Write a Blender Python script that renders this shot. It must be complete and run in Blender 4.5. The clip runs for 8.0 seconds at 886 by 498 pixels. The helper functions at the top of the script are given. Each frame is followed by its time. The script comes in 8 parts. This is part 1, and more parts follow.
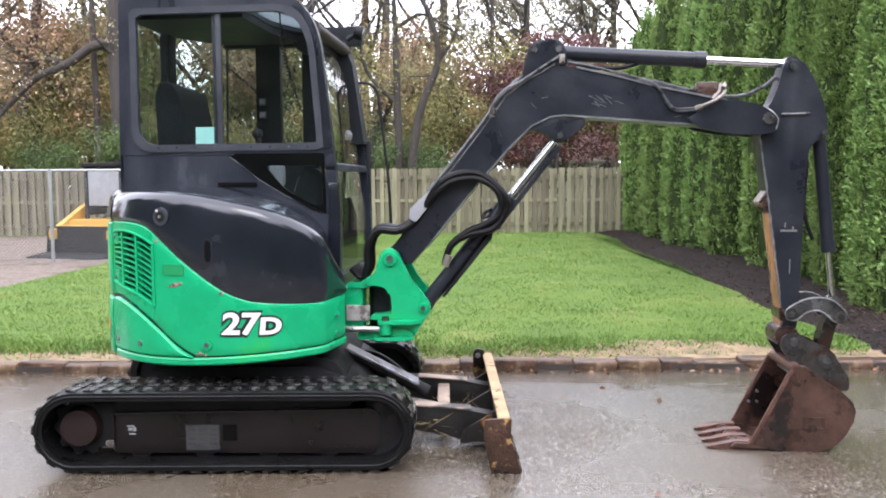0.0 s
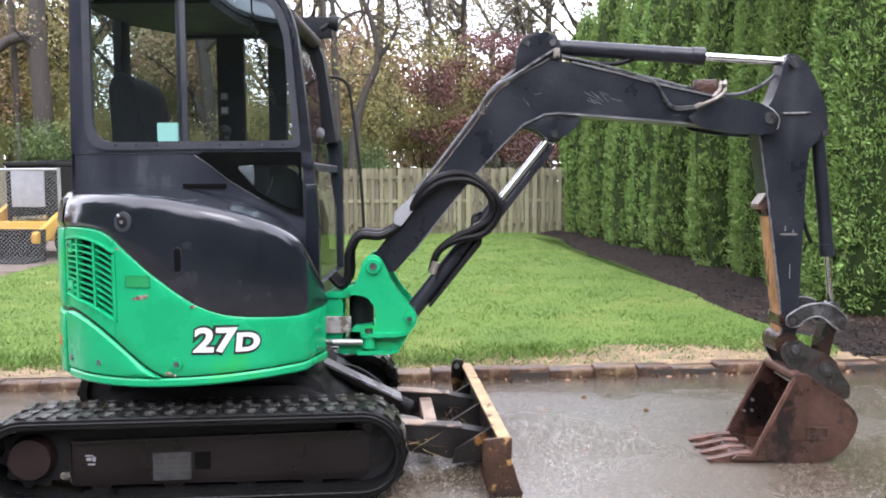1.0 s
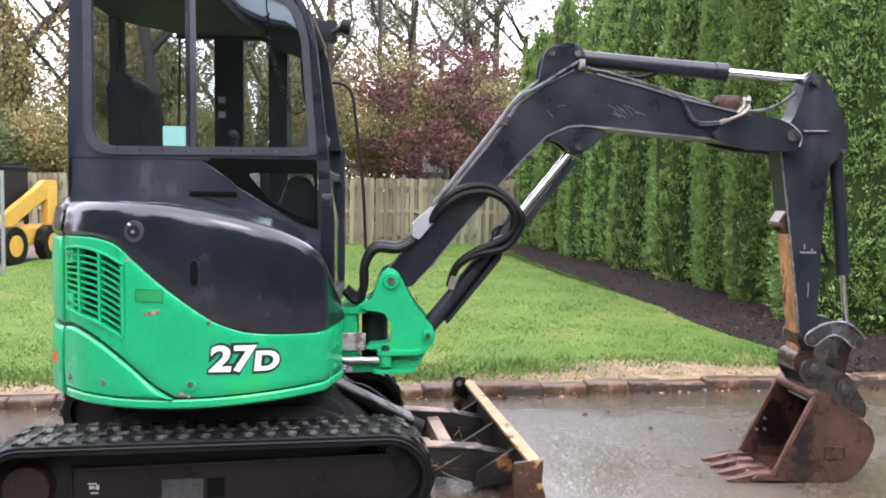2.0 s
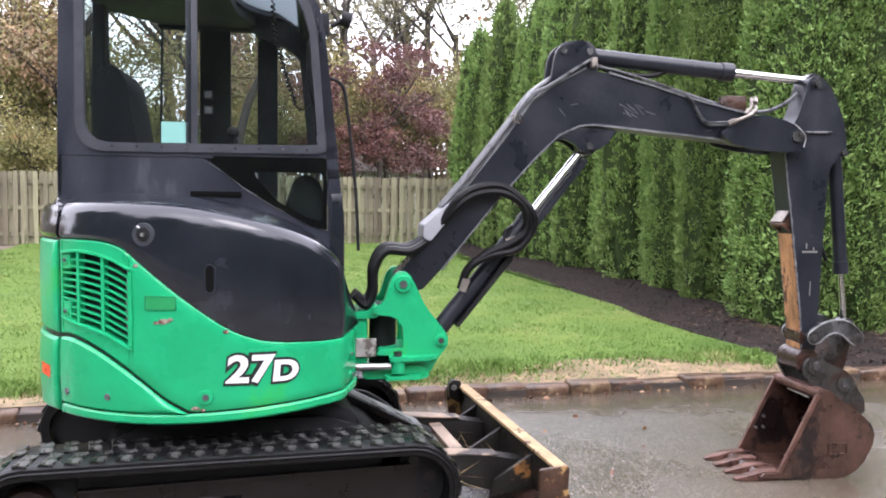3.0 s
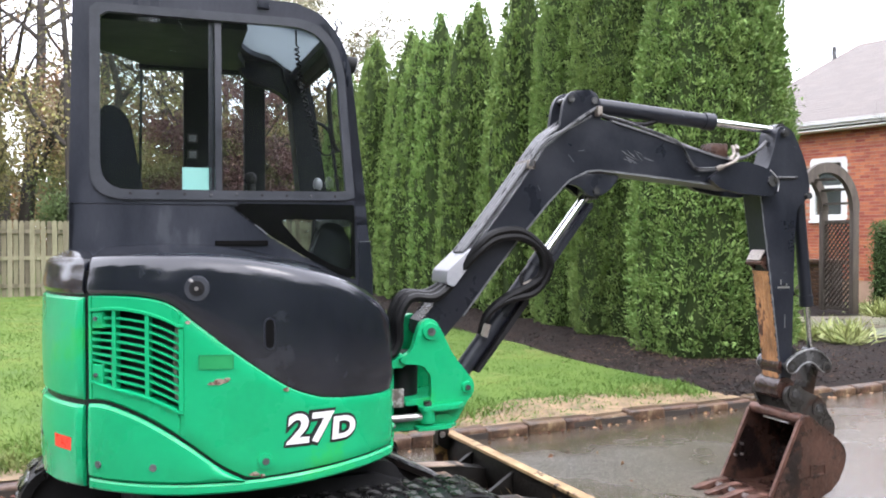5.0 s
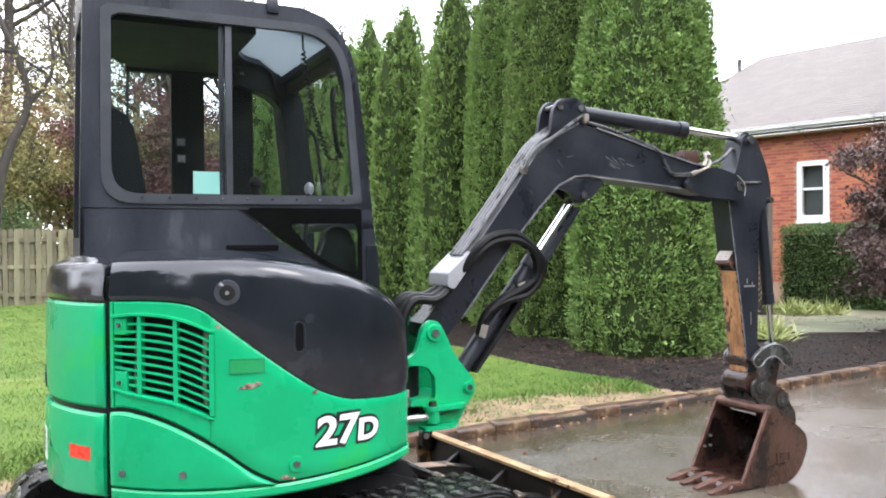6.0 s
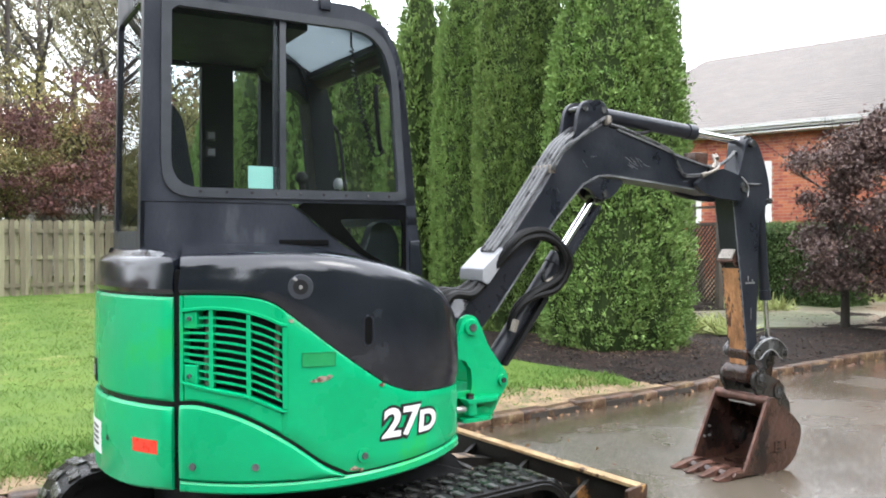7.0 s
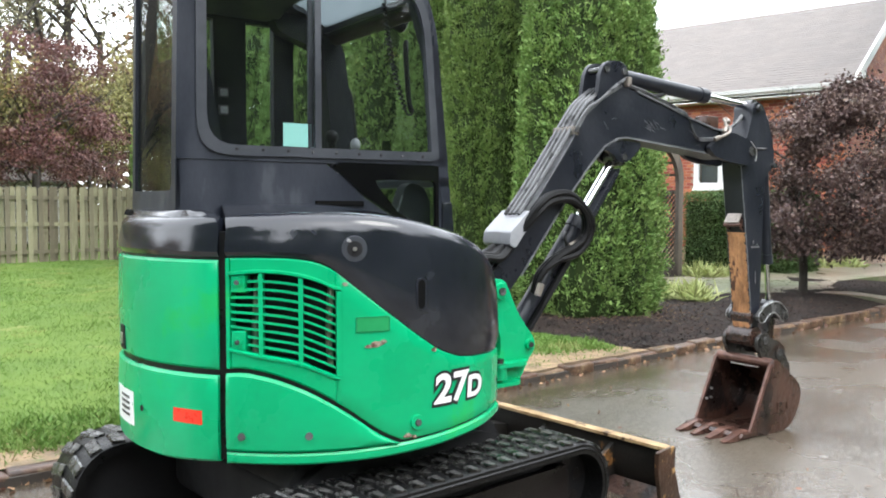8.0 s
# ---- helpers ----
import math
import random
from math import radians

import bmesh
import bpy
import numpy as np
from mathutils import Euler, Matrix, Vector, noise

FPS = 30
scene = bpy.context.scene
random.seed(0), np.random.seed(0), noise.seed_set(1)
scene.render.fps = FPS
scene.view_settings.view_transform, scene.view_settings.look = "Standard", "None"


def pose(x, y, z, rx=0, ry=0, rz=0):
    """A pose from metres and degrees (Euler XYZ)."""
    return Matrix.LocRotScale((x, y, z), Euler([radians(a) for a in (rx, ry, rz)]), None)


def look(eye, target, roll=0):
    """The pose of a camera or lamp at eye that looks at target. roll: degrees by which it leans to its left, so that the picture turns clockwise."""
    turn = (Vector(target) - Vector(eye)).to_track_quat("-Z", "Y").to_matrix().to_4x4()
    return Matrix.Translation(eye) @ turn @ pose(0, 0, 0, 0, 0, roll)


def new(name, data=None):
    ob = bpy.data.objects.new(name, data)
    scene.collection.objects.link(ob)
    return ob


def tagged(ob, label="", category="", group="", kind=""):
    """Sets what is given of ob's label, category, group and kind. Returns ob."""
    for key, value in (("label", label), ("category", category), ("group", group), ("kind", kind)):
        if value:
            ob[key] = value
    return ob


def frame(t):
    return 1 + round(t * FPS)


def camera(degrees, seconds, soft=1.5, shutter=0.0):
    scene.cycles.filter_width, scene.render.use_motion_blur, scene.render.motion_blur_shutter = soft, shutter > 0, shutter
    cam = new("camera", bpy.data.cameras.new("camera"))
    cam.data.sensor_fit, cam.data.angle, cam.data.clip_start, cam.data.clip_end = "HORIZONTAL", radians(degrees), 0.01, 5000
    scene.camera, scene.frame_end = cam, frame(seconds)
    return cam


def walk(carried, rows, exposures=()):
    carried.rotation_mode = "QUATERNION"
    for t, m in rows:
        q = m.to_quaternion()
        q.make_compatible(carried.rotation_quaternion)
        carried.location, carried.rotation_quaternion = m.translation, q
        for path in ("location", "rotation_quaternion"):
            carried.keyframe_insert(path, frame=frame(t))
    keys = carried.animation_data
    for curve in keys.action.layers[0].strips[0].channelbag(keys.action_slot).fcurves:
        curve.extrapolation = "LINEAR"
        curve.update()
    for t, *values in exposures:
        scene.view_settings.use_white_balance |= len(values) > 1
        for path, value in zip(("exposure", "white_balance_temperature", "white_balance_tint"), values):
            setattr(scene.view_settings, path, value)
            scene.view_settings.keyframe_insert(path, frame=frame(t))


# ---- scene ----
cam = camera(56.4, 8.0, soft=1.9)
METRES, EYE, TILT, LEAN, TURN = 3.6, 1.44, -4.5, 0.3, 0.0
ROWS = [
    (0.0, 0.0, 0.0, 0.0, 0.0, 0.0, 0.0),
    (0.5, -0.041, 0.0335, 0.0041, -2.21, -0.25, 0.47),
    (1.0, -0.0795, 0.0864, 0.009, -4.79, -0.01, 0.32),
    (1.5, -0.1353, 0.1115, 0.0118, -7.21, 0.64, -0.02),
    (3.0, -0.2978, 0.1992, 0.0192, -14.48, 0.6, 0.06),
    (3.5, -0.3671, 0.203, 0.0226, -18.59, 1.13, 0.88),
    (4.0, -0.4204, 0.2236, 0.0238, -20.51, 1.88, 0.92),
    (4.5, -0.466, 0.2631, 0.0275, -22.7, 2.98, 1.2),
    (6.0, -0.6363, 0.3265, 0.0268, -31.79, 3.56, 2.65),
    (6.5, -0.6894, 0.3618, 0.0331, -34.5, 3.73, 2.48),
    (7.0, -0.7621, 0.3824, 0.033, -36.34, 3.0, 2.4),
    (7.5, -0.8012, 0.4268, 0.0279, -38.05, 1.74, 2.38),
    (8.0, -0.8354, 0.4758, 0.0312, -40.44, 0.66, 2.57),
]
walk(cam, [(t, pose(1.017, -4.713, EYE, TILT, LEAN, TURN) @ pose(METRES * x, METRES * y, METRES * z, 90 + pitch, roll, yaw)) for t, x, y, z, yaw, pitch, roll in ROWS],
     exposures=[(0.0, 0.08, 6290, 17), (2.5, 0.15, 6400, 20), (4.5, 0.15, 6400, 17), (6.0, 0.16, 6450, 12), (8.0, 0.09, 6520, 7)])

# ---- world and light: an overcast, wet autumn day ----
world = bpy.data.worlds.new("overcast_sky")
scene.world = world
world.use_nodes = True
wn, wl = world.node_tree.nodes, world.node_tree.links
sky = wn.new("ShaderNodeTexSky")
sky.sky_type, sky.sun_disc = "NISHITA", False
sky.sun_elevation, sky.sun_rotation = radians(48), radians(200)
sky.air_density, sky.dust_density, sky.ozone_density = 1.0, 3.0, 1.0
grey = wn.new("ShaderNodeHueSaturation")
grey.inputs["Saturation"].default_value = 0.12
cloud_mix = wn.new("ShaderNodeMix")
cloud_mix.data_type = "RGBA"
cloud_mix.inputs[0].default_value = 0.75
cloud_mix.inputs[7].default_value = (14.2, 14.8, 16.2, 1)
wl.new(sky.outputs[0], grey.inputs["Color"])
wl.new(grey.outputs[0], cloud_mix.inputs[6])
wl.new(cloud_mix.outputs[2], wn["Background"].inputs["Color"])
wn["Background"].inputs["Strength"].default_value = 0.33
sun = new("sun", bpy.data.lights.new("sun", "SUN"))
sun.data.energy, sun.data.angle, sun.data.color = 1.3, radians(25), (1.0, 0.97, 0.93)
sun.matrix_world = look((3, -6, 9), (0, 0, 0))
scene.view_settings.exposure = 0.0


# ---- materials ----
def material(name, c1, c2, scale=6.0, rough=(0.4, 0.6), metal=0.0, bump=0.1, fine=120.0, rnd=0.0, spots=None, spot_scale=3.0, spot_at=0.62, coat=0.0, island=0.0, stretch=(1, 1, 1), spec=0.5, span=(0.45, 0.9)):
    """Two colours mixed by coarse and fine noise, optional stains, relief and a spread from piece to piece."""
    m = bpy.data.materials.new(name)
    m.use_nodes = True
    n, l = m.node_tree.nodes, m.node_tree.links
    bsdf = n["Principled BSDF"]
    bsdf.inputs["Metallic"].default_value = metal
    bsdf.inputs["Coat Weight"].default_value = coat
    bsdf.inputs["Coat Roughness"].default_value = 0.12
    bsdf.inputs["Specular IOR Level"].default_value = spec
    co = n.new("ShaderNodeTexCoord")
    mp = n.new("ShaderNodeMapping")
    mp.inputs["Scale"].default_value = stretch
    l.new(co.outputs["Object"], mp.inputs["Vector"])

    def noise_tex(s, detail=4.0):
        t = n.new("ShaderNodeTexNoise")
        t.inputs["Scale"].default_value, t.inputs["Detail"].default_value = s, detail
        t.inputs["Roughness"].default_value = 0.6
        l.new(mp.outputs[0], t.inputs["Vector"])
        return t.outputs[0]

    def mix(fac, a, b):
        x = n.new("ShaderNodeMix")
        x.data_type = "RGBA"
        for sock, v in ((x.inputs[0], fac), (x.inputs[6], a), (x.inputs[7], b)):
            if isinstance(v, bpy.types.NodeSocket):
                l.new(v, sock)
            else:
                sock.default_value = v if isinstance(v, float) else (*v, 1)
        return x.outputs[2]

    def spread(sock, lo, hi, a=0.0, b=1.0):
        r = n.new("ShaderNodeMapRange")
        for i, v in enumerate((lo, hi, a, b)):
            r.inputs[i + 1].default_value = v
        l.new(sock, r.inputs[0])
        return r.outputs[0]

    coarse, grain = noise_tex(scale), noise_tex(fine, 3.0)
    blend = n.new("ShaderNodeMath")
    blend.operation = "MULTIPLY_ADD"
    blend.inputs[1].default_value = 0.35
    l.new(grain, blend.inputs[0])
    l.new(coarse, blend.inputs[2])
    col = mix(spread(blend.outputs[0], span[0], span[1]), c1, c2)
    if spots:
        s = noise_tex(spot_scale, 7.0)
        col = mix(spread(s, spot_at, spot_at + 0.05), col, spots)
    for amount, node, sock in ((rnd, "ShaderNodeObjectInfo", "Random"), (island, "ShaderNodeNewGeometry", "Random Per Island")):
        if amount:
            i = n.new(node)
            h = n.new("ShaderNodeHueSaturation")
            l.new(spread(i.outputs[sock], 0, 1, 1 - amount, 1 + amount), h.inputs["Value"])
            l.new(spread(i.outputs[sock], 0, 1, 0.5 - amount * 0.05, 0.5 + amount * 0.05), h.inputs["Hue"])
            l.new(col, h.inputs["Color"])
            col = h.outputs[0]
    l.new(col, bsdf.inputs["Base Color"])
    l.new(spread(coarse, 0.3, 0.7, rough[0], rough[1]), bsdf.inputs["Roughness"])
    if bump:
        b = n.new("ShaderNodeBump")
        b.inputs["Strength"].default_value, b.inputs["Distance"].default_value = bump, 0.01
        l.new(grain, b.inputs["Height"])
        l.new(b.outputs[0], bsdf.inputs["Normal"])
    return m


GREEN = material("green_paint", (0.001, 0.318, 0.124), (0.003, 0.395, 0.162), 2.5, (0.20, 0.38), bump=0.42, fine=4.0, spots=(0.012, 0.40, 0.108), spot_scale=2.4, spot_at=0.61, coat=0.25, spec=0.3)
BLACK = material("black_plastic", (0.0075, 0.009, 0.0135), (0.0165, 0.019, 0.0265), 3.2, (0.09, 0.24), bump=0.05, fine=60, spots=(0.022, 0.025, 0.032), spot_scale=4, spot_at=0.60, coat=0.30, spec=0.55)
GLOSSB = material("gloss_black_panel", (0.003, 0.003, 0.0035), (0.005, 0.005, 0.006), 6, (0.05, 0.10), bump=0.0, spec=0.4)
CABGREY = material("dark_grey_cab_paint", (0.013, 0.0155, 0.023), (0.030, 0.034, 0.046), 3.5, (0.24, 0.52), bump=0.03, fine=70, spots=(0.046, 0.051, 0.062), spot_scale=3.5, spot_at=0.62, stretch=(1.4, 1.4, 0.5), spec=0.4)
TRIM = material("grey_window_trim", (0.032, 0.036, 0.043), (0.052, 0.056, 0.066), 8, (0.35, 0.5), bump=0.03, spec=0.35)
BOOM = material("worn_black_boom_paint", (0.0085, 0.010, 0.0155), (0.019, 0.0215, 0.029), 4, (0.22, 0.48), bump=0.12, fine=40, spots=(0.115, 0.12, 0.13), spot_scale=18, spot_at=0.71, spec=0.38)
DARK = material("dark_machinery", (0.006, 0.006, 0.007), (0.014, 0.014, 0.015), 8, (0.5, 0.75), bump=0.2, spec=0.25)
RUBBER = material("wet_track_rubber", (0.003, 0.003, 0.0033), (0.007, 0.007, 0.0075), 9, (0.22, 0.5), bump=0.4, fine=60, spec=0.28)
# wet highlights are put into the lugs' pale mottling, along with scuffs
LUGRUB = material("scuffed_glinting_lug", (0.005, 0.005, 0.005), (0.105, 0.104, 0.100), 18, (0.10, 0.40), bump=0.6, fine=45, rnd=0.35, spec=0.55, span=(0.60, 0.92))
FRAMEP = material("dirty_track_frame", (0.0055, 0.0042, 0.0042), (0.012, 0.0082, 0.0078), 5, (0.22, 0.50), bump=0.25, spots=(0.020, 0.013, 0.0115), spot_scale=9, spot_at=0.64, spec=0.35)
RUST = material("rusty_steel", (0.023, 0.0125, 0.010), (0.096, 0.047, 0.033), 4.5, (0.14, 0.46), 0.2, bump=0.75, fine=26, spots=(0.013, 0.008, 0.0075), spot_scale=4.2, spot_at=0.535, coat=0.15, spec=0.6, span=(0.50, 0.84))
TEETH = material("worn_tooth_steel", (0.040, 0.018, 0.014), (0.19, 0.095, 0.070), 12, (0.25, 0.5), 0.3, bump=0.5, fine=45)
WORN = material("worn_orange_steel", (0.085, 0.034, 0.020), (0.55, 0.275, 0.125), 9, (0.28, 0.6), 0.1, bump=0.9, fine=38, spots=(0.075, 0.032, 0.020), spot_scale=9, spot_at=0.59, stretch=(1.6, 1.6, 0.6), span=(0.38, 0.80))
YEDGE = material("worn_yellow_edge", (0.27, 0.170, 0.080), (0.50, 0.36, 0.20), 9, (0.4, 0.65), bump=0.35, fine=60, spots=(0.065, 0.036, 0.020), spot_scale=12, spot_at=0.585, spec=0.35)
BLADEM = material("black_blade_with_rust", (0.006, 0.0055, 0.005), (0.015, 0.013, 0.011), 5, (0.3, 0.6), bump=0.25, fine=60, spots=(0.22, 0.10, 0.028), spot_scale=5, spot_at=0.65, spec=0.3)
TANARM = material("scraped_blade_arm", (0.13, 0.085, 0.058), (0.40, 0.29, 0.21), 8, (0.3, 0.55), bump=0.35, spots=(0.022, 0.015, 0.012), spot_scale=6, spot_at=0.53)
CHROME = material("chrome_rod", (0.72, 0.72, 0.73), (0.82, 0.82, 0.83), 10, (0.08, 0.16), 1.0, bump=0.0)
STEEL = material("bare_steel", (0.36, 0.35, 0.34), (0.52, 0.51, 0.5), 14, (0.25, 0.45), 0.85, bump=0.1)
DULL = material("greasy_grey_steel", (0.016, 0.016, 0.017), (0.150, 0.150, 0.152), 7, (0.12, 0.34), 0.5, bump=0.15, fine=60, spots=(0.020, 0.014, 0.011), spot_scale=5, spot_at=0.57, spec=0.6, span=(0.48, 0.88))
HOSE = material("hydraulic_hose", (0.003, 0.003, 0.0034), (0.006, 0.006, 0.0066), 20, (0.38, 0.55), bump=0.15, spec=0.22)
WHITEP = material("white_decal", (0.74, 0.74, 0.74), (0.8, 0.8, 0.8), 20, (0.4, 0.5), bump=0.0)
BLACKD = material("black_decal", (0.01, 0.012, 0.012), (0.014, 0.016, 0.016), 20, (0.4, 0.5), bump=0.0)
REDD = material("red_reflector", (0.75, 0.03, 0.015), (0.82, 0.05, 0.02), 40, (0.25, 0.35), bump=0.05, fine=300)
ARCHW = material("grey_arch_wood", (0.075, 0.062, 0.052), (0.16, 0.135, 0.112), 3, (0.6, 0.85), bump=0.3, fine=25, stretch=(4, 4, 0.6))
PLACARD = material("dirty_pale_plate", (0.22, 0.215, 0.20), (0.52, 0.51, 0.48), 14, (0.4, 0.6), bump=0.1, spots=(0.10, 0.085, 0.07), spot_scale=9, spot_at=0.56)
LUGM = material("bare_tan_steel", (0.16, 0.14, 0.12), (0.36, 0.32, 0.28), 12, (0.3, 0.5), 0.4, bump=0.2, spots=(0.03, 0.02, 0.016), spot_scale=12, spot_at=0.56)
BLIND = material("brown_rolled_blind", (0.035, 0.026, 0.022), (0.06, 0.046, 0.04), 20, (0.6, 0.8), bump=0.1)
GREYD = material("grey_placard", (0.022, 0.022, 0.023), (0.05, 0.05, 0.05), 25, (0.4, 0.5), bump=0.05)
GREEND = material("green_decal", (0.006, 0.25, 0.075), (0.012, 0.29, 0.09), 25, (0.4, 0.5), bump=0.0)
CARD = material("pale_aqua_card", (0.42, 0.80, 0.70), (0.46, 0.84, 0.74), 6, (0.4, 0.5), bump=0.0)
PALEP = material("chalky_grey_cover", (0.25, 0.255, 0.275), (0.33, 0.335, 0.355), 8, (0.3, 0.45), bump=0.05)
EDGEM = material("worn_and_highlit_edge", (0.06, 0.063, 0.068), (0.22, 0.225, 0.235), 9, (0.3, 0.5), 0.2, bump=0.2, fine=60)
PIPEM = material("grey_pipe_steel", (0.055, 0.057, 0.060), (0.15, 0.152, 0.156), 12, (0.25, 0.5), 0.3, bump=0.1, spots=(0.02, 0.02, 0.022), spot_scale=10, spot_at=0.55)
SEATM = material("dark_blue_seat_cloth", (0.006, 0.008, 0.011), (0.012, 0.015, 0.02), 30, (0.7, 0.9), bump=0.3, fine=300, spec=0.2)
INSIDE = material("black_cab_lining", (0.007, 0.0085, 0.011), (0.013, 0.0155, 0.019), 9, (0.5, 0.7), bump=0.08, spec=0.22)
LINER = material("dark_headliner", (0.019, 0.022, 0.028), (0.032, 0.036, 0.043), 10, (0.6, 0.8), bump=0.1)



def wet_asphalt():
    """Fine bright stones in a dark binder; damp patches lie darker and glossier."""
    m = bpy.data.materials.new("wet_asphalt")
    m.use_nodes = True
    n, l = m.node_tree.nodes, m.node_tree.links
    bsdf = n["Principled BSDF"]
    co = n.new("ShaderNodeTexCoord")

    def tex(kind, scale, detail=3.0):
        t = n.new(kind)
        t.inputs["Scale"].default_value = scale
        if kind == "ShaderNodeTexNoise":
            t.inputs["Detail"].default_value = detail
        l.new(co.outputs["Object"], t.inputs["Vector"])
        return t

    def ramp(sock, lo, hi, a, b):
        r = n.new("ShaderNodeMapRange")
        for i, v in enumerate((lo, hi, a, b)):
            r.inputs[i + 1].default_value = v
        l.new(sock, r.inputs[0])
        return r.outputs[0]

    def mix(fac, a, b, kind="MIX"):
        x = n.new("ShaderNodeMix")
        x.data_type, x.blend_type = "RGBA", kind
        for sock, v in ((x.inputs[0], fac), (x.inputs[6], a), (x.inputs[7], b)):
            if isinstance(v, bpy.types.NodeSocket):
                l.new(v, sock)
            else:
                sock.default_value = v if isinstance(v, float) else (*v, 1)
        return x.outputs[2]

    stone, patch, wide, grit = tex("ShaderNodeTexVoronoi", 120), tex("ShaderNodeTexNoise", 0.9, 6.0), tex("ShaderNodeTexNoise", 0.28, 3.0), tex("ShaderNodeTexNoise", 160, 2.0)
    sep = n.new("ShaderNodeSeparateColor")
    l.new(stone.outputs["Color"], sep.inputs[0])
    col = mix(ramp(sep.outputs[0], 0.0, 1.0, 0.0, 1.0), (0.034, 0.031, 0.028), (0.212, 0.197, 0.176))
    col = mix(ramp(sep.outputs[1], 0.935, 0.960, 0.0, 1.0), col, (0.42, 0.405, 0.38))
    col = mix(ramp(wide.outputs[0], 0.38, 0.64, 0.0, 0.7), col, (0.120, 0.090, 0.058))
    # rain water gathers in a ragged strip along the kerb
    place = n.new("ShaderNodeSeparateXYZ")
    l.new(co.outputs["Object"], place.inputs[0])
    ragged = n.new("ShaderNodeMath")
    ragged.operation = "MULTIPLY_ADD"
    ragged.inputs[1].default_value = 1.5
    l.new(patch.outputs[0], ragged.inputs[0])
    l.new(place.outputs[1], ragged.inputs[2])
    gutter = ramp(ragged.outputs[0], 1.50, 1.95, 0.0, 1.0)
    wet = n.new("ShaderNodeMath")
    wet.operation = "MAXIMUM"
    l.new(gutter, wet.inputs[0])
    l.new(ramp(patch.outputs[0], 0.30, 0.64, 0.18, 0.95), wet.inputs[1])
    damp = wet.outputs[0]
    col = mix(damp, col, mix(1.0, col, (0.70, 0.64, 0.56), "MULTIPLY"))
    col = mix(gutter, col, mix(1.0, col, (0.70, 0.63, 0.54), "MULTIPLY"))
    l.new(col, bsdf.inputs["Base Color"])
    l.new(ramp(damp, 0.0, 1.0, 0.44, 0.18), bsdf.inputs["Roughness"])
    bsdf.inputs["Coat IOR"].default_value = 1.33
    l.new(ramp(damp, 0.0, 1.0, 0.22, 0.9), bsdf.inputs["Coat Weight"])
    l.new(ramp(damp, 0.0, 1.0, 0.34, 0.07), bsdf.inputs["Coat Roughness"])
    height = n.new("ShaderNodeMath")
    height.operation = "ADD"
    l.new(sep.outputs[0], height.inputs[0])
    l.new(grit.outputs[0], height.inputs[1])
    b = n.new("ShaderNodeBump")
    b.inputs["Distance"].default_value = 0.004
    l.new(ramp(damp, 0.0, 1.0, 0.95, 0.45), b.inputs["Strength"])
    l.new(height.outputs[0], b.inputs["Height"])
    l.new(b.outputs[0], bsdf.inputs["Normal"])
    film = n.new("ShaderNodeBump")
    film.inputs["Distance"].default_value = 0.004
    l.new(ramp(damp, 0.0, 1.0, 0.50, 0.10), film.inputs["Strength"])
    l.new(height.outputs[0], film.inputs["Height"])
    l.new(film.outputs[0], bsdf.inputs["Coat Normal"])
    return m


ASPHALT = wet_asphalt()
SOIL = material("lawn_soil", (0.062, 0.114, 0.018), (0.122, 0.179, 0.036), 1.2, (0.7, 0.95), bump=0.5, fine=40, spots=(0.160, 0.188, 0.055), spot_scale=1.1, spot_at=0.6, spec=0.2)
STRAW = material("dry_verge", (0.135, 0.100, 0.050), (0.340, 0.245, 0.135), 7, (0.7, 0.95), bump=0.8, fine=45, spots=(0.085, 0.120, 0.030), spot_scale=5, spot_at=0.60, island=0.35, span=(0.50, 0.84))
GRASS = material("grass_blades", (0.070, 0.145, 0.023), (0.148, 0.225, 0.049), 0.9, (0.55, 0.75), bump=0.0, island=0.13, spots=(0.195, 0.225, 0.072), spot_scale=1.2, spot_at=0.57, spec=0.3)
MULCH = material("dark_mulch", (0.006, 0.0045, 0.004), (0.030, 0.020, 0.016), 6, (0.75, 0.95), bump=1.0, fine=40, spots=(0.080, 0.044, 0.031), spot_scale=18, spot_at=0.62, spec=0.15, span=(0.52, 0.86))
CHIPS = material("mulch_chips", (0.011, 0.0085, 0.008), (0.046, 0.032, 0.027), 9, (0.4, 0.8), bump=0.3, island=0.7, spots=(0.10, 0.055, 0.040), spot_scale=1.3, spot_at=0.64, spec=0.35)
GRAVEL = material("brown_gravel", (0.085, 0.064, 0.050), (0.235, 0.190, 0.158), 14, (0.6, 0.9), bump=1.0, fine=60, spots=(0.10, 0.075, 0.055), spot_scale=1.3, spot_at=0.56, spec=0.25, span=(0.50, 0.84))
KERBM = material("kerb_brick", (0.040, 0.022, 0.013), (0.150, 0.085, 0.050), 7, (0.28, 0.6), bump=0.7, fine=40, rnd=0.25, spots=(0.235, 0.165, 0.098), spot_scale=5, spot_at=0.60, span=(0.52, 0.86))
MORTAR = material("kerb_bed", (0.035, 0.028, 0.023), (0.065, 0.052, 0.043), 6, (0.6, 0.9), bump=0.5)
LITTER = material("dead_spray_litter", (0.060, 0.034, 0.022), (0.19, 0.115, 0.075), 6, (0.5, 0.8), bump=0.0, island=0.6)
PAVING = material("concrete_path", (0.165, 0.145, 0.100), (0.29, 0.255, 0.19), 1.2, (0.25, 0.55), bump=0.2, spots=(0.155, 0.165, 0.095), spot_scale=0.6, spot_at=0.5)
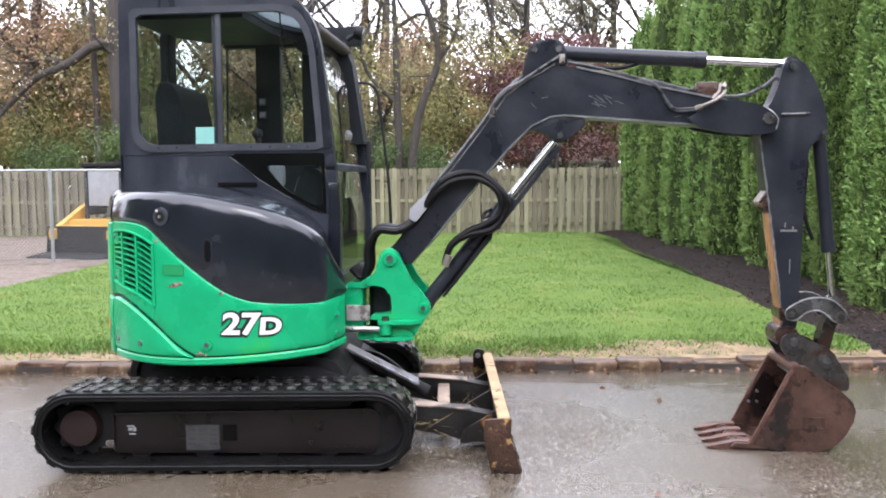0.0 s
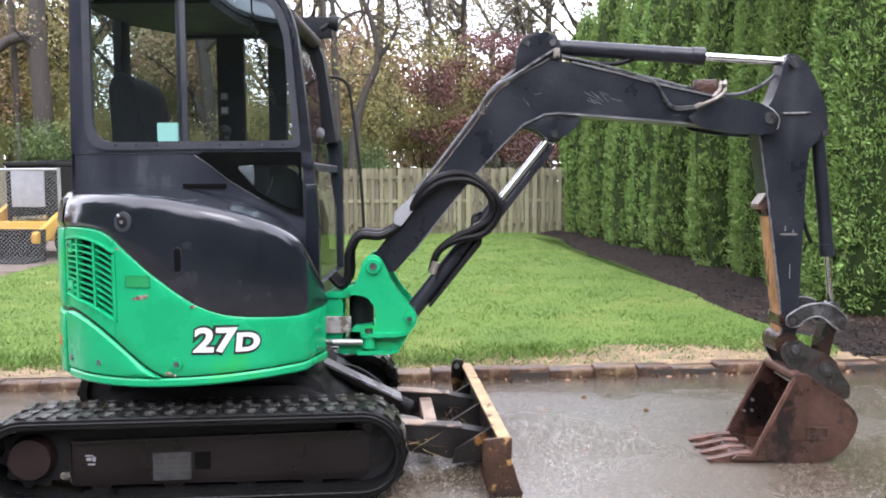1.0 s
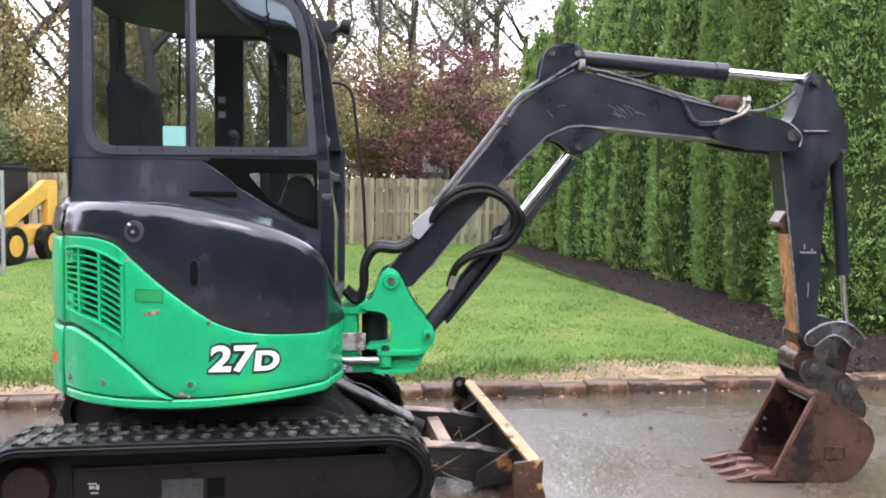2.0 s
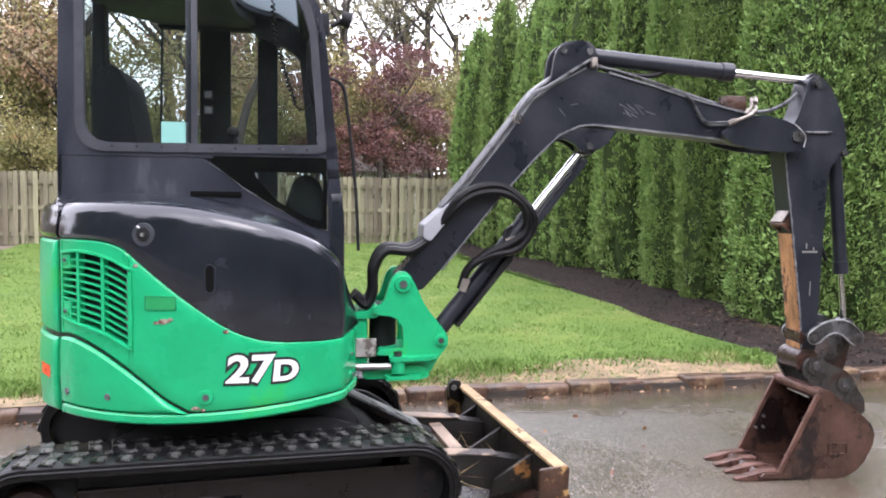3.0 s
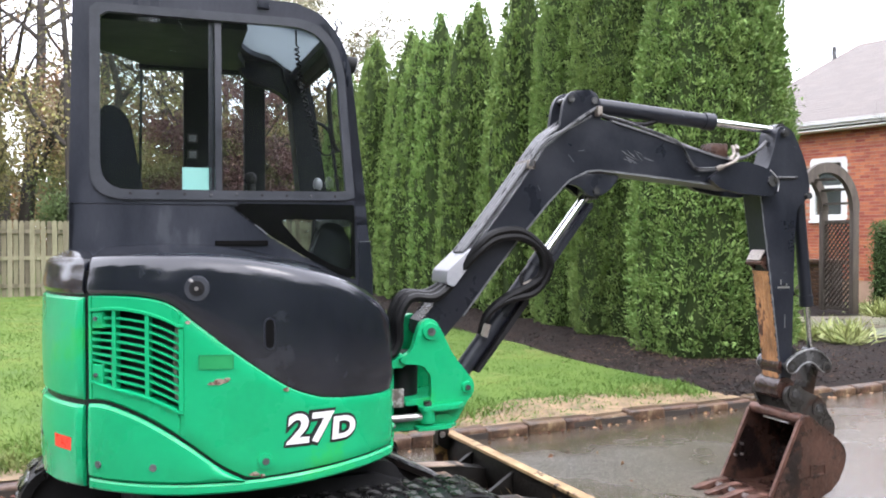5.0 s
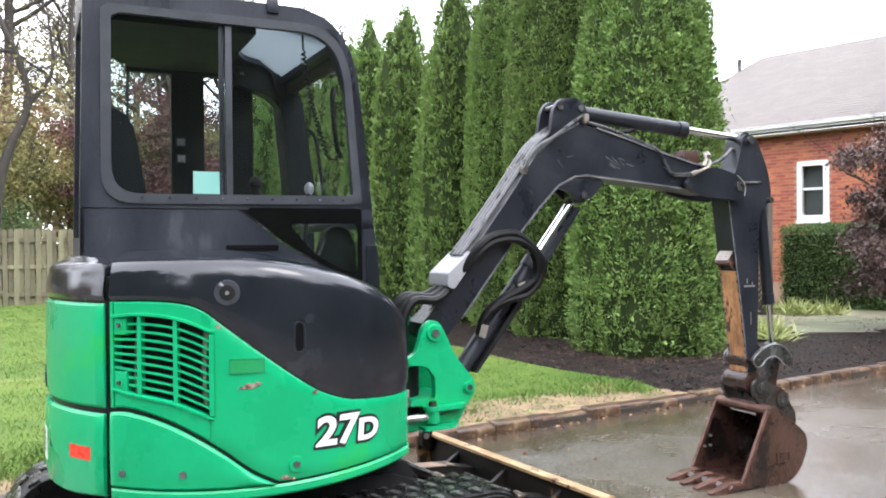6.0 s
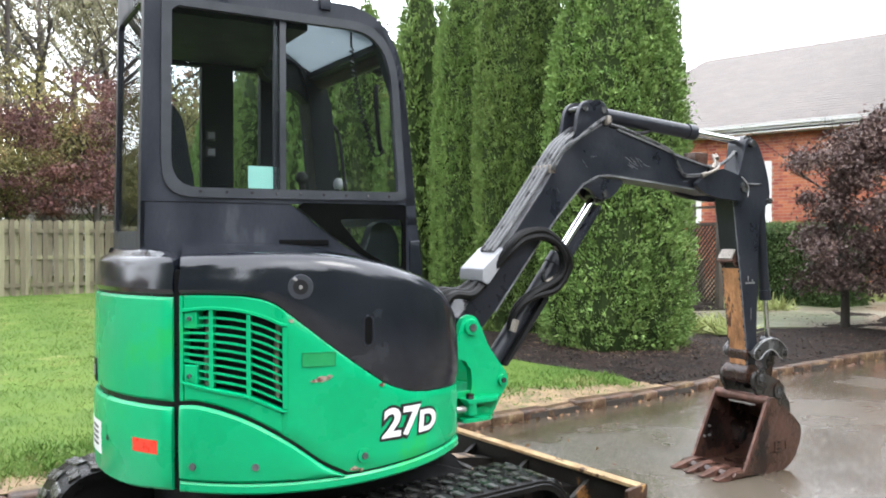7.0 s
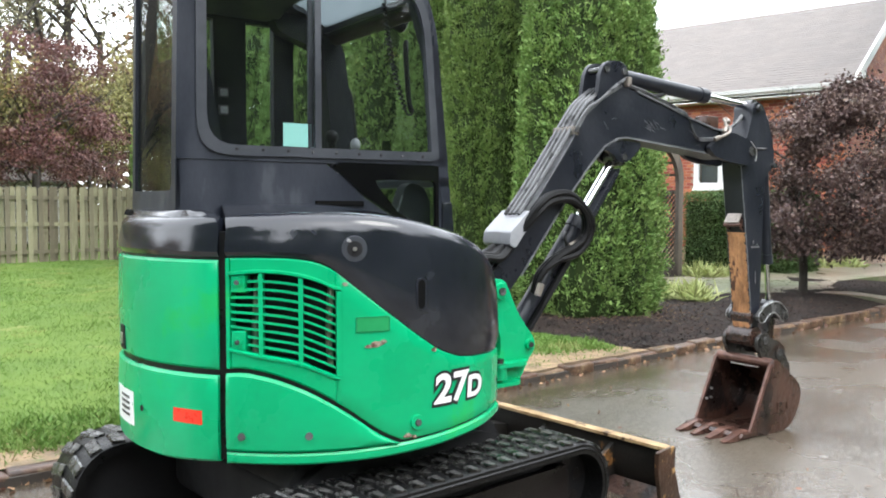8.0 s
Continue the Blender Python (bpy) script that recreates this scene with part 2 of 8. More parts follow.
FENCEW = material("weathered_picket", (0.128, 0.114, 0.072), (0.255, 0.230, 0.158), 2.0, (0.6, 0.85), bump=0.4, fine=25, rnd=0.35, spots=(0.085, 0.086, 0.044), spot_scale=2.2, spot_at=0.57, stretch=(4, 4, 0.5), spec=0.3)
BRICK = material("red_brick", (0.34, 0.095, 0.052), (0.49, 0.160, 0.092), 2.0, (0.6, 0.85), bump=0.3, fine=40, island=0.25)
JOINT = material("brick_mortar", (0.36, 0.22, 0.16), (0.46, 0.30, 0.22), 5, (0.7, 0.9), bump=0.3)
ROOFM = material("grey_shingle", (0.133, 0.114, 0.104), (0.186, 0.163, 0.149), 1.5, (0.6, 0.8), bump=0.5, fine=25, island=0.06)
WHITEW = material("white_house_trim", (0.72, 0.71, 0.69), (0.8, 0.79, 0.77), 3, (0.4, 0.6), bump=0.05)
BARK = material("tree_bark", (0.022, 0.018, 0.015), (0.060, 0.049, 0.041), 5, (0.7, 0.95), bump=0.8, fine=25, stretch=(3, 3, 0.5))
THUJA = material("thuja_sprays", (0.076, 0.142, 0.034), (0.232, 0.326, 0.096), 7.0, (0.5, 0.7), bump=0.0, island=0.22, rnd=0.12, stretch=(1, 1, 3), spec=0.22)
CORE = material("foliage_gap_shade", (0.016, 0.028, 0.009), (0.036, 0.052, 0.017), 9, (0.8, 0.95), bump=0.8, fine=30, spec=0.1)
HEDGEM = material("box_hedge_leaves", (0.050, 0.098, 0.028), (0.120, 0.170, 0.055), 2, (0.5, 0.7), bump=0.0, island=0.3, spec=0.3)
LEAFG = material("yellow_green_leaves", (0.115, 0.135, 0.045), (0.30, 0.245, 0.085), 0.45, (0.5, 0.7), bump=0.0, island=0.35, spots=(0.34, 0.185, 0.075), spot_scale=0.5, spot_at=0.60)
LEAFO = material("rusty_autumn_leaves", (0.22, 0.120, 0.065), (0.34, 0.215, 0.125), 0.4, (0.5, 0.7), bump=0.0, island=0.35, spots=(0.25, 0.21, 0.12), spot_scale=0.4, spot_at=0.5)
LEAFP = material("pale_olive_leaves", (0.19, 0.185, 0.105), (0.34, 0.315, 0.20), 0.5, (0.5, 0.7), bump=0.0, island=0.3)
LEAFW = material("far_wood_leaves", (0.10, 0.085, 0.040), (0.24, 0.165, 0.085), 0.16, (0.6, 0.8), bump=0.0, island=0.35, spots=(0.26, 0.125, 0.060), spot_scale=0.12, spot_at=0.56)
LEAFR = material("dark_red_maple_leaves", (0.060, 0.022, 0.021), (0.150, 0.056, 0.047), 0.9, (0.45, 0.65), bump=0.0, island=0.35, spots=(0.21, 0.105, 0.065), spot_scale=0.8, spot_at=0.63)
LEAFB = material("purple_brown_maple_leaves", (0.058, 0.036, 0.034), (0.155, 0.096, 0.082), 1.6, (0.40, 0.6), bump=0.0, island=0.45, spots=(0.25, 0.175, 0.145), spot_scale=1.5, spot_at=0.61, spec=0.35)
LEAFD = material("dark_shrub_leaves", (0.045, 0.080, 0.022), (0.12, 0.17, 0.048), 0.6, (0.5, 0.7), bump=0.0, island=0.35)
LEAFY = material("pale_striped_leaves", (0.28, 0.34, 0.10), (0.5, 0.52, 0.24), 4, (0.45, 0.6), bump=0.0, island=0.3)
FALLEN = material("fallen_leaves", (0.12, 0.05, 0.03), (0.30, 0.16, 0.09), 8, (0.4, 0.7), bump=0.0, island=0.5)
YELLOW = material("loader_yellow", (0.48, 0.27, 0.04), (0.58, 0.34, 0.06), 4, (0.4, 0.55), bump=0.02)
GALV = material("galvanised_wire", (0.33, 0.34, 0.34), (0.42, 0.43, 0.43), 20, (0.4, 0.55), 0.7, bump=0.0)
WINDARK = material("dark_house_room", (0.11, 0.11, 0.105), (0.17, 0.168, 0.16), 1, (0.7, 0.9), bump=0.0)


def glass(name, tint, rough=0.0):
    m = bpy.data.materials.new(name)
    m.use_nodes = True
    n, l = m.node_tree.nodes, m.node_tree.links
    n.remove(n["Principled BSDF"])
    tr, gl, mx = n.new("ShaderNodeBsdfTransparent"), n.new("ShaderNodeBsdfGlossy"), n.new("ShaderNodeMixShader")
    tr.inputs[0].default_value = (*tint, 1)
    gl.inputs["Roughness"].default_value = rough
    # gloss rises towards the grazing view, alike from both faces of the pane
    lw, power, gain = n.new("ShaderNodeLayerWeight"), n.new("ShaderNodeMath"), n.new("ShaderNodeMath")
    lw.inputs["Blend"].default_value = 0.5
    power.operation, gain.operation = "POWER", "MULTIPLY_ADD"
    power.inputs[1].default_value = 4.0
    gain.inputs[1].default_value, gain.inputs[2].default_value = 0.75, 0.017
    l.new(lw.outputs["Facing"], power.inputs[0])
    l.new(power.outputs[0], gain.inputs[0])
    l.new(gain.outputs[0], mx.inputs[0])
    l.new(tr.outputs[0], mx.inputs[1])
    l.new(gl.outputs[0], mx.inputs[2])
    # small diffuse share stands in for reflection haze over the dark inside
    veil, film = n.new("ShaderNodeBsdfDiffuse"), n.new("ShaderNodeMixShader")
    veil.inputs[0].default_value = (0.5, 0.53, 0.5, 1)
    film.inputs[0].default_value = 0.003
    l.new(mx.outputs[0], film.inputs[1])
    l.new(veil.outputs[0], film.inputs[2])
    l.new(film.outputs[0], n["Material Output"].inputs[0])
    return m


GLASS = glass("cab_glass", (0.85, 0.88, 0.885), 0.0)
TGLASS = glass("rear_tinted_glass", (0.80, 0.85, 0.83), 0.0)
DGLASS = glass("dark_tinted_glass", (0.78, 0.83, 0.82), 0.0)


def frosted(name, tint):
    """A cloudy plastic pane passing scattered daylight, with reflected sky put into its tint."""
    m = bpy.data.materials.new(name)
    m.use_nodes = True
    n, l = m.node_tree.nodes, m.node_tree.links
    n.remove(n["Principled BSDF"])
    tr, tl, mx = n.new("ShaderNodeBsdfTransparent"), n.new("ShaderNodeBsdfTranslucent"), n.new("ShaderNodeMixShader")
    tl.inputs[0].default_value = (*tint, 1)
    mx.inputs[0].default_value = 0.88
    l.new(tr.outputs[0], mx.inputs[1])
    l.new(tl.outputs[0], mx.inputs[2])
    l.new(mx.outputs[0], n["Material Output"].inputs[0])
    return m


CLOUDY = frosted("cloudy_hazed_roof_pane", (0.21, 0.235, 0.25))


# ---- mesh helpers ----
def finish(name, bm, mat, parent=None, label="", smooth=35, m=None):
    bmesh.ops.recalc_face_normals(bm, faces=bm.faces)
    if m is not None:
        bm.transform(m)
    me = bpy.data.meshes.new(name)
    bm.to_mesh(me)
    bm.free()
    me.materials.append(mat)
    if smooth:
        me.shade_smooth()
        me.set_sharp_from_angle(angle=radians(smooth))
    ob = new(name, me)
    if parent is not None:
        ob.parent = parent
    if label:
        ob["label"] = label
    return ob


def part(name, bm, mat, parent, label="", smooth=35, m=None):
    return finish(name, bm, mat, parent, label, smooth, m)


def thing(name, label, category, group="", kind="", at=(0, 0, 0)):
    ob = new(name)
    ob.location = at
    return tagged(ob, label, category, group, kind)


def box(bm, x0, x1, y0, y1, z0, z1, bevel=0.0, m=None):
    r = bmesh.ops.create_cube(bm, size=1, matrix=Matrix.LocRotScale(((x0 + x1) / 2, (y0 + y1) / 2, (z0 + z1) / 2), None, (abs(x1 - x0), abs(y1 - y0), abs(z1 - z0))))
    vs = r["verts"]
    if bevel:
        es = list({e for v in vs for e in v.link_edges})
        vs = [v for f in bmesh.ops.bevel(bm, geom=es, offset=bevel, segments=2, affect="EDGES", profile=0.6)["faces"] for v in f.verts] + [v for v in vs if v.is_valid]
        vs = list(set(vs))
    if m is not None:
        bmesh.ops.transform(bm, matrix=m, verts=vs)
    return bm


def prism(bm, pts, y0, y1, bevel=0.0):
    """A profile of (x, z) points, drawn out from y0 to y1."""
    a = [bm.verts.new((x, y0, z)) for x, z in pts]
    b = [bm.verts.new((x, y1, z)) for x, z in pts]
    n = len(pts)
    caps = [bm.faces.new(a), bm.faces.new(b[::-1])]
    for i in range(n):
        bm.faces.new((a[i], b[i], b[(i + 1) % n], a[(i + 1) % n]))
    if bevel:
        es = list({e for f in caps for e in f.edges})
        bmesh.ops.bevel(bm, geom=es, offset=bevel, segments=2, affect="EDGES", profile=0.6)
    return bm


def cyl(bm, p, q, r, r2=None, seg=20, cap=True):
    p, q = Vector(p), Vector(q)
    d = q - p
    bmesh.ops.create_cone(bm, cap_ends=cap, segments=seg, radius1=r, radius2=r if r2 is None else r2, depth=d.length,
                          matrix=Matrix.Translation((p + q) / 2) @ d.to_track_quat("Z", "Y").to_matrix().to_4x4())
    return bm


def smooth_path(pts, n=6):
    """A rounded line through the points (Catmull-Rom)."""
    ps = [Vector(p) for p in pts]
    ps = [ps[0]] + ps + [ps[-1]]
    out = []
    for i in range(1, len(ps) - 2):
        a, b, c, d = ps[i - 1:i + 3]
        for k in range(n):
            t = k / n
            out.append(0.5 * ((2 * b) + (c - a) * t + (2 * a - 5 * b + 4 * c - d) * t * t + (3 * b - a - 3 * c + d) * t ** 3))
    return out + [ps[-2]]


def tube(bm, pts, r, seg=8, r2=None, round_path=True):
    ps = smooth_path(pts) if round_path else [Vector(p) for p in pts]
    rings = []
    side = None
    for i, p in enumerate(ps):
        t = (ps[min(i + 1, len(ps) - 1)] - ps[max(i - 1, 0)]).normalized()
        if side is None:
            side = t.orthogonal().normalized()
        side = (side - t * side.dot(t)).normalized()
        up = t.cross(side)
        rr = r if r2 is None else r + (r2 - r) * i / (len(ps) - 1)
        rings.append([bm.verts.new(p + (side * math.cos(k * 2 * math.pi / seg) + up * math.sin(k * 2 * math.pi / seg)) * rr) for k in range(seg)])
    for a, b in zip(rings, rings[1:]):
        for k in range(seg):
            bm.faces.new((a[k], a[(k + 1) % seg], b[(k + 1) % seg], b[k]))
    bm.faces.new(rings[0][::-1])
    bm.faces.new(rings[-1])
    return bm


def rounded(pts, r, n=5):
    """A closed outline with its corners rounded; a point may carry its own radius as a third number."""
    out = []
    k = len(pts)
    for i in range(k):
        p, a, b = Vector(pts[i][:2]), Vector(pts[i - 1][:2]), Vector(pts[(i + 1) % k][:2])
        rr = pts[i][2] if len(pts[i]) > 2 else r
        u, v = (a - p), (b - p)
        lu = min(rr, u.length * 0.49)
        lv = min(rr, v.length * 0.49)
        s, e = p + u.normalized() * lu, p + v.normalized() * lv
        for j in range(n + 1):
            t = j / n
            q = s * (1 - t) ** 2 + p * 2 * t * (1 - t) + e * t * t
            out.append((q.x, q.y))
    return out


def around(pts, centre, n=72):
    """The outline seen from centre at n even angles."""
    c = Vector(centre)
    res = []
    for i in range(n):
        d = Vector((math.cos(i * 2 * math.pi / n), math.sin(i * 2 * math.pi / n)))
        best = None
        for j in range(len(pts)):
            a, b = Vector(pts[j]) - c, Vector(pts[(j + 1) % len(pts)]) - c
            e = b - a
            den = d.x * e.y - d.y * e.x
            if abs(den) < 1e-9:
                continue
            s = (a.x * e.y - a.y * e.x) / den
            t = (a.x * d.y - a.y * d.x) / den
            if s > 0 and -1e-6 <= t <= 1 + 1e-6 and (best is None or s > best):
                best = s
        res.append(tuple(c + d * best))
    return res


def ring_plate(bm, outer, inner, centre, place, thick, n=72):
    """A plate with an opening: two outlines in 2D, laid into space by place(u, v, w)."""
    o, i = around(outer, centre, n), around(inner, centre, n)
    vs = [[bm.verts.new(place(u, v, w)) for u, v in lst] for w in (0, thick) for lst in (o, i)]
    for k in range(n):
        j = (k + 1) % n
        bm.faces.new((vs[0][k], vs[0][j], vs[1][j], vs[1][k]))
        bm.faces.new((vs[2][k], vs[3][k], vs[3][j], vs[2][j]))
        bm.faces.new((vs[0][k], vs[2][k], vs[2][j], vs[0][j]))
        bm.faces.new((vs[1][k], vs[1][j], vs[3][j], vs[3][k]))
    return bm


def plate(bm, outline, place, thick):
    a = [bm.verts.new(place(u, v, 0)) for u, v in outline]
    b = [bm.verts.new(place(u, v, thick)) for u, v in outline]
    bm.faces.new(a)
    bm.faces.new(b[::-1])
    for k in range(len(a)):
        j = (k + 1) % len(a)
        bm.faces.new((a[k], b[k], b[j], a[j]))
    return bm


def leaf_mesh(name, P, A, size, mat, width=0.5, seed=1, fold=0.25):
    """Many small folded leaves as one mesh: places P, directions A, lengths."""
    rng = np.random.default_rng(seed)
    n = len(P)
    A = A / np.linalg.norm(A, axis=1, keepdims=True)
    R = rng.normal(size=(n, 3))
    S = np.cross(A, R)
    S /= np.linalg.norm(S, axis=1, keepdims=True)
    N = np.cross(A, S)
    L = np.asarray(size).reshape(-1, 1) * np.ones((n, 1))
    W = L * width * 0.5
    base, tip = P, P + A * L
    mid = P + A * L * 0.5
    left, right = mid + S * W + N * W * fold, mid - S * W + N * W * fold
    V = np.stack([base, left, tip, right], 1).reshape(-1, 3)
    i = np.arange(n) * 4
    F = np.stack([np.stack([i, i + 1, i + 2], 1), np.stack([i, i + 2, i + 3], 1)], 1).reshape(-1, 3)
    me = bpy.data.meshes.new(name)
    me.from_pydata(V.tolist(), [], F.tolist())
    me.materials.append(mat)
    return me


def leaf_object(name, me, parent=None):
    ob = new(name, me)
    if parent is not None:
        ob.parent = parent
    return ob


# ---- the ground ----
def slab(name, outline, z, thick, mat, label, category, smooth=0):
    bm = bmesh.new()
    plate(bm, outline, lambda u, v, w: (u, v, z + w), -thick)
    return tagged(finish(name, bm, mat, smooth=smooth), label, category, kind="structure")


def grid_sheet(name, x0, x1, y0, y1, step, height, mat, label, category):
    nx, ny = int((x1 - x0) / step) + 1, int((y1 - y0) / step) + 1
    bm = bmesh.new()
    vs = [[bm.verts.new((x0 + (x1 - x0) * i / nx, y0 + (y1 - y0) * j / ny, 0)) for i in range(nx + 1)] for j in range(ny + 1)]
    for row in vs:
        for v in row:
            v.co.z = height(v.co.x, v.co.y)
    for j in range(ny):
        for i in range(nx):
            bm.faces.new((vs[j][i], vs[j][i + 1], vs[j + 1][i + 1], vs[j + 1][i]))
    return tagged(finish(name, bm, mat, smooth=80), label, category, kind="structure")


KERB_Y = 1.60


def drive_height(x, y):
    fall = min(max((y - 0.7) / 0.8, 0.0), 1.0)
    return 0.03 * (1 - fall) + 0.006 * noise.noise((x * 0.7, y * 0.7, 3.0))


def bed_edge(y):
    """Where the lawn ends and the mulch bed of the thuja row begins."""
    return 4.45 + 0.055 * (y - 1.7) + 0.08 * math.sin(y * 0.9)


def lawn_height(x, y):
    return 0.045 + 0.02 * noise.noise((x * 0.4, y * 0.4, 7.0)) + min(max((y - KERB_Y - 0.2) / 0.5, 0.0), 1.0) * 0.02


def bed_height(x, y):
    side = min(max((x - bed_edge(y)) / 0.5, 0.0), 1.0)
    front = min(max((y - KERB_Y - 0.15) / 0.7, 0.0), 1.0)
    return 0.03 + (0.06 + 0.03 * noise.noise((x * 0.9, y * 0.9, 11.0))) * side * front


slab("ground", [(-400, -400), (400, -400), (400, 400), (-400, 400)], -0.12, 0.2, SOIL, "green field and ground reaching far away", "ground")
grid_sheet("road", -16, 30, -14, KERB_Y + 0.02, 0.25, drive_height, ASPHALT, "wet grey asphalt driveway with damp patches", "driveway")
grid_sheet("lawn", -5.0, 4.7, KERB_Y + 0.1, 18.6, 0.25, lawn_height, SOIL, "mown green lawn behind the kerb", "lawn")
grid_sheet("lawn", -16.0, -5.0, KERB_Y + 0.1, 5.2, 0.5, lawn_height, SOIL, "mown green lawn beside the gravel yard", "lawn")
grid_sheet("gravel_yard", -20.0, -5.0, 5.2, 18.6, 0.5, lambda x, y: 0.03 + 0.02 * noise.noise((x, y, 5)), GRAVEL, "brown gravel yard behind a wire fence", "gravel")


def bed():
    bm = bmesh.new()
    rows = []
    for j in range(70):
        y = KERB_Y + 0.1 + 17.5 * j / 69
        e = bed_edge(y)
        rows.append([bm.verts.new((x, y, bed_height(x, y) + (0.012 if x <= e else 0.03))) for x in [e + (13.5 - e) * (i / 40) ** 1.5 for i in range(41)]])
    for a, b in zip(rows, rows[1:]):
        for i in range(40):
            bm.faces.new((a[i], a[i + 1], b[i + 1], b[i]))
    return tagged(finish("mulch_bed", bm, MULCH, smooth=80), "dark brown bark mulch bed under the thuja row", "mulch bed", kind="structure")


bed()
def verge_width(x):
    return 0.20 + 0.16 * noise.noise((x * 0.8, 2, 2)) + 0.08 * noise.noise((x * 3.1, 5, 2)) + 0.42 * math.exp(-((x - 3.0) / 0.9) ** 2) + 0.12 * math.exp(-((x + 2.6) / 1.0) ** 2)


# a strip of dry grass between kerb and lawn
def verge():
    bm = bmesh.new()
    rows = []
    for i in range(90):
        x = -8 + 12.6 * i / 89
        w = verge_width(x) + 0.15
        rows.append([bm.verts.new((x, KERB_Y + 0.08 + w * k / 5, lawn_height(x, KERB_Y + 0.1 + w * k / 5) + 0.014 * (1 - k / 5) + 0.004)) for k in range(6)])
    for a, b in zip(rows, rows[1:]):
        for k in range(5):
            bm.faces.new((a[k], b[k], b[k + 1], a[k + 1]))
    return tagged(finish("grass_verge", bm, STRAW, smooth=80), "dry straw-coloured strip of grass along the kerb", "verge", kind="structure")


verge()
slab("path", [(8.95, 4.3), (9.39, 3.80), (9.9, 3.42), (10.3, 3.10), (10.55, 2.75), (10.62, 2.4), (10.5, 2.05), (10.3, 1.75), (9.95, 1.35), (10.4, 1.35), (10.8, 1.95), (11.1, 2.55), (11.7, 3.2), (12.8, 3.55), (19, 3.3), (19, 4.9), (14.8, 5.5), (12.0, 5.6), (10.3, 6.2)], 0.13, 0.1, PAVING, "pale concrete garden path", "path")

# ---- the house group: the upper works are turned on the swing bearing ----
SLEW = Matrix.Translation((-0.08, 0, 0)) @ Matrix.Rotation(radians(-5.3), 4, "Z")
machine = thing("mini_excavator", "green and black compact excavator standing on wet driveway", "excavator", at=(0, 0, 0))
CX, CY, RAD = 0.0, 0.10, 0.80


def on_shell(deg, z, r=RAD):
    """Round behind, with a flat end face in front of the swing post from -48 degrees on."""
    a = radians(min(deg, -48.0))
    x, y = CX + r * math.cos(a), CY + r * math.sin(a)
    if deg > -48.0:
        t = min((deg + 48.0) / 12.0, 1.0)
        x, y = x + (0.605 + (r - RAD) - x) * t, y + (-0.28 - y) * t
    return Vector((x, y, z))


def curve_of(points):
    """A smooth z over the angle, through (angle, z) points."""
    pts = sorted(points)

    def f(d):
        if d <= pts[0][0]:
            return pts[0][1]
        for (a, u), (b, v) in zip(pts, pts[1:]):
            if d <= b:
                t = (d - a) / (b - a)
                i = pts.index((a, u))
                ua = (v - pts[i - 1][1]) / (b - pts[i - 1][0]) * (b - a) if i > 0 else v - u
                vb = (pts[i + 2][1] - u) / (pts[i + 2][0] - a) * (b - a) if i + 2 < len(pts) else v - u
                return (2 * t ** 3 - 3 * t * t + 1) * u + (t ** 3 - 2 * t * t + t) * ua + (-2 * t ** 3 + 3 * t * t) * v + (t ** 3 - t * t) * vb
        return pts[-1][1]
    return f


hood_low = curve_of([(-140, 1.260), (-128, 1.262), (-120, 1.255), (-114, 1.232), (-108, 1.170), (-97, 1.050), (-85, 0.932), (-79, 0.893), (-73, 0.870), (-64, 0.857), (-51, 0.849), (-36, 0.862)])
hood_top = curve_of([(-140, 1.405), (-125, 1.412), (-108, 1.412), (-96, 1.40), (-82, 1.365), (-70, 1.325), (-60, 1.275), (-52, 1.215), (-46, 1.14), (-41, 1.05), (-36, 0.98)])
side_bottom = curve_of([(-140, 0.585), (-111, 0.587), (-88, 0.597), (-65, 0.612), (-50, 0.622), (-36, 0.635)])
diag_seam = curve_of([(-140, 0.862), (-134, 0.866), (-125, 0.838), (-117, 0.790), (-109, 0.722), (-101, 0.640), (-94.5, 0.592)])
grille_hi = curve_of([(-138.2, 1.195), (-130, 1.205), (-122, 1.195), (-116, 1.172), (-111.7, 1.143)])
grille_lo = curve_of([(-138.2, 0.945), (-133, 0.930), (-121, 0.900), (-116, 0.873), (-111.7, 0.846)])


def shell_grid(bm, degs, lo, hi, rows=6, r=RAD, edge=0.010, dip=0.006, depth=0.035, bulge=0.0):
    """A curved panel between two curves, its edges rolled in and returned inwards."""
    d = math.degrees(edge / r)
    degs = [degs[0], degs[0] + d] + [x for x in degs[1:-1]] + [degs[-1] - d, degs[-1]]
    grid = []
    for i, g in enumerate(degs):
        a, b = lo(g), hi(g)
        e = min(edge, abs(b - a) * 0.2)
        zs = [a, a + e] + [a + e + (b - a - 2 * e) * k / rows for k in range(1, rows)] + [b - e, b]
        col = []
        for k, z in enumerate(zs):
            rim = i in (0, len(degs) - 1) or k in (0, len(zs) - 1)
            f = (k / (len(zs) - 1)) * (1 - k / (len(zs) - 1)) * 4
            col.append(bm.verts.new(on_shell(g, z, r - (dip if rim else 0) + bulge * f)))
        grid.append(col)
    for a, b in zip(grid, grid[1:]):
        for k in range(len(a) - 1):
            bm.faces.new((a[k], b[k], b[k + 1], a[k + 1]))
    rim = [c[0] for c in grid] + grid[-1][1:] + [c[-1] for c in grid[::-1]][1:] + grid[0][::-1][1:-1]
    inner = []
    for v in rim:
        c = Vector((CX, CY, v.co.z))
        inner.append(bm.verts.new(v.co + (c - v.co).normalized() * depth))
    for k in range(len(rim)):
        j = (k + 1) % len(rim)
        bm.faces.new((rim[k], inner[k], inner[j], rim[j]))
    return bm


def steps(a, b, n):
    return [a + (b - a) * i / n for i in range(n + 1)]


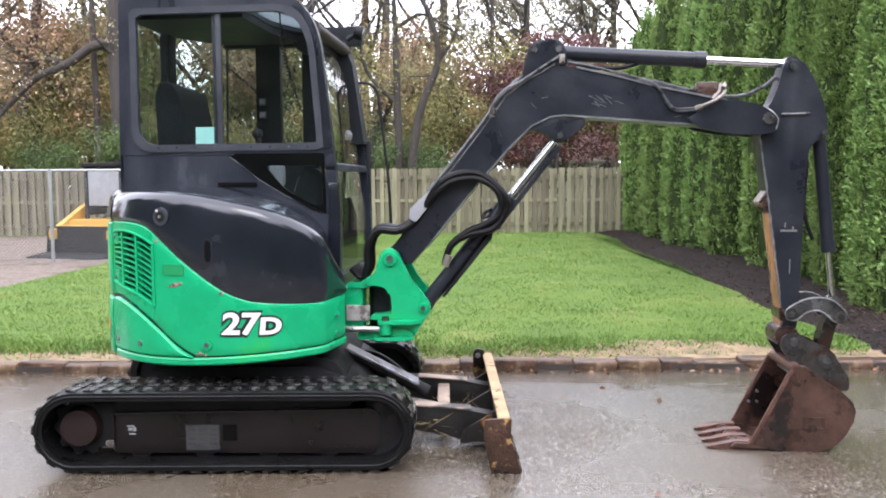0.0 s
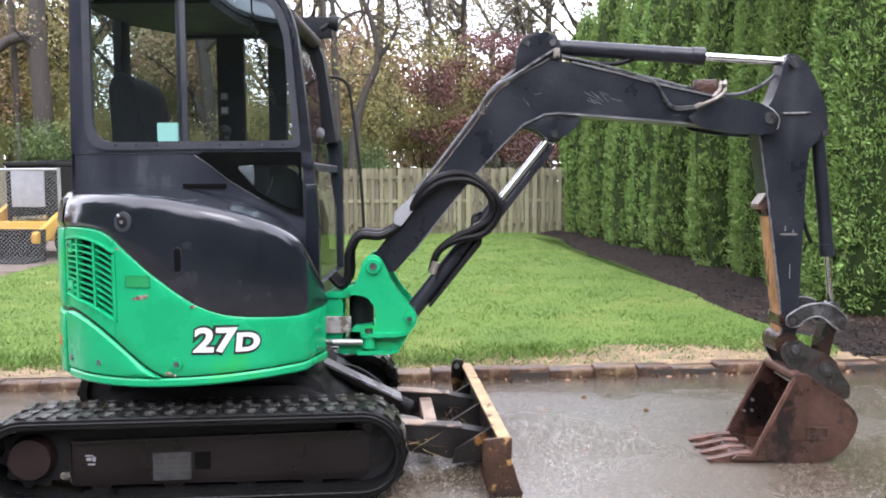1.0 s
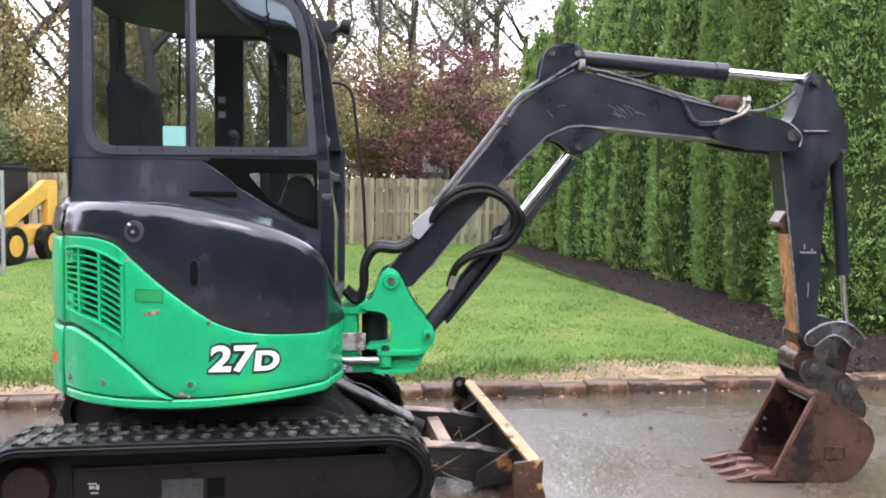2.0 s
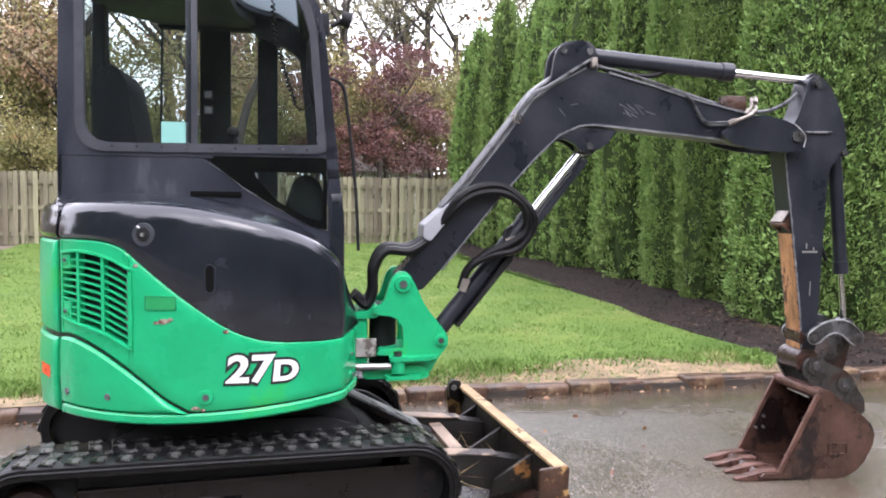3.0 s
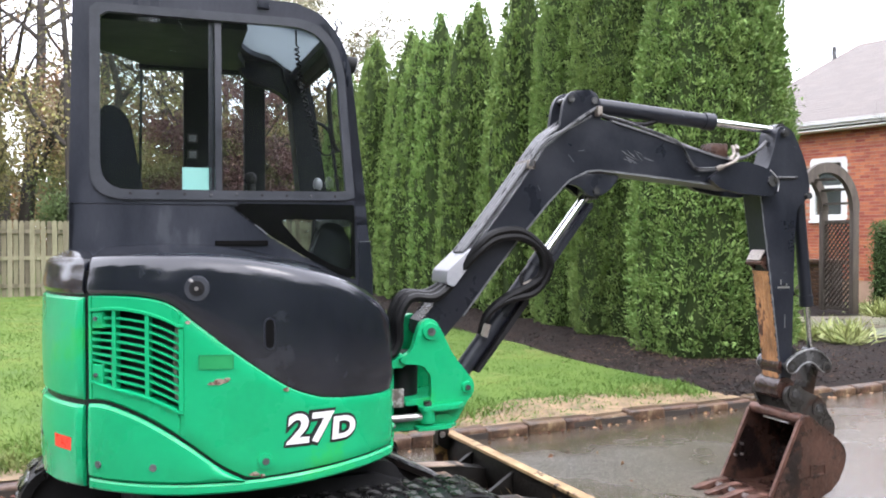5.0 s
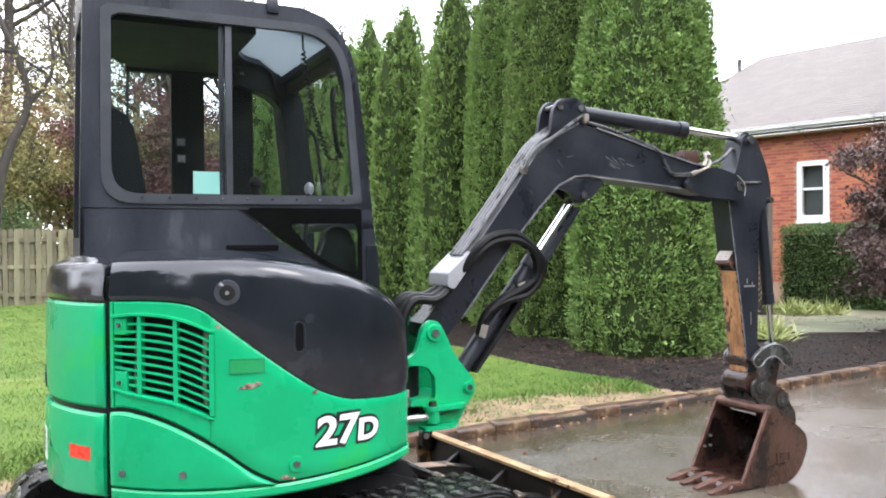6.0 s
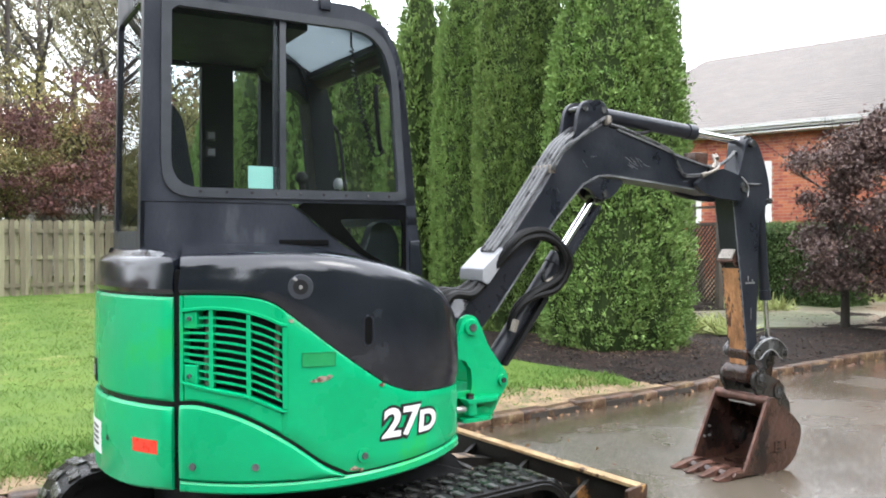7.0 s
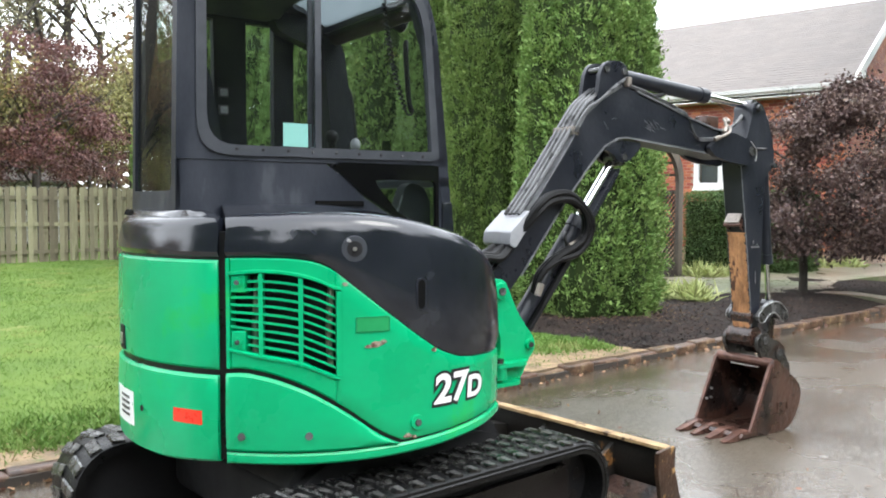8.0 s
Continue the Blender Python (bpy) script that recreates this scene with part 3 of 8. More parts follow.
# inner dark body that shows in the seams
bm = bmesh.new()
n = 64
rings = []
for z, r in ((0.56, 0.70), (0.58, 0.745), (0.86, 0.75), (1.24, 0.745), (1.36, 0.70)):
    rings.append([bm.verts.new(on_shell(-37.5 - 272.5 * k / n, min(z, hood_top(-37.5 - 272.5 * k / n) - (0.10 if z < 1.3 else 0.05)), r)) for k in range(n + 1)])
for a, b in zip(rings, rings[1:]):
    for k in range(n):
        bm.faces.new((a[k], a[k + 1], b[k + 1], b[k]))
bm.faces.new(rings[0])
part("inner_body", bm, DARK, machine, "dark inner body behind the panels", m=SLEW)

# counterweight, in two tiers
bm = bmesh.new()
shell_grid(bm, steps(-219, -141.5, 24), lambda d: 0.866, lambda d: 1.247, 6, bulge=0.008)
part("counterweight_upper", bm, GREEN, machine, "green painted upper counterweight", m=SLEW)
bm = bmesh.new()
cw_low = curve_of([(-219, 0.54), (-180, 0.535), (-160, 0.53), (-141, 0.545)])
shell_grid(bm, steps(-219, -141.5, 24), cw_low, lambda d: 0.846, 6, r=RAD + 0.004, bulge=0.010)
part("counterweight_lower", bm, GREEN, machine, "green painted lower counterweight", m=SLEW)
# side door: three pieces round the louvre opening
bm = bmesh.new()
low = lambda d: diag_seam(d) + 0.008 if d < -94.5 else side_bottom(d) + 0.004
gap = lambda d: hood_low(d) - 0.006
shell_grid(bm, steps(-138.2, -111.7, 14), low, grille_lo, 3, edge=0.008)
shell_grid(bm, steps(-138.2, -111.7, 14), grille_hi, gap, 2, edge=0.006)
shell_grid(bm, steps(-111.7, -36.2, 44), low, gap, 8, edge=0.008, dip=0.004)
shell_grid(bm, steps(-139.4, -138.2, 2), low, gap, 8, edge=0.002)
side = part("side_door", bm, GREEN, machine, "green engine side door with scuffs", m=SLEW)
bm = bmesh.new()
shell_grid(bm, steps(-139.4, -95.5, 24), side_bottom, lambda d: diag_seam(d) - 0.008, 4, r=RAD + 0.004, bulge=0.008)
part("lower_panel", bm, GREEN, machine, "green lower corner panel", m=SLEW)
bm = bmesh.new()
shell_grid(bm, steps(-139.4, -36.2, 50), lambda d: side_bottom(d) - 0.042, lambda d: side_bottom(d) - 0.004, 2, r=RAD + 0.006, edge=0.008)
part("bottom_lip", bm, GREEN, machine, "rolled green lower lip", m=SLEW)

# dark strips in the seams between the panels; they stand in for the gaps' shade
def gap_strip(a, b, lo, hi, r=RAD - 0.010):
    bm = bmesh.new()
    cols = [[bm.verts.new(on_shell(g, f(g), q)) for f, q in ((lo, r), (hi, r), (hi, r - 0.02), (lo, r - 0.02))] for g in steps(a, b, 30)]
    for c, e in zip(cols, cols[1:]):
        for q in range(4):
            bm.faces.new((c[q], e[q], e[(q + 1) % 4], c[(q + 1) % 4]))
    part("seam", bm, RUBBER, machine, "dark strip painted as the shade in a panel gap", m=SLEW)


gap_strip(-142.0, -138.9, lambda d: 0.55, lambda d: 1.345)
gap_strip(-219, -141.5, lambda d: 0.840, lambda d: 0.872)
gap_strip(-219, -141.5, lambda d: 1.240, lambda d: 1.264)
gap_strip(-139.4, -95.0, lambda d: diag_seam(d) - 0.012, lambda d: diag_seam(d) + 0.012)
gap_strip(-139.0, -37.0, lambda d: hood_low(d) - 0.012, lambda d: hood_low(d) + 0.006)
gap_strip(-139.0, -37.0, lambda d: side_bottom(d) - 0.010, lambda d: side_bottom(d) + 0.010, RAD - 0.008)

# raised border round the louvres
def border(a, b, lo, hi):
    bm = bmesh.new()
    cols = [[bm.verts.new(on_shell(g, f(g), q)) for f, q in ((lo, RAD - 0.004), (lambda d: lo(d) + 0.004, RAD + 0.007), (lambda d: hi(d) - 0.004, RAD + 0.007), (hi, RAD - 0.004))] for g in steps(a, b, 16)]
    for c, e in zip(cols, cols[1:]):
        for q in range(3):
            bm.faces.new((c[q], e[q], e[q + 1], c[q + 1]))
    for c in (cols[0], cols[-1]):
        bm.faces.new(c)
    part("louvre_border", bm, GREEN, side, m=SLEW)


border(-138.6, -110.6, lambda d: grille_hi(d) - 0.002, lambda d: grille_hi(d) + 0.014)
border(-138.6, -110.6, lambda d: grille_lo(d) - 0.014, lambda d: grille_lo(d) + 0.002)
border(-111.8, -110.6, lambda d: grille_lo(d), lambda d: grille_hi(d))

# louvres
for k in range(1, 10):
    bm = bmesh.new()
    v = k / 10
    pts = []
    for g in steps(-138.0 if 2 < k < 9 else -133.6, -111.9, 14):
        z = grille_lo(g) + (grille_hi(g) - grille_lo(g)) * v
        pts.append((g, z))
    cols = []
    for g, z in pts:
        cols.append([bm.verts.new(on_shell(g, z + dz, r)) for dz, r in ((-0.0045, 0.798), (0.0045, 0.798), (0.002, 0.780), (-0.006, 0.780))])
    for a, b in zip(cols, cols[1:]):
        for q in range(4):
            bm.faces.new((a[q], b[q], b[(q + 1) % 4], a[(q + 1) % 4]))
    part("louvre", bm, GREEN, side, m=SLEW)
for g in (-130.2, -120.4):
    bm = bmesh.new()
    a, b = grille_lo(g), grille_hi(g)
    vs = [bm.verts.new(on_shell(g + dg, z, r)) for z in (a, b) for dg, r in ((-0.55, 0.802), (0.55, 0.802), (0.55, 0.775), (-0.55, 0.775))]
    for f in ((0, 1, 5, 4), (1, 2, 6, 5), (2, 3, 7, 6), (3, 0, 4, 7)):
        bm.faces.new([vs[i] for i in f])
    part("louvre_post", bm, GREEN, side, m=SLEW)
for z0, z1 in ((0.945, 1.005), (1.135, 1.195)):
    bm = bmesh.new()
    shell_grid(bm, steps(-138.0, -134.0, 3), lambda d: z0 if z0 > 1 else grille_lo(d), lambda d: z1 if z1 < 1.1 else grille_hi(d), 3, edge=0.004)
    part("louvre_corner", bm, GREEN, side, m=SLEW)
bm = bmesh.new()
shell_grid(bm, steps(-138.5, -111.0, 14), lambda d: 0.84, lambda d: 1.21, 2, r=0.758, depth=0.01)
part("radiator_core", bm, DARK, side, "dark radiator core", m=SLEW)
for g, c in ((-132, LUGM), (-113, LUGM)):
    bm = bmesh.new()
    tube(bm, [on_shell(g, 0.88, 0.765), on_shell(g - 0.5, 1.0, 0.768), on_shell(g + 0.3, 1.19, 0.765)], 0.012, 6)
    part("radiator_bracket", bm, c, side, "rusty tan radiator bracket", m=SLEW)


# engine hood: side wall, rolled shoulder and top, up to the cab
def hood_piece(degs, lo, hi, inner, fillet=0.07):
    bm = bmesh.new()
    cols = []
    for i, g in enumerate(degs):
        a, b = lo(g), hi(g)
        end = i in (0, len(degs) - 1)
        col = [on_shell(g, a + 0.006, RAD - 0.030), on_shell(g, a, RAD - 0.006)]
        p_top = on_shell(g, b, RAD)
        q = inner(p_top, b)
        for k in range(1, 6):
            col.append(on_shell(g, a + (b - fillet - a) * k / 5 if b - fillet > a else a + 0.004 * k, RAD + 0.006 - 0.012 * (k / 5) ** 2))
        c = on_shell(g, b - fillet if b - fillet > a else a + 0.02, RAD - 0.006)
        inward = Vector((q.x - p_top.x, q.y - p_top.y, 0))
        reach = inward.length
        inward = inward.normalized() if reach > 1e-6 else Vector((0, 1, 0))
        h = b - c.z
        for k in range(1, 6):
            t = radians(90 * k / 5)
            col.append(c + inward * (fillet * (1 - math.cos(t))) + Vector((0, 0, h * math.sin(t))))
        last = col[-1].copy()
        for k in range(1, 5):
            t = k / 4
            col.append(Vector((last.x + (q.x - last.x) * t, last.y + (q.y - last.y) * t, last.z + (q.z - last.z) * t + 0.012 * math.sin(t * math.pi))))
        cols.append([bm.verts.new(p) for p in col])
    for a, b in zip(cols, cols[1:]):
        for k in range(len(a) - 1):
            bm.faces.new((a[k], b[k], b[k + 1], a[k + 1]))
    for c in (cols[0], cols[-1]):
        s = [bm.verts.new(v.co + (Vector((CX, CY, v.co.z)) - v.co) * 0.06) for v in c]
        for k in range(len(c) - 1):
            bm.faces.new((c[k], c[k + 1], s[k + 1], s[k]))
    return bm


def to_cab_side(p, z):
    return Vector((min(max(p.x * 0.86, -0.66), 0.5), -0.150, z + 0.028))


def to_cab_back(p, z):
    return Vector((-0.672, min(max(p.y, -0.2), 0.83), z + 0.02))


bm = hood_piece(steps(-139.3, -36.2, 52), hood_low, hood_top, to_cab_side)
hood = part("engine_hood", bm, BLACK, machine, "glossy black moulded engine hood", m=SLEW)
bm = hood_piece(steps(-219, -141.3, 24), lambda d: 1.257, lambda d: 1.395, to_cab_back, 0.045)
part("rear_hood", bm, BLACK, machine, "black rear hood above the counterweight", m=SLEW)
# dished lock and handle slot on the hood
bm = bmesh.new()
o, d = on_shell(-107.2, 1.286, RAD - 0.004), (on_shell(-107.2, 1.286, 1) - on_shell(-107.2, 1.286, 0)).normalized()
cyl(bm, o - d * 0.02, o + d * 0.008, 0.050, 0.044, 28)
lock = part("lock_dish", bm, TRIM, hood, "worn grey lock dish", m=SLEW)
bm = bmesh.new()
cyl(bm, o, o + d * 0.010, 0.030, 0.027, 20)
part("lock_collar", bm, DARK, hood, "dark lock collar", m=SLEW)
bm = bmesh.new()
cyl(bm, o, o + d * 0.017, 0.008, 0.007, 10)
part("lock", bm, STEEL, hood, "bare metal lock", m=SLEW)
bm = bmesh.new()
cyl(bm, on_shell(-107.2, 1.303, RAD - 0.01) - d * 0.0, on_shell(-109.0, 1.318, RAD + 0.006), 0.006, 0.006, 8)
part("key", bm, STEEL, hood, "small steel latch", m=SLEW)


def bent_plate(bm, a, b, z0, z1, lift=0.003, n=8, round_z=0.0):
    cols = []
    for k in range(n + 1):
        g = a + (b - a) * k / n
        cols.append([bm.verts.new(on_shell(g, z, RAD + lift)) for z in (z0, z1)] + [bm.verts.new(on_shell(g, z, RAD - 0.01)) for z in (z1, z0)])
    for c, e in zip(cols, cols[1:]):
        for q in range(4):
            bm.faces.new((c[q], e[q], e[(q + 1) % 4], c[(q + 1) % 4]))
    bm.faces.new(cols[0])
    bm.faces.new(cols[-1][::-1])
    return bm


bm = bmesh.new()
# near-black colour stands in for the shade inside slot and hole
PIT = material("matt_black_and_recess_shade", (0.004, 0.004, 0.004), (0.007, 0.007, 0.007), 8, (0.8, 0.9), bump=0.0, spec=0.05)
oval = rounded([(-0.021, -0.058), (0.021, -0.058), (0.021, 0.058), (-0.021, 0.058)], 0.021)
oval_in = [(u * 0.74, v * 0.90) for u, v in oval]
on_slot = lambda u, v, w: on_shell(-89.0 + math.degrees(u / RAD), 1.118 + v, RAD + 0.007 + w)
ring_plate(bm, oval, oval_in, (0, 0), on_slot, -0.012, 40)
slot = part("handle_rim", bm, BOOM, hood, "scuffed rim of the hood handle", m=SLEW)
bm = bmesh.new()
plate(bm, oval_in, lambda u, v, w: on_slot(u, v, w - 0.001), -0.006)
part("handle_slot", bm, PIT, hood, "dark plate painted as the shade of the handle slot", m=SLEW)
# decals, reflector, bolts
bm = bmesh.new()
bent_plate(bm, -154.9, -145.7, 0.672, 0.722, 0.014)
part("reflector", bm, REDD, machine, "red reflector strip", m=SLEW)
bm = bmesh.new()
bent_plate(bm, -188, -173.2, 0.610, 0.738, 0.014)
lab = part("label_plate", bm, WHITEP, machine, "white sticker with dark printed bars", m=SLEW)
for k in range(4):
    bm = bmesh.new()
    bent_plate(bm, -183, -176, 0.64 + k * 0.022, 0.650 + k * 0.022, 0.016, 3)
    part("label_bar", bm, GREYD, lab, m=SLEW)
bm = bmesh.new()
bent_plate(bm, -106.9, -98.1, 0.998, 1.048, 0.003)
STICKE = material("dark_green_print", (0.004, 0.19, 0.062), (0.006, 0.22, 0.08), 25, (0.4, 0.5), bump=0.0)
sticker = part("sticker", bm, GREEND, machine, "faded green sticker", m=SLEW)
for a, b, z0, z1 in ((-106.9, -98.1, 1.046, 1.049), (-106.9, -98.1, 0.997, 1.000), (-106.9, -106.6, 0.998, 1.048), (-98.4, -98.1, 0.998, 1.048)):
    bm = bmesh.new()
    bent_plate(bm, a, b, z0, z1, 0.0045, 3)
    part("sticker_edge", bm, STICKE, sticker, m=SLEW)
for g, z, r in ((-136.2, 1.172, 0.012), (-136.2, 0.965, 0.012), (-135.1, 0.640, 0.020), (-118.5, 0.645, 0.020), (-90.2, 0.656, 0.018), (-41.6, 0.755, 0.011), (-41.6, 0.665, 0.011), (-168.1, 0.690, 0.018)):
    bm = bmesh.new()
    o = on_shell(g, z, RAD + 0.004 if z < 0.7 else RAD - 0.002)
    d = (on_shell(g, z, 1) - on_shell(g, z, 0)).normalized()
    cyl(bm, o - d * 0.02, o + d * 0.005, r * 1.7, r * 1.5, 18)
    w = part("bolt_washer", bm, GREEN, machine, m=SLEW)
    bm = bmesh.new()
    cyl(bm, o, o + d * 0.012, r * 0.8, r * 0.65, 8)
    part("bolt_head", bm, PIPEM if g > -160 else DARK, w, "dull bolt head", m=SLEW)
# plate lies proud of the shell; its dark colour is the recess's shade
bm = bmesh.new()
bent_plate(bm, -185.5, -180.8, 0.885, 0.975, 0.010)
lt = part("latch_recess", bm, DARK, machine, "dark plate painted as the shade of the latch recess", m=SLEW)
bm = bmesh.new()
bent_plate(bm, -184.3, -182.0, 0.905, 0.945, 0.014)
part("latch", bm, STEEL, lt, "steel latch", m=SLEW)
# chips in the paint
CHIPM = material("scraped_paint", (0.14, 0.12, 0.09), (0.40, 0.33, 0.27), 60, (0.5, 0.7), bump=0.2, spots=(0.10, 0.04, 0.025), spot_scale=45, spot_at=0.5)
for g, z, w, h in ((-101.6, 0.952, 1.6, 0.012), (-103.2, 0.945, 1.5, 0.006), (-99.8, 0.958, 0.8, 0.009), (-93.0, 0.612, 1.2, 0.010), (-109.5, 1.165, 0.8, 0.007), (-84.6, 0.912, 0.9, 0.008), (-91.0, 0.604, 0.7, 0.006)):
    bm = bmesh.new()
    out = []
    for k in range(14):
        a = k * 2 * math.pi / 14
        s = 0.6 + 0.55 * random.random()
        out.append((w * s * math.cos(a), h * s * math.sin(a)))
    plate(bm, out, lambda u, v, t: on_shell(g + u, z + v, RAD + 0.0025 + t), -0.006)
    part("paint_chip", bm, CHIPM, side, "rusty chip in the paint", smooth=0, m=SLEW)


def lettering(text, size, width, grow):
    cu = bpy.data.curves.new("lettering", "FONT")
    cu.body, cu.size, cu.offset, cu.extrude = text, size, grow, 0.0
    cu.resolution_u = 6
    ob = bpy.data.objects.new("lettering", cu)
    scene.collection.objects.link(ob)
    dg = bpy.context.evaluated_depsgraph_get()
    me = bpy.data.meshes.new_from_object(ob.evaluated_get(dg))
    bpy.data.objects.remove(ob)
    bm = bmesh.new()
    bm.from_mesh(me)
    xs = [v.co.x for v in bm.verts]
    k = width / (max(xs) - min(xs)) if width else 1
    for v in bm.verts:
        v.co.x = (v.co.x - min(xs)) * k
    bmesh.ops.triangulate(bm, faces=bm.faces)
    bmesh.ops.subdivide_edges(bm, edges=[e for e in bm.edges if e.calc_length() > 0.03], cuts=2)
    return bm


for text, size, g0, wide, z in (("27", 0.148, -84.7, 0.178, 0.712), ("D", 0.112, -71.6, 0.098, 0.712)):
    for mat, grow, lift in ((BLACKD, 0.0150, 0.0025), (WHITEP, 0.0045, 0.0045)):
        bm = lettering(text, size, wide + grow * 1.4, grow)
        for v in bm.verts:
            v.co = on_shell(g0 - math.degrees(grow * 0.7 / RAD) + math.degrees((v.co.x + v.co.y * 0.10) / RAD), z + v.co.y - v.co.x * 0.02 - (0.004 if text == "D" else 0), RAD + lift)
        part("model_number" if mat is WHITEP else "number_outline", bm, mat, side, "white lettering with a dark outline", smooth=0, m=SLEW)

# ---- cab ----
YR, YL, YC = -0.155, 0.83, 0.43
cab = new("cab")
cab.parent = machine
cab["label"] = "dark grey closed operator cab with sliding windows"
right_side = lambda u, v, w: (u, YR + w, v)
left_side = lambda u, v, w: (u, YL - w, v)
win_out = rounded([(-0.607, 2.405, 0.03), (-0.613, 1.622, 0.13), (0.470, 1.630, 0.02), (0.424, 2.20, 0.05), (0.385, 2.330, 0.1), (0.285, 2.412, 0.1)], 0.05)
win_in = rounded([(-0.568, 2.372, 0.02), (-0.574, 1.662, 0.11), (0.430, 1.668, 0.01), (0.390, 2.19, 0.05), (0.352, 2.305, 0.1), (0.262, 2.374, 0.08)], 0.05)
shell_out = rounded([(-0.668, 2.475, 0.03), (-0.688, 1.606, 0.003), (0.522, 1.606, 0.003), (0.458, 2.205, 0.05), (0.415, 2.345, 0.1), (0.300, 2.472, 0.12)], 0.02)
bm = bmesh.new()
ring_plate(bm, shell_out, win_out, (-0.08, 2.0), right_side, 0.05, 120)
part("side_panel", bm, CABGREY, cab, "dark grey upper side panel", m=SLEW)
bm = bmesh.new()
ring_plate(bm, win_out, win_in, (-0.08, 2.0), lambda u, v, w: (u, YR - 0.008 + w, v), 0.030, 120)
part("window_frame", bm, TRIM, cab, "grey window surround with rivets", m=SLEW)
for k in range(9):
    bm = bmesh.new()
    x = -0.46 + 0.105 * k
    cyl(bm, (x, YR - 0.006, 1.647), (x, YR - 0.013, 1.647), 0.006, 0.005, 8)
    part("rivet", bm, DULL, cab, m=SLEW)
bm = bmesh.new()
plate(bm, [(-0.688, 1.604), (-0.690, 1.40), (-0.1, 1.36), (0.30, 1.20), (0.545, 1.10), (0.549, 1.30), (0.520, 1.604), (0.474, 1.604), (0.476, 1.280), (0.40, 1.299), (0.25, 1.378), (0.10, 1.468), (0.02, 1.533), (-0.082, 1.604)], lambda u, v, w: (u, YR + 0.004 + w, v), 0.045)
part("lower_side_panel", bm, CABGREY, cab, "dark grey lower side panel", m=SLEW)
tri = [(-0.075, 1.612), (0.468, 1.612), (0.472, 1.285), (0.40, 1.305), (0.25, 1.385), (0.10, 1.475), (0.02, 1.54)]
pane = rounded([(0.135, 1.545), (0.455, 1.545), (0.455, 1.318), (0.38, 1.340), (0.25, 1.412)], 0.03, 4)
bm = bmesh.new()
ring_plate(bm, tri, pane, (0.34, 1.46), lambda u, v, w: (u, YR - 0.003 + w, v), 0.02, 96)
part("quarter_panel", bm, GLOSSB, cab, "gloss black quarter panel", m=SLEW)
bm = bmesh.new()
plate(bm, pane, lambda u, v, w: (u, YR + 0.002 + w, v), 0.003)
g = part("quarter_glass", bm, DGLASS, cab, "small tinted quarter window", m=SLEW)
g.visible_shadow = False
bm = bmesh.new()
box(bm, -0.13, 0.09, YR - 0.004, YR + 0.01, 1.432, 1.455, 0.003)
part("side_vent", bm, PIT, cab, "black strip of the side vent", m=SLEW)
# front pillar running down to the floor
bm = bmesh.new()
prism(bm, [(0.488, 1.45), (0.540, 1.45), (0.552, 1.30), (0.545, 0.88), (0.47, 0.88), (0.49, 1.30)], YR - 0.006, YR + 0.06, 0.004)
part("front_pillar_foot", bm, BLACK, cab, "black foot of the front pillar", m=SLEW)
bm = bmesh.new()
for x0, x1, y in ((-0.126, -0.098, YR + 0.012), (-0.150, -0.128, YR + 0.022)):
    box(bm, x0, x1, y - 0.006, y + 0.008, 1.665, 2.372, 0.002)
part("window_divider", bm, TRIM, cab, "double upright of the sliding panes", m=SLEW)
for x0, x1, y in ((-0.57, -0.125, YR + 0.016), (-0.14, 0.43, YR + 0.008)):
    bm = bmesh.new()
    if x0 < -0.5:
        out = rounded([(x0, 2.37), (x0, 1.665, 0.11), (x1, 1.665), (x1, 2.37)], 0.01)
    else:
        out = rounded([(x0, 2.37), (x0, 1.665), (0.43, 1.667), (0.388, 2.19), (0.35, 2.305), (0.26, 2.372)], 0.02)
    plate(bm, out, lambda u, v, w: (u, y + w, v), 0.003)
    g = part("sliding_pane", bm, GLASS, cab, "clear sliding side window", m=SLEW)
    g.visible_shadow = False
bm = bmesh.new()
box(bm, -0.257, -0.118, YR + 0.022, YR + 0.024, 1.668, 1.760)
part("window_card", bm, CARD, cab, "pale aqua paper card in the side window", smooth=0, m=SLEW)
# roof with a glazed opening over the windscreen
roof_line = rounded([(-0.670, YR + 0.004), (0.36, YR + 0.004), (0.36, YL - 0.004), (-0.42, YL - 0.004), (-0.670, YC)], 0.03)
sky_line = rounded([(0.02, YR + 0.045, 0.02), (0.350, YR + 0.045, 0.02), (0.350, 0.70, 0.03), (0.16, 0.66, 0.10), (0.03, 0.40, 0.16)], 0.03)
bm = bmesh.new()
ring_plate(bm, roof_line, sky_line, (0.21, 0.2), lambda u, v, w: (u, v, 2.40 + w), 0.075, 120)
bmesh.ops.recalc_face_normals(bm, faces=bm.faces)
for v in bm.verts:
    if v.co.z > 2.44:
        v.co.z += 0.03 * (1 - ((v.co.y - 0.34) / 0.55) ** 2)
    if v.co.x > 0.2:
        v.co.z -= (0.155 if v.co.z > 2.44 else 0.10) * ((v.co.x - 0.2) / 0.16) ** 2
part("roof", bm, CABGREY, cab, "dark grey cab roof", m=SLEW)
bm = bmesh.new()
box(bm, 0.05, 0.10, YR - 0.012, YR + 0.02, 2.44, 2.50, 0.006)
part("roof_bracket", bm, CABGREY, cab, m=SLEW)
bm = bmesh.new()
plate(bm, [(-0.64, YR + 0.05), (0.015, YR + 0.05), (0.03, 0.40), (0.12, YL - 0.04), (-0.40, YL - 0.05), (-0.64, YC)], lambda u, v, w: (u, v, 2.355 + w), 0.04)
part("headliner", bm, LINER, cab, "grey headliner", m=SLEW)
bm = bmesh.new()
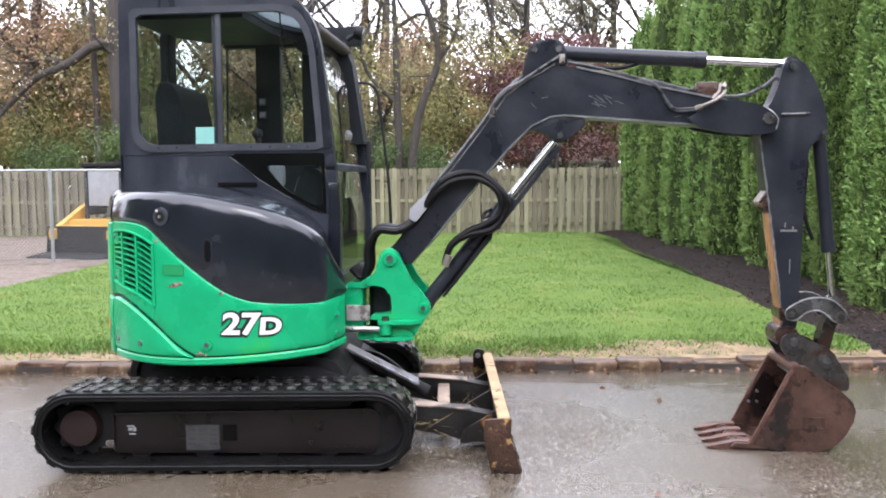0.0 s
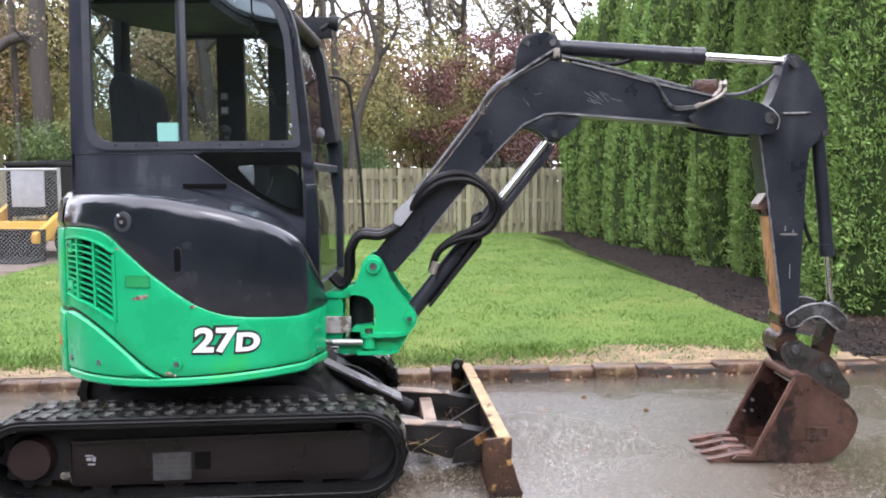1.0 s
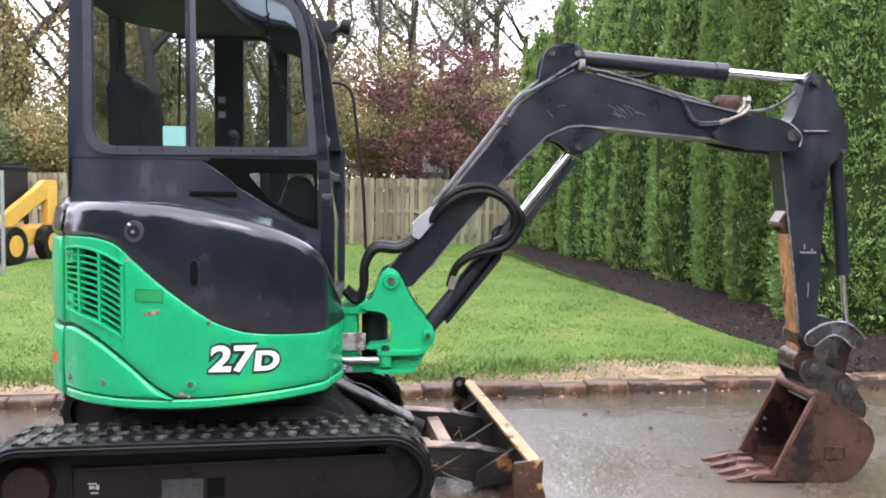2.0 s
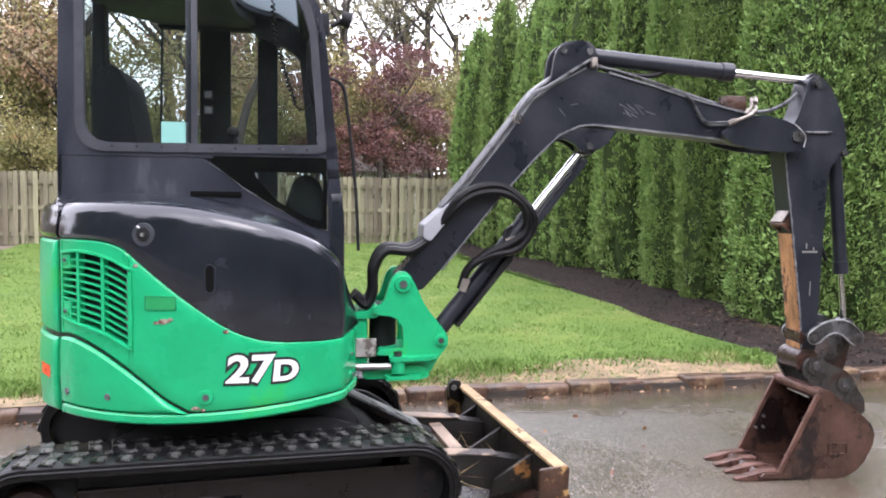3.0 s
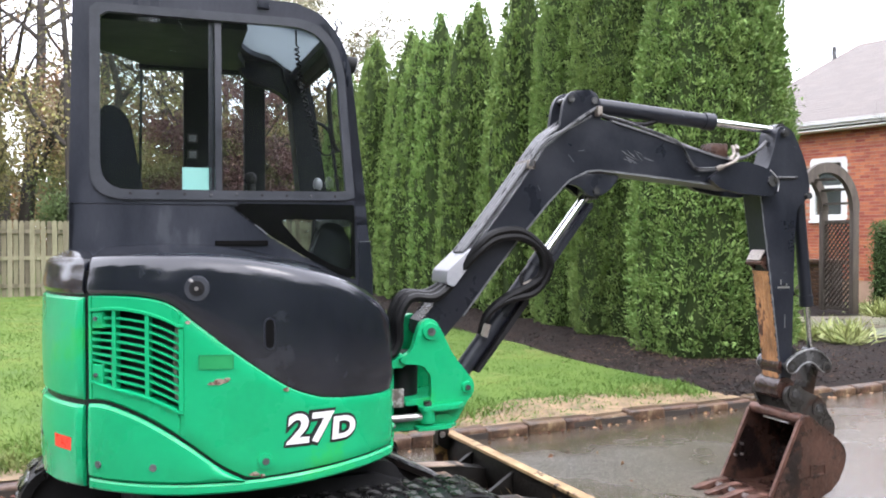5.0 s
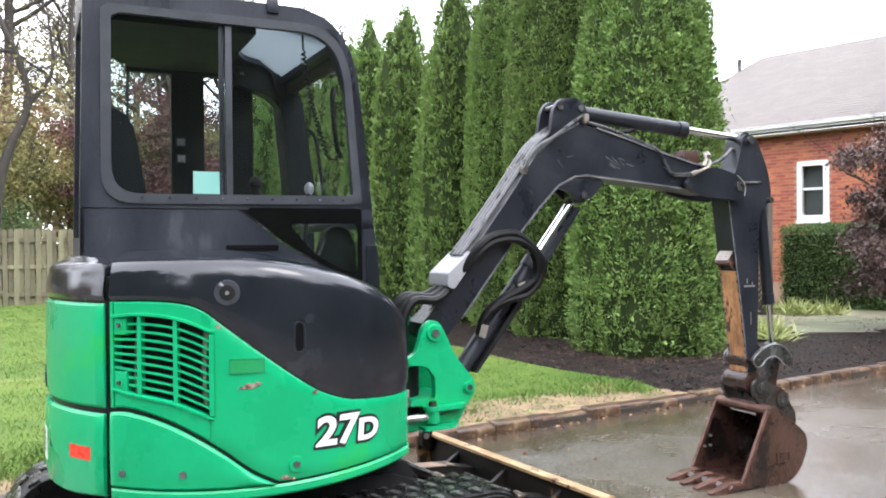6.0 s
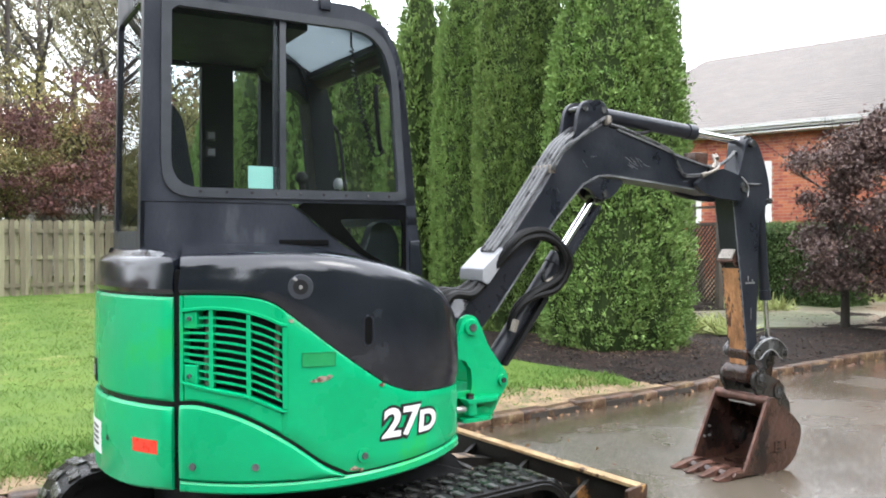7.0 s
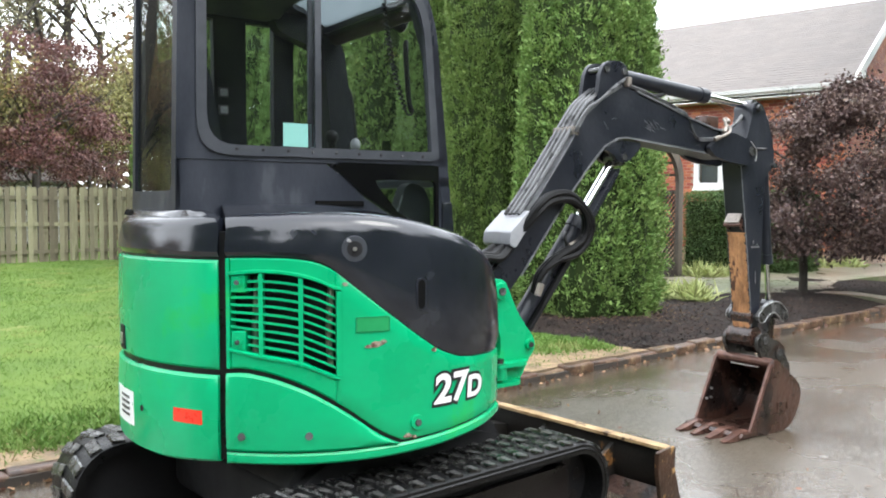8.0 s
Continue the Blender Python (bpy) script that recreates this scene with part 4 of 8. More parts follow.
tube(bm, [(0.415 + 0.016 * math.cos(k * math.pi / 6), -0.088, 2.425 + 0.016 * math.sin(k * math.pi / 6)) for k in range(13)], 0.004, 6, round_path=False)
cyl(bm, (0.40, -0.088, 2.37), (0.412, -0.088, 2.412), 0.007, seg=8)
part("lifting_eye", bm, PIPEM, cab, "small steel lifting eye", m=SLEW)
# left side with its three windows, and the pillars between them
bm = bmesh.new()
for x0, x1, z0, z1 in ((-0.42, 0.50, 2.335, 2.46), (-0.42, 0.10, 0.88, 1.715), (0.10, 0.55, 0.88, 1.05), (0.50, 0.55, 1.0, 1.72), (-0.205, -0.040, 1.7, 2.35), (0.105, 0.215, 1.0, 2.35)):
    box(bm, x0, x1, YL - 0.05, YL, z0, z1, 0.006)
prism(bm, [(0.385, 1.70), (0.53, 1.70), (0.46, 2.20), (0.40, 2.36), (0.29, 2.36), (0.335, 2.22)], YL - 0.15, YL)
part("left_side", bm, INSIDE, cab, "black far side with door pillars", m=SLEW)
bm = bmesh.new()
box(bm, -0.41, 0.45, YL - 0.03, YL - 0.026, 1.71, 2.34)
box(bm, 0.21, 0.51, YL - 0.03, YL - 0.026, 1.04, 1.71)
g = part("door_glass", bm, GLASS, cab, "tinted far side glass", m=SLEW)
g.visible_shadow = False
for z in (1.985, 1.90):
    bm = bmesh.new()
    box(bm, -0.185, -0.135, YL - 0.062, YL - 0.05, z - 0.024, z + 0.024, 0.004)
    s = part("switch", bm, GREYD, cab, "pale rocker switch on the pillar", m=SLEW)
    bm = bmesh.new()
    box(bm, -0.178, -0.142, YL - 0.068, YL - 0.060, z - 0.017, z + 0.017, 0.003)
    part("rocker", bm, PALEP, s, m=SLEW)
# back: rear window, and a slanting far corner window
rear = lambda u, v, w: (-0.688 + (v - 1.4) * 0.02 + w, u, v)
chamfer = lambda u, v, w: (-0.688 + (v - 1.4) * 0.02 + 0.26 * u + w * 0.8, YC + 0.40 * u - w * 0.5, v)
for place, u0, u1, rim, end in ((rear, YR + 0.004, YC, 0.055, 0.035), (chamfer, 0.0, 0.99, 0.060, 0.012)):
    bm = bmesh.new()
    ring_plate(bm, [(u0, 1.40), (u1, 1.40), (u1, 2.46), (u0, 2.46)], rounded([(u0 + rim, 1.49), (u1 - end, 1.49), (u1 - end, 2.39), (u0 + rim, 2.39)], 0.01), ((u0 + u1) / 2, 1.93), place, 0.014, 96)
    part("back_frame", bm, CABGREY, cab, "dark grey rear cab frame", m=SLEW)
    bm = bmesh.new()
    plate(bm, [(u0 + rim * 0.8, 1.48), (u1, 1.48), (u1, 2.40), (u0 + rim * 0.8, 2.40)], lambda u, v, w: place(u, v, w + 0.012), 0.003)
    g = part("rear_glass", bm, TGLASS, cab, "tinted rear window", m=SLEW)
    g.visible_shadow = False
bm = bmesh.new()
box(bm, -0.655, -0.600, YC - 0.10, YC + 0.02, 1.42, 2.37, 0.01)
part("pillar_cover", bm, INSIDE, cab, "black moulded cover of the rear pillar", m=SLEW)
# front: windscreen frame, slanting, with its middle bar and lower glass
front = lambda u, v, w: (0.552 - max(v - 1.30, 0) * 0.105 - max(v - 2.12, 0) * 0.30 - w, u, v)
bm = bmesh.new()
for z0, z1, y0, y1 in ((0.88, 2.40, YR, YR + 0.055), (0.88, 2.40, YL - 0.055, YL), (2.312, 2.335, YR, YL), (1.52, 1.56, YR, YL), (0.86, 0.94, YR, YL)):
    k = 10
    for i in range(k):
        a, b = z0 + (z1 - z0) * i / k, z0 + (z1 - z0) * (i + 1) / k
        vs = [bm.verts.new(front(y, z, w)) for w in (0, 0.05) for y, z in ((y0, a), (y1, a), (y1, b), (y0, b))]
        for f in ((0, 1, 2, 3), (7, 6, 5, 4), (0, 4, 5, 1), (2, 6, 7, 3), (1, 5, 6, 2), (3, 7, 4, 0)):
            bm.faces.new([vs[q] for q in f])
bmesh.ops.remove_doubles(bm, verts=bm.verts, dist=0.0005)
part("windscreen_frame", bm, CABGREY, cab, "dark grey windscreen frame", m=SLEW)
for z0, z1 in ((0.94, 1.52), (1.56, 2.34)):
    bm = bmesh.new()
    k = 8
    rowsv = [[bm.verts.new(front(y, z0 + (z1 - z0) * i / k, 0.02)) for y in (YR + 0.05, YL - 0.05)] for i in range(k + 1)]
    for a, b in zip(rowsv, rowsv[1:]):
        bm.faces.new((a[0], a[1], b[1], b[0]))
    g = part("windscreen", bm, GLASS, cab, "front windscreen", m=SLEW)
    g.visible_shadow = False
# work light and mirror stay
bm = bmesh.new()
cyl(bm, (0.55, 0.34, 2.345), (0.60, 0.34, 2.33), 0.036, 0.043, 20)
cyl(bm, (0.50, 0.34, 2.30), (0.57, 0.34, 2.34), 0.014, 0.014, 8)
wl_ob = part("work_light", bm, DARK, cab, "round black work light", m=SLEW)
bm = bmesh.new()
cyl(bm, (0.601, 0.34, 2.330), (0.605, 0.34, 2.329), 0.038, 0.038, 20)
part("lens", bm, STEEL, wl_ob, m=SLEW)
bm = bmesh.new()
tube(bm, [(0.46, 0.80, 2.10), (0.53, 0.84, 2.10), (0.585, 0.86, 2.05), (0.610, 0.86, 1.90), (0.655, 0.86, 1.5), (0.675, 0.86, 1.12)], 0.010, 8)
part("grab_rail", bm, DARK, cab, "thin black mirror stay", m=SLEW)
# inside: seat, console, levers, curled cable
bm = bmesh.new()
prism(bm, rounded([(-0.60, 1.18), (-0.47, 1.18), (-0.40, 1.62), (-0.46, 1.98), (-0.53, 2.06), (-0.60, 2.02), (-0.585, 1.6)], 0.05), 0.12, 0.58, 0.03)
seat = part("backrest", bm, SEATM, cab, "dark seat backrest", m=SLEW)
bm = bmesh.new()
box(bm, -0.52, -0.02, 0.10, 0.60, 1.10, 1.24, 0.04)
part("seat", bm, SEATM, cab, "dark operator seat", m=SLEW)
bm = bmesh.new()
box(bm, -0.60, 0.52, YR + 0.06, YL - 0.06, 0.90, 0.96, 0.005)
part("floor_plate", bm, DARK, cab, m=SLEW)
bm = bmesh.new()
box(bm, -0.35, 0.05, YR + 0.07, YR + 0.2, 1.2, 1.55, 0.03)
part("console", bm, DARK, cab, "right-hand control console", m=SLEW)
bm = bmesh.new()
tube(bm, [(0.02, 0.02, 1.5), (0.05, 0.03, 1.62), (0.04, 0.03, 1.72)], 0.018, 8)
bmesh.ops.create_uvsphere(bm, u_segments=10, v_segments=8, radius=0.03, matrix=Matrix.Translation((0.04, 0.03, 1.73)))
part("joystick", bm, DARK, cab, "black control joystick", m=SLEW)
bm = bmesh.new()
box(bm, 0.045, 0.14, 0.19, 0.26, 1.43, 1.56, 0.03)
part("control_pod", bm, PALEP, cab, "pale grey control pod", m=SLEW)
bm = bmesh.new()
prism(bm, rounded([(0.245, 1.30), (0.325, 1.515), (0.36, 1.537), (0.425, 1.525), (0.462, 1.45), (0.468, 1.20), (0.245, 1.20)], 0.02), YR + 0.055, YR + 0.115, 0.008)
boot = part("lever_box", bm, INSIDE, cab, "black rounded box behind the quarter window", m=SLEW)
bm = bmesh.new()
tube(bm, [(0.262, YR + 0.052, 1.34), (0.298, YR + 0.052, 1.435), (0.318, YR + 0.052, 1.488)], 0.005, 8)
part("edge_strip", bm, PIPEM, boot, "thin grey edge strip", m=SLEW)
bm = bmesh.new()
tube(bm, [(0.40, 0.50, 0.95), (0.42, 0.54, 1.4), (0.450, 0.56, 1.72)], 0.012, 8)
lever = part("travel_lever", bm, DARK, cab, "black travel lever", m=SLEW)
bm = bmesh.new()
bmesh.ops.create_uvsphere(bm, u_segments=12, v_segments=8, radius=0.026, matrix=Matrix.Translation((0.454, 0.565, 1.745)) @ Matrix.Diagonal((1, 1, 1.35, 1)))
part("lever_knob", bm, PALEP, lever, "pale worn lever knob", m=SLEW)
bm = bmesh.new()
coil = [(0.222, -0.10, 2.39), (0.224, -0.10, 2.31)]
for k in range(110):
    z = 2.30 - 0.0041 * k
    coil.append((0.226 + 0.105 * ((2.30 - z) / 0.45) ** 1.6 + 0.010 * math.cos(k * 1.25), -0.10 + 0.010 * math.sin(k * 1.25), z))
coil += [(0.345, -0.09, 1.835), (0.375, -0.08, 1.835), (0.40, -0.06, 1.865)]
tube(bm, coil, 0.0048, 4, round_path=False)
part("curled_cable", bm, HOSE, cab, "black curled cable", m=SLEW)
bm = bmesh.new()
tube(bm, [(0.40, 0.0, 2.17), (0.385, -0.02, 2.12), (0.40, -0.02, 1.92), (0.43, 0.0, 1.86)], 0.012, 8)
part("grab_handle", bm, DARK, cab, "black inside grab handle", m=SLEW)
bm = bmesh.new()
prism(bm, rounded([(0.40, 2.12), (0.47, 2.08), (0.42, 2.26), (0.33, 2.38), (0.05, 2.40), (0.10, 2.30), (0.28, 2.24)], 0.03), 0.70, 0.78)
part("pillar_cover", bm, INSIDE, cab, "black moulded cover of the far pillar", m=SLEW)
bm = bmesh.new()
plate(bm, sky_line, lambda u, v, w: (u, v, 2.425 - 0.10 * (max(u - 0.2, 0) / 0.16) ** 2 + w), 0.004)
g = part("roof_glass", bm, CLOUDY, cab, "cloudy roof pane with reflected sky in its tint", m=SLEW)
g.visible_shadow = False
bm = bmesh.new()
cyl(bm, (0.405, YR + 0.06, 2.295), (0.405, 0.74, 2.295), 0.036, seg=16)
part("rolled_blind", bm, BLIND, cab, "brown blind rolled up over the windscreen", m=SLEW)

# ---- swing post, boom, arm and bucket, all in the plane of the machine ----
bracket = rounded([(0.770, 1.06, 0.03), (0.800, 1.095, 0.03), (0.850, 1.09, 0.03), (0.885, 1.03, 0.04), (0.930, 0.93, 0.05), (1.040, 0.795, 0.03), (1.045, 0.745, 0.03), (1.000, 0.69, 0.02), (0.955, 0.61, 0.02), (0.86, 0.59, 0.02), (0.80, 0.615, 0.03), (0.805, 0.68, 0.03), (0.832, 0.74, 0.04), (0.825, 0.85, 0.04), (0.775, 0.885, 0.03), (0.69, 0.890, 0.02), (0.675, 0.915, 0.02), (0.735, 0.945, 0.03)], 0.03)
post = new("swing_post")
post.parent = machine
post["label"] = "green swing post carrying the boom foot"
for y0, y1 in ((-0.155, -0.115), (0.115, 0.155)):
    bm = bmesh.new()
    prism(bm, bracket, y0, y1, 0.006)
    part("cheek_plate", bm, GREEN, post, m=SLEW)
bm = bmesh.new()
prism(bm, rounded([(0.64, 0.59), (0.90, 0.59), (0.96, 0.625), (0.90, 0.655), (0.70, 0.635), (0.64, 0.63)], 0.015), -0.165, 0.165, 0.006)
part("lower_web", bm, GREEN, post, m=SLEW)
bm = bmesh.new()
prism(bm, rounded([(0.70, 0.70), (0.95, 0.69), (0.99, 0.715), (0.90, 0.735), (0.72, 0.725)], 0.01), -0.150, 0.150, 0.005)
part("middle_web", bm, GREEN, post, m=SLEW)
bm = bmesh.new()
prism(bm, rounded([(0.58, 0.87), (0.70, 0.87), (0.74, 0.91), (0.70, 0.935), (0.66, 0.905), (0.58, 0.90)], 0.01), -0.13, 0.13, 0.006)
part("upper_web", bm, GREEN, post, m=SLEW)
bm = bmesh.new()
cyl(bm, (0.745, 0, 0.56), (0.745, 0, 0.93), 0.065, seg=24)
part("swing_pin", bm, DARK, post, "dark greasy swing pin", m=SLEW)
bm = bmesh.new()
box(bm, 0.50, 0.665, -0.12, 0.12, 0.64, 0.875, 0.02)
part("mounting_block", bm, GREEN, post, "green mounting block", m=SLEW)
bm = bmesh.new()
box(bm, 0.575, 0.704, -0.136, -0.116, 0.69, 0.775, 0.004)
part("placard", bm, PLACARD, post, "pale worn plate", m=SLEW)
bm = bmesh.new()
cyl(bm, (0.50, -0.185, 0.652), (0.775, -0.185, 0.652), 0.017, seg=14)
part("swing_rod", bm, STEEL, post, "chrome swing cylinder rod", m=SLEW)
bm = bmesh.new()
cyl(bm, (0.80, -0.185, 0.625), (0.80, -0.185, 0.690), 0.034, seg=16)
part("rod_eye", bm, GREEN, post, m=SLEW)
bm = bmesh.new()
cyl(bm, (0.80, -0.185, 0.690), (0.80, -0.185, 0.722), 0.020, seg=8)
part("eye_bolt", bm, DULL, post, "greasy bolt head", m=SLEW)
for z, x0, x1 in ((0.700, 0.76, 1.00), (0.612, 0.74, 0.96)):
    bm = bmesh.new()
    plate(bm, rounded([(x0, -0.225), (x1 - 0.06, -0.215), (x1, -0.15), (x0, -0.15)], 0.02), lambda u, v, w: (u, v, z - w), 0.018)
    part("rod_flange", bm, GREEN, post, "green flange holding the swing rod", m=SLEW)
for x, z, r in ((0.825, 1.035, 0.030), (1.005, 0.768, 0.020)):
    bm = bmesh.new()
    cyl(bm, (x, -0.178, z), (x, 0.178, z), r * 0.62, seg=20)
    p = part("pivot_pin", bm, DULL, post, "greasy pivot pin", m=SLEW)
    bm = bmesh.new()
    cyl(bm, (x, -0.170, z), (x, -0.150, z), r * 1.25, r * 1.45, seg=20)
    part("pin_collar", bm, GREEN, p, m=SLEW)

boom_line = [(0.800, 1.075), (0.855, 1.125), (0.972, 1.289), (1.160, 1.519), (1.313, 1.716), (1.451, 1.905), (1.571, 1.995), (1.715, 2.072), (1.825, 2.054), (2.063, 1.997), (2.255, 1.945), (2.504, 1.890), (2.640, 1.872),
             (2.69, 1.81), (2.66, 1.72), (2.477, 1.748), (2.065, 1.783), (1.760, 1.808), (1.690, 1.800), (1.587, 1.752), (1.466, 1.633), (1.313, 1.463), (1.159, 1.273), (1.008, 1.087), (0.93, 1.00), (0.84, 0.985), (0.795, 1.02)]
boom = new("boom")
boom.parent = machine
boom["label"] = "bent black steel boom with scratches"
bm = bmesh.new()
prism(bm, boom_line, -0.076, 0.076, 0.004)
part("boom_box", bm, BOOM, boom, smooth=25, m=SLEW)
# flange edges, a little proud of the box
low = [(1.02, 1.095), (1.159, 1.270), (1.313, 1.460), (1.466, 1.630), (1.587, 1.748), (1.690, 1.796), (1.760, 1.804), (2.065, 1.779), (2.477, 1.744), (2.62, 1.725)]
top = [(0.99, 1.305), (1.160, 1.523), (1.313, 1.720), (1.451, 1.909), (1.571, 1.999), (1.715, 2.076)]
top2 = [(1.83, 2.057), (2.063, 2.001), (2.255, 1.949), (2.504, 1.894), (2.60, 1.88)]
# wet highlights along these edges are put into the pale worn colour
for line in (low, top, top2):
    up = 0.005
    bm = bmesh.new()
    prism(bm, [(a, b - up) for a, b in line] + [(a, b + up) for a, b in line[::-1]], -0.084, 0.084)
    part("boom_flange", bm, EDGEM, boom, "worn flange edge with its wet highlight in the colour", smooth=0, m=SLEW)
for y0, y1 in ((-0.122, -0.090), (0.090, 0.122)):
    bm = bmesh.new()
    prism(bm, rounded([(2.40, 1.775, 0.02), (2.52, 1.85, 0.03), (2.63, 1.875, 0.03), (2.79, 1.838, 0.05), (2.868, 1.765, 0.05), (2.855, 1.705, 0.04), (2.78, 1.686, 0.03), (2.60, 1.70, 0.02), (2.47, 1.725, 0.02)], 0.03), y0, y1, 0.005)
    part("end_cheek", bm, BOOM, boom, "boom end cheek plate", m=SLEW)
for y0, y1 in ((-0.072, -0.046), (0.046, 0.072)):
    bm = bmesh.new()
    prism(bm, rounded([(1.535, 1.97, 0.01), (1.560, 2.14, 0.04), (1.60, 2.20, 0.04), (1.735, 2.212, 0.05), (1.775, 2.15, 0.04), (1.775, 2.04, 0.02)], 0.03), y0, y1, 0.004)
    part("cylinder_ear", bm, BOOM, boom, "boom top ear", m=SLEW)
    bm = bmesh.new()
    prism(bm, rounded([(1.55, 1.715, 0.03), (1.60, 1.735, 0.05), (1.66, 1.715, 0.03), (1.70, 1.675, 0.04), (1.76, 1.67, 0.04), (1.82, 1.70, 0.05), (1.90, 1.785, 0.05), (1.60, 1.79, 0.05)], 0.03), y0, y1, 0.004)
    part("ram_ear", bm, BOOM, boom, "boom ram ear", m=SLEW)
for x, z in ((1.600, 2.155), (1.735, 2.155), (1.745, 1.700)):
    bm = bmesh.new()
    cyl(bm, (x, -0.082, z), (x, 0.082, z), 0.018, seg=16)
    part("ear_pin", bm, DULL, boom, "steel pin", m=SLEW)
# scratches in the boom paint
rs = random.Random(14)
for x, z, a, w in [(1.985 + rs.uniform(-0.07, 0.07), 1.875 + rs.uniform(-0.03, 0.03), rs.uniform(-55, -15), rs.uniform(0.03, 0.09)) for _ in range(9)] + [(1.60, 1.86, -50, 0.05), (1.66, 1.90, 10, 0.04), (1.42, 1.71, -60, 0.03), (2.30, 1.86, -30, 0.03), (2.36, 1.79, 5, 0.04), (1.22, 1.46, 50, 0.03)]:
    bm = bmesh.new()
    box(bm, -w / 2, w / 2, -0.0772, -0.074, -0.0011, 0.0011)
    bmesh.ops.transform(bm, matrix=Matrix.Translation((x, 0, z)) @ Matrix.Rotation(radians(-a), 4, "Y"), verts=bm.verts)
    part("scratch", bm, EDGEM, boom, "pale scratch in the paint", smooth=0, m=SLEW)
# valve block and bent pipe on the boom side
bm = bmesh.new()
box(bm, 2.46, 2.57, -0.06, 0.03, 1.885, 1.97, 0.006)
part("valve_block", bm, RUST, boom, "rusty brown valve block", m=SLEW)
for pts in ([(2.44, -0.13, 1.825), (2.49, -0.15, 1.845), (2.54, -0.155, 1.868), (2.58, -0.13, 1.90), (2.60, -0.08, 1.925)], [(2.53, -0.13, 1.87), (2.56, -0.12, 1.91), (2.575, -0.09, 1.955)], [(2.58, -0.12, 1.93), (2.60, -0.09, 1.96)]):
    bm = bmesh.new()
    tube(bm, pts, 0.009, 8)
    cyl(bm, pts[0], Vector(pts[0]) * 0.4 + Vector(pts[1]) * 0.6, 0.014, seg=6)
    part("pipe_fitting", bm, LUGM, boom, "dull steel pipe fitting", m=SLEW)
for dz in (0.0, 0.024):
    bm = bmesh.new()
    tube(bm, [(1.78, -0.05 - dz, 2.085), (1.88, -0.075, 2.068), (2.06, -0.080, 2.014 + dz * 0.3), (2.22, -0.083, 1.966 + dz * 0.3), (2.245, -0.088, 1.950 + dz * 0.3), (2.265, -0.092, 1.925), (2.315, -0.092, 1.838 + dz * 0.5), (2.335, -0.092, 1.822 + dz * 0.5), (2.36, -0.092, 1.816 + dz * 0.5), (2.48, -0.105, 1.822 + dz * 0.5)], 0.0055, 6, round_path=False)
    part("steel_pipe", bm, PIPEM, boom, "thin grey steel pipe", m=SLEW)
bm = bmesh.new()
tube(bm, [(2.06, 0.02, 2.02), (2.25, 0.02, 1.985), (2.42, 0.02, 1.94), (2.60, 0.0, 1.90), (2.72, 0.0, 1.905), (2.82, 0.0, 1.95), (2.88, 0.0, 2.0)], 0.011, 6)
part("return_hose", bm, PIPEM, boom, "grey hose along the boom", m=SLEW)
for k in range(4):
    y = -0.055 + 0.034 * k
    bm = bmesh.new()
    tube(bm, [(1.02, y, 1.395), (1.135, y, 1.530), (1.315, y, 1.762), (1.45, y, 1.942), (1.53, y, 2.01), (1.60, y * 0.8, 2.06)], 0.0105, 6)
    part("boom_pipe", bm, PIPEM, boom, "grey steel boom pipe", m=SLEW)
bm = bmesh.new()
box(bm, 1.36, 1.40, -0.085, 0.075, 1.80, 1.845, 0.006)
part("pipe_clamp", bm, LUGM, boom, "dull tan pipe clamp", m=SLEW)
bm = bmesh.new()
tube(bm, [(2.800, -0.1225, 1.830), (2.838, -0.1225, 1.800), (2.862, -0.1225, 1.765), (2.853, -0.1225, 1.715)], 0.0030, 5)
part("worn_rim", bm, STEEL, boom, "bright worn rim of the boom end", m=SLEW)
for y in (-0.02, 0.03):
    bm = bmesh.new()
    tube(bm, [(1.375 + y * 0.3, -0.085, 1.815), (1.385, -0.098, 1.865), (1.45 + y * 0.3, -0.100, 1.938), (1.54, -0.094, 1.990), (1.65, -0.088 + y * 0.3, 2.062), (1.735, -0.082, 2.115)], 0.008, 6)
    part("looped_pipe", bm, PIPEM, boom, "looped steel pipe", m=SLEW)
bm = bmesh.new()
box(bm, 1.735, 1.765, -0.105, -0.07, 2.075, 2.125, 0.006)
part("pipe_fitting", bm, LUGM, boom, "dull pipe fitting", m=SLEW)
# cover over the pipes at the boom foot
bm = bmesh.new()
axis = Matrix.Translation((1.030, 0, 1.318)) @ Matrix.Rotation(radians(-51), 4, "Y")
prism(bm, rounded([(-0.11, 0.0), (0.09, 0.0), (0.09, 0.045), (-0.07, 0.072), (-0.12, 0.04)], 0.008), -0.105, 0.105, 0.006)
bmesh.ops.transform(bm, matrix=axis, verts=bm.verts)
part("pipe_cover", bm, PALEP, boom, "chalky grey sheet cover", m=SLEW)

# cylinders
def ram(parent, p, q, reach, r, rod, label):
    """A barrel from p to reach of the way, and its rod on to q."""
    p, q = Vector(p), Vector(q)
    m = p + (q - p) * reach
    d = (q - p).normalized()
    bm = bmesh.new()
    cyl(bm, p, m, r, seg=24)
    cyl(bm, m - d * 0.06, m + d * 0.004, r * 1.12, seg=24)
    barrel = part("cylinder_barrel", bm, BOOM, parent, label, m=SLEW)
    bm = bmesh.new()
    cyl(bm, m - d * 0.02, q - d * 0.02, rod, seg=18)
    part("cylinder_rod", bm, CHROME, barrel, "chrome rod", m=SLEW)
    bm = bmesh.new()
    cyl(bm, q + Vector((0, -0.04, 0)), q + Vector((0, 0.04, 0)), rod * 1.9, seg=16)
    part("rod_eye", bm, DULL, barrel, m=SLEW)
    return barrel


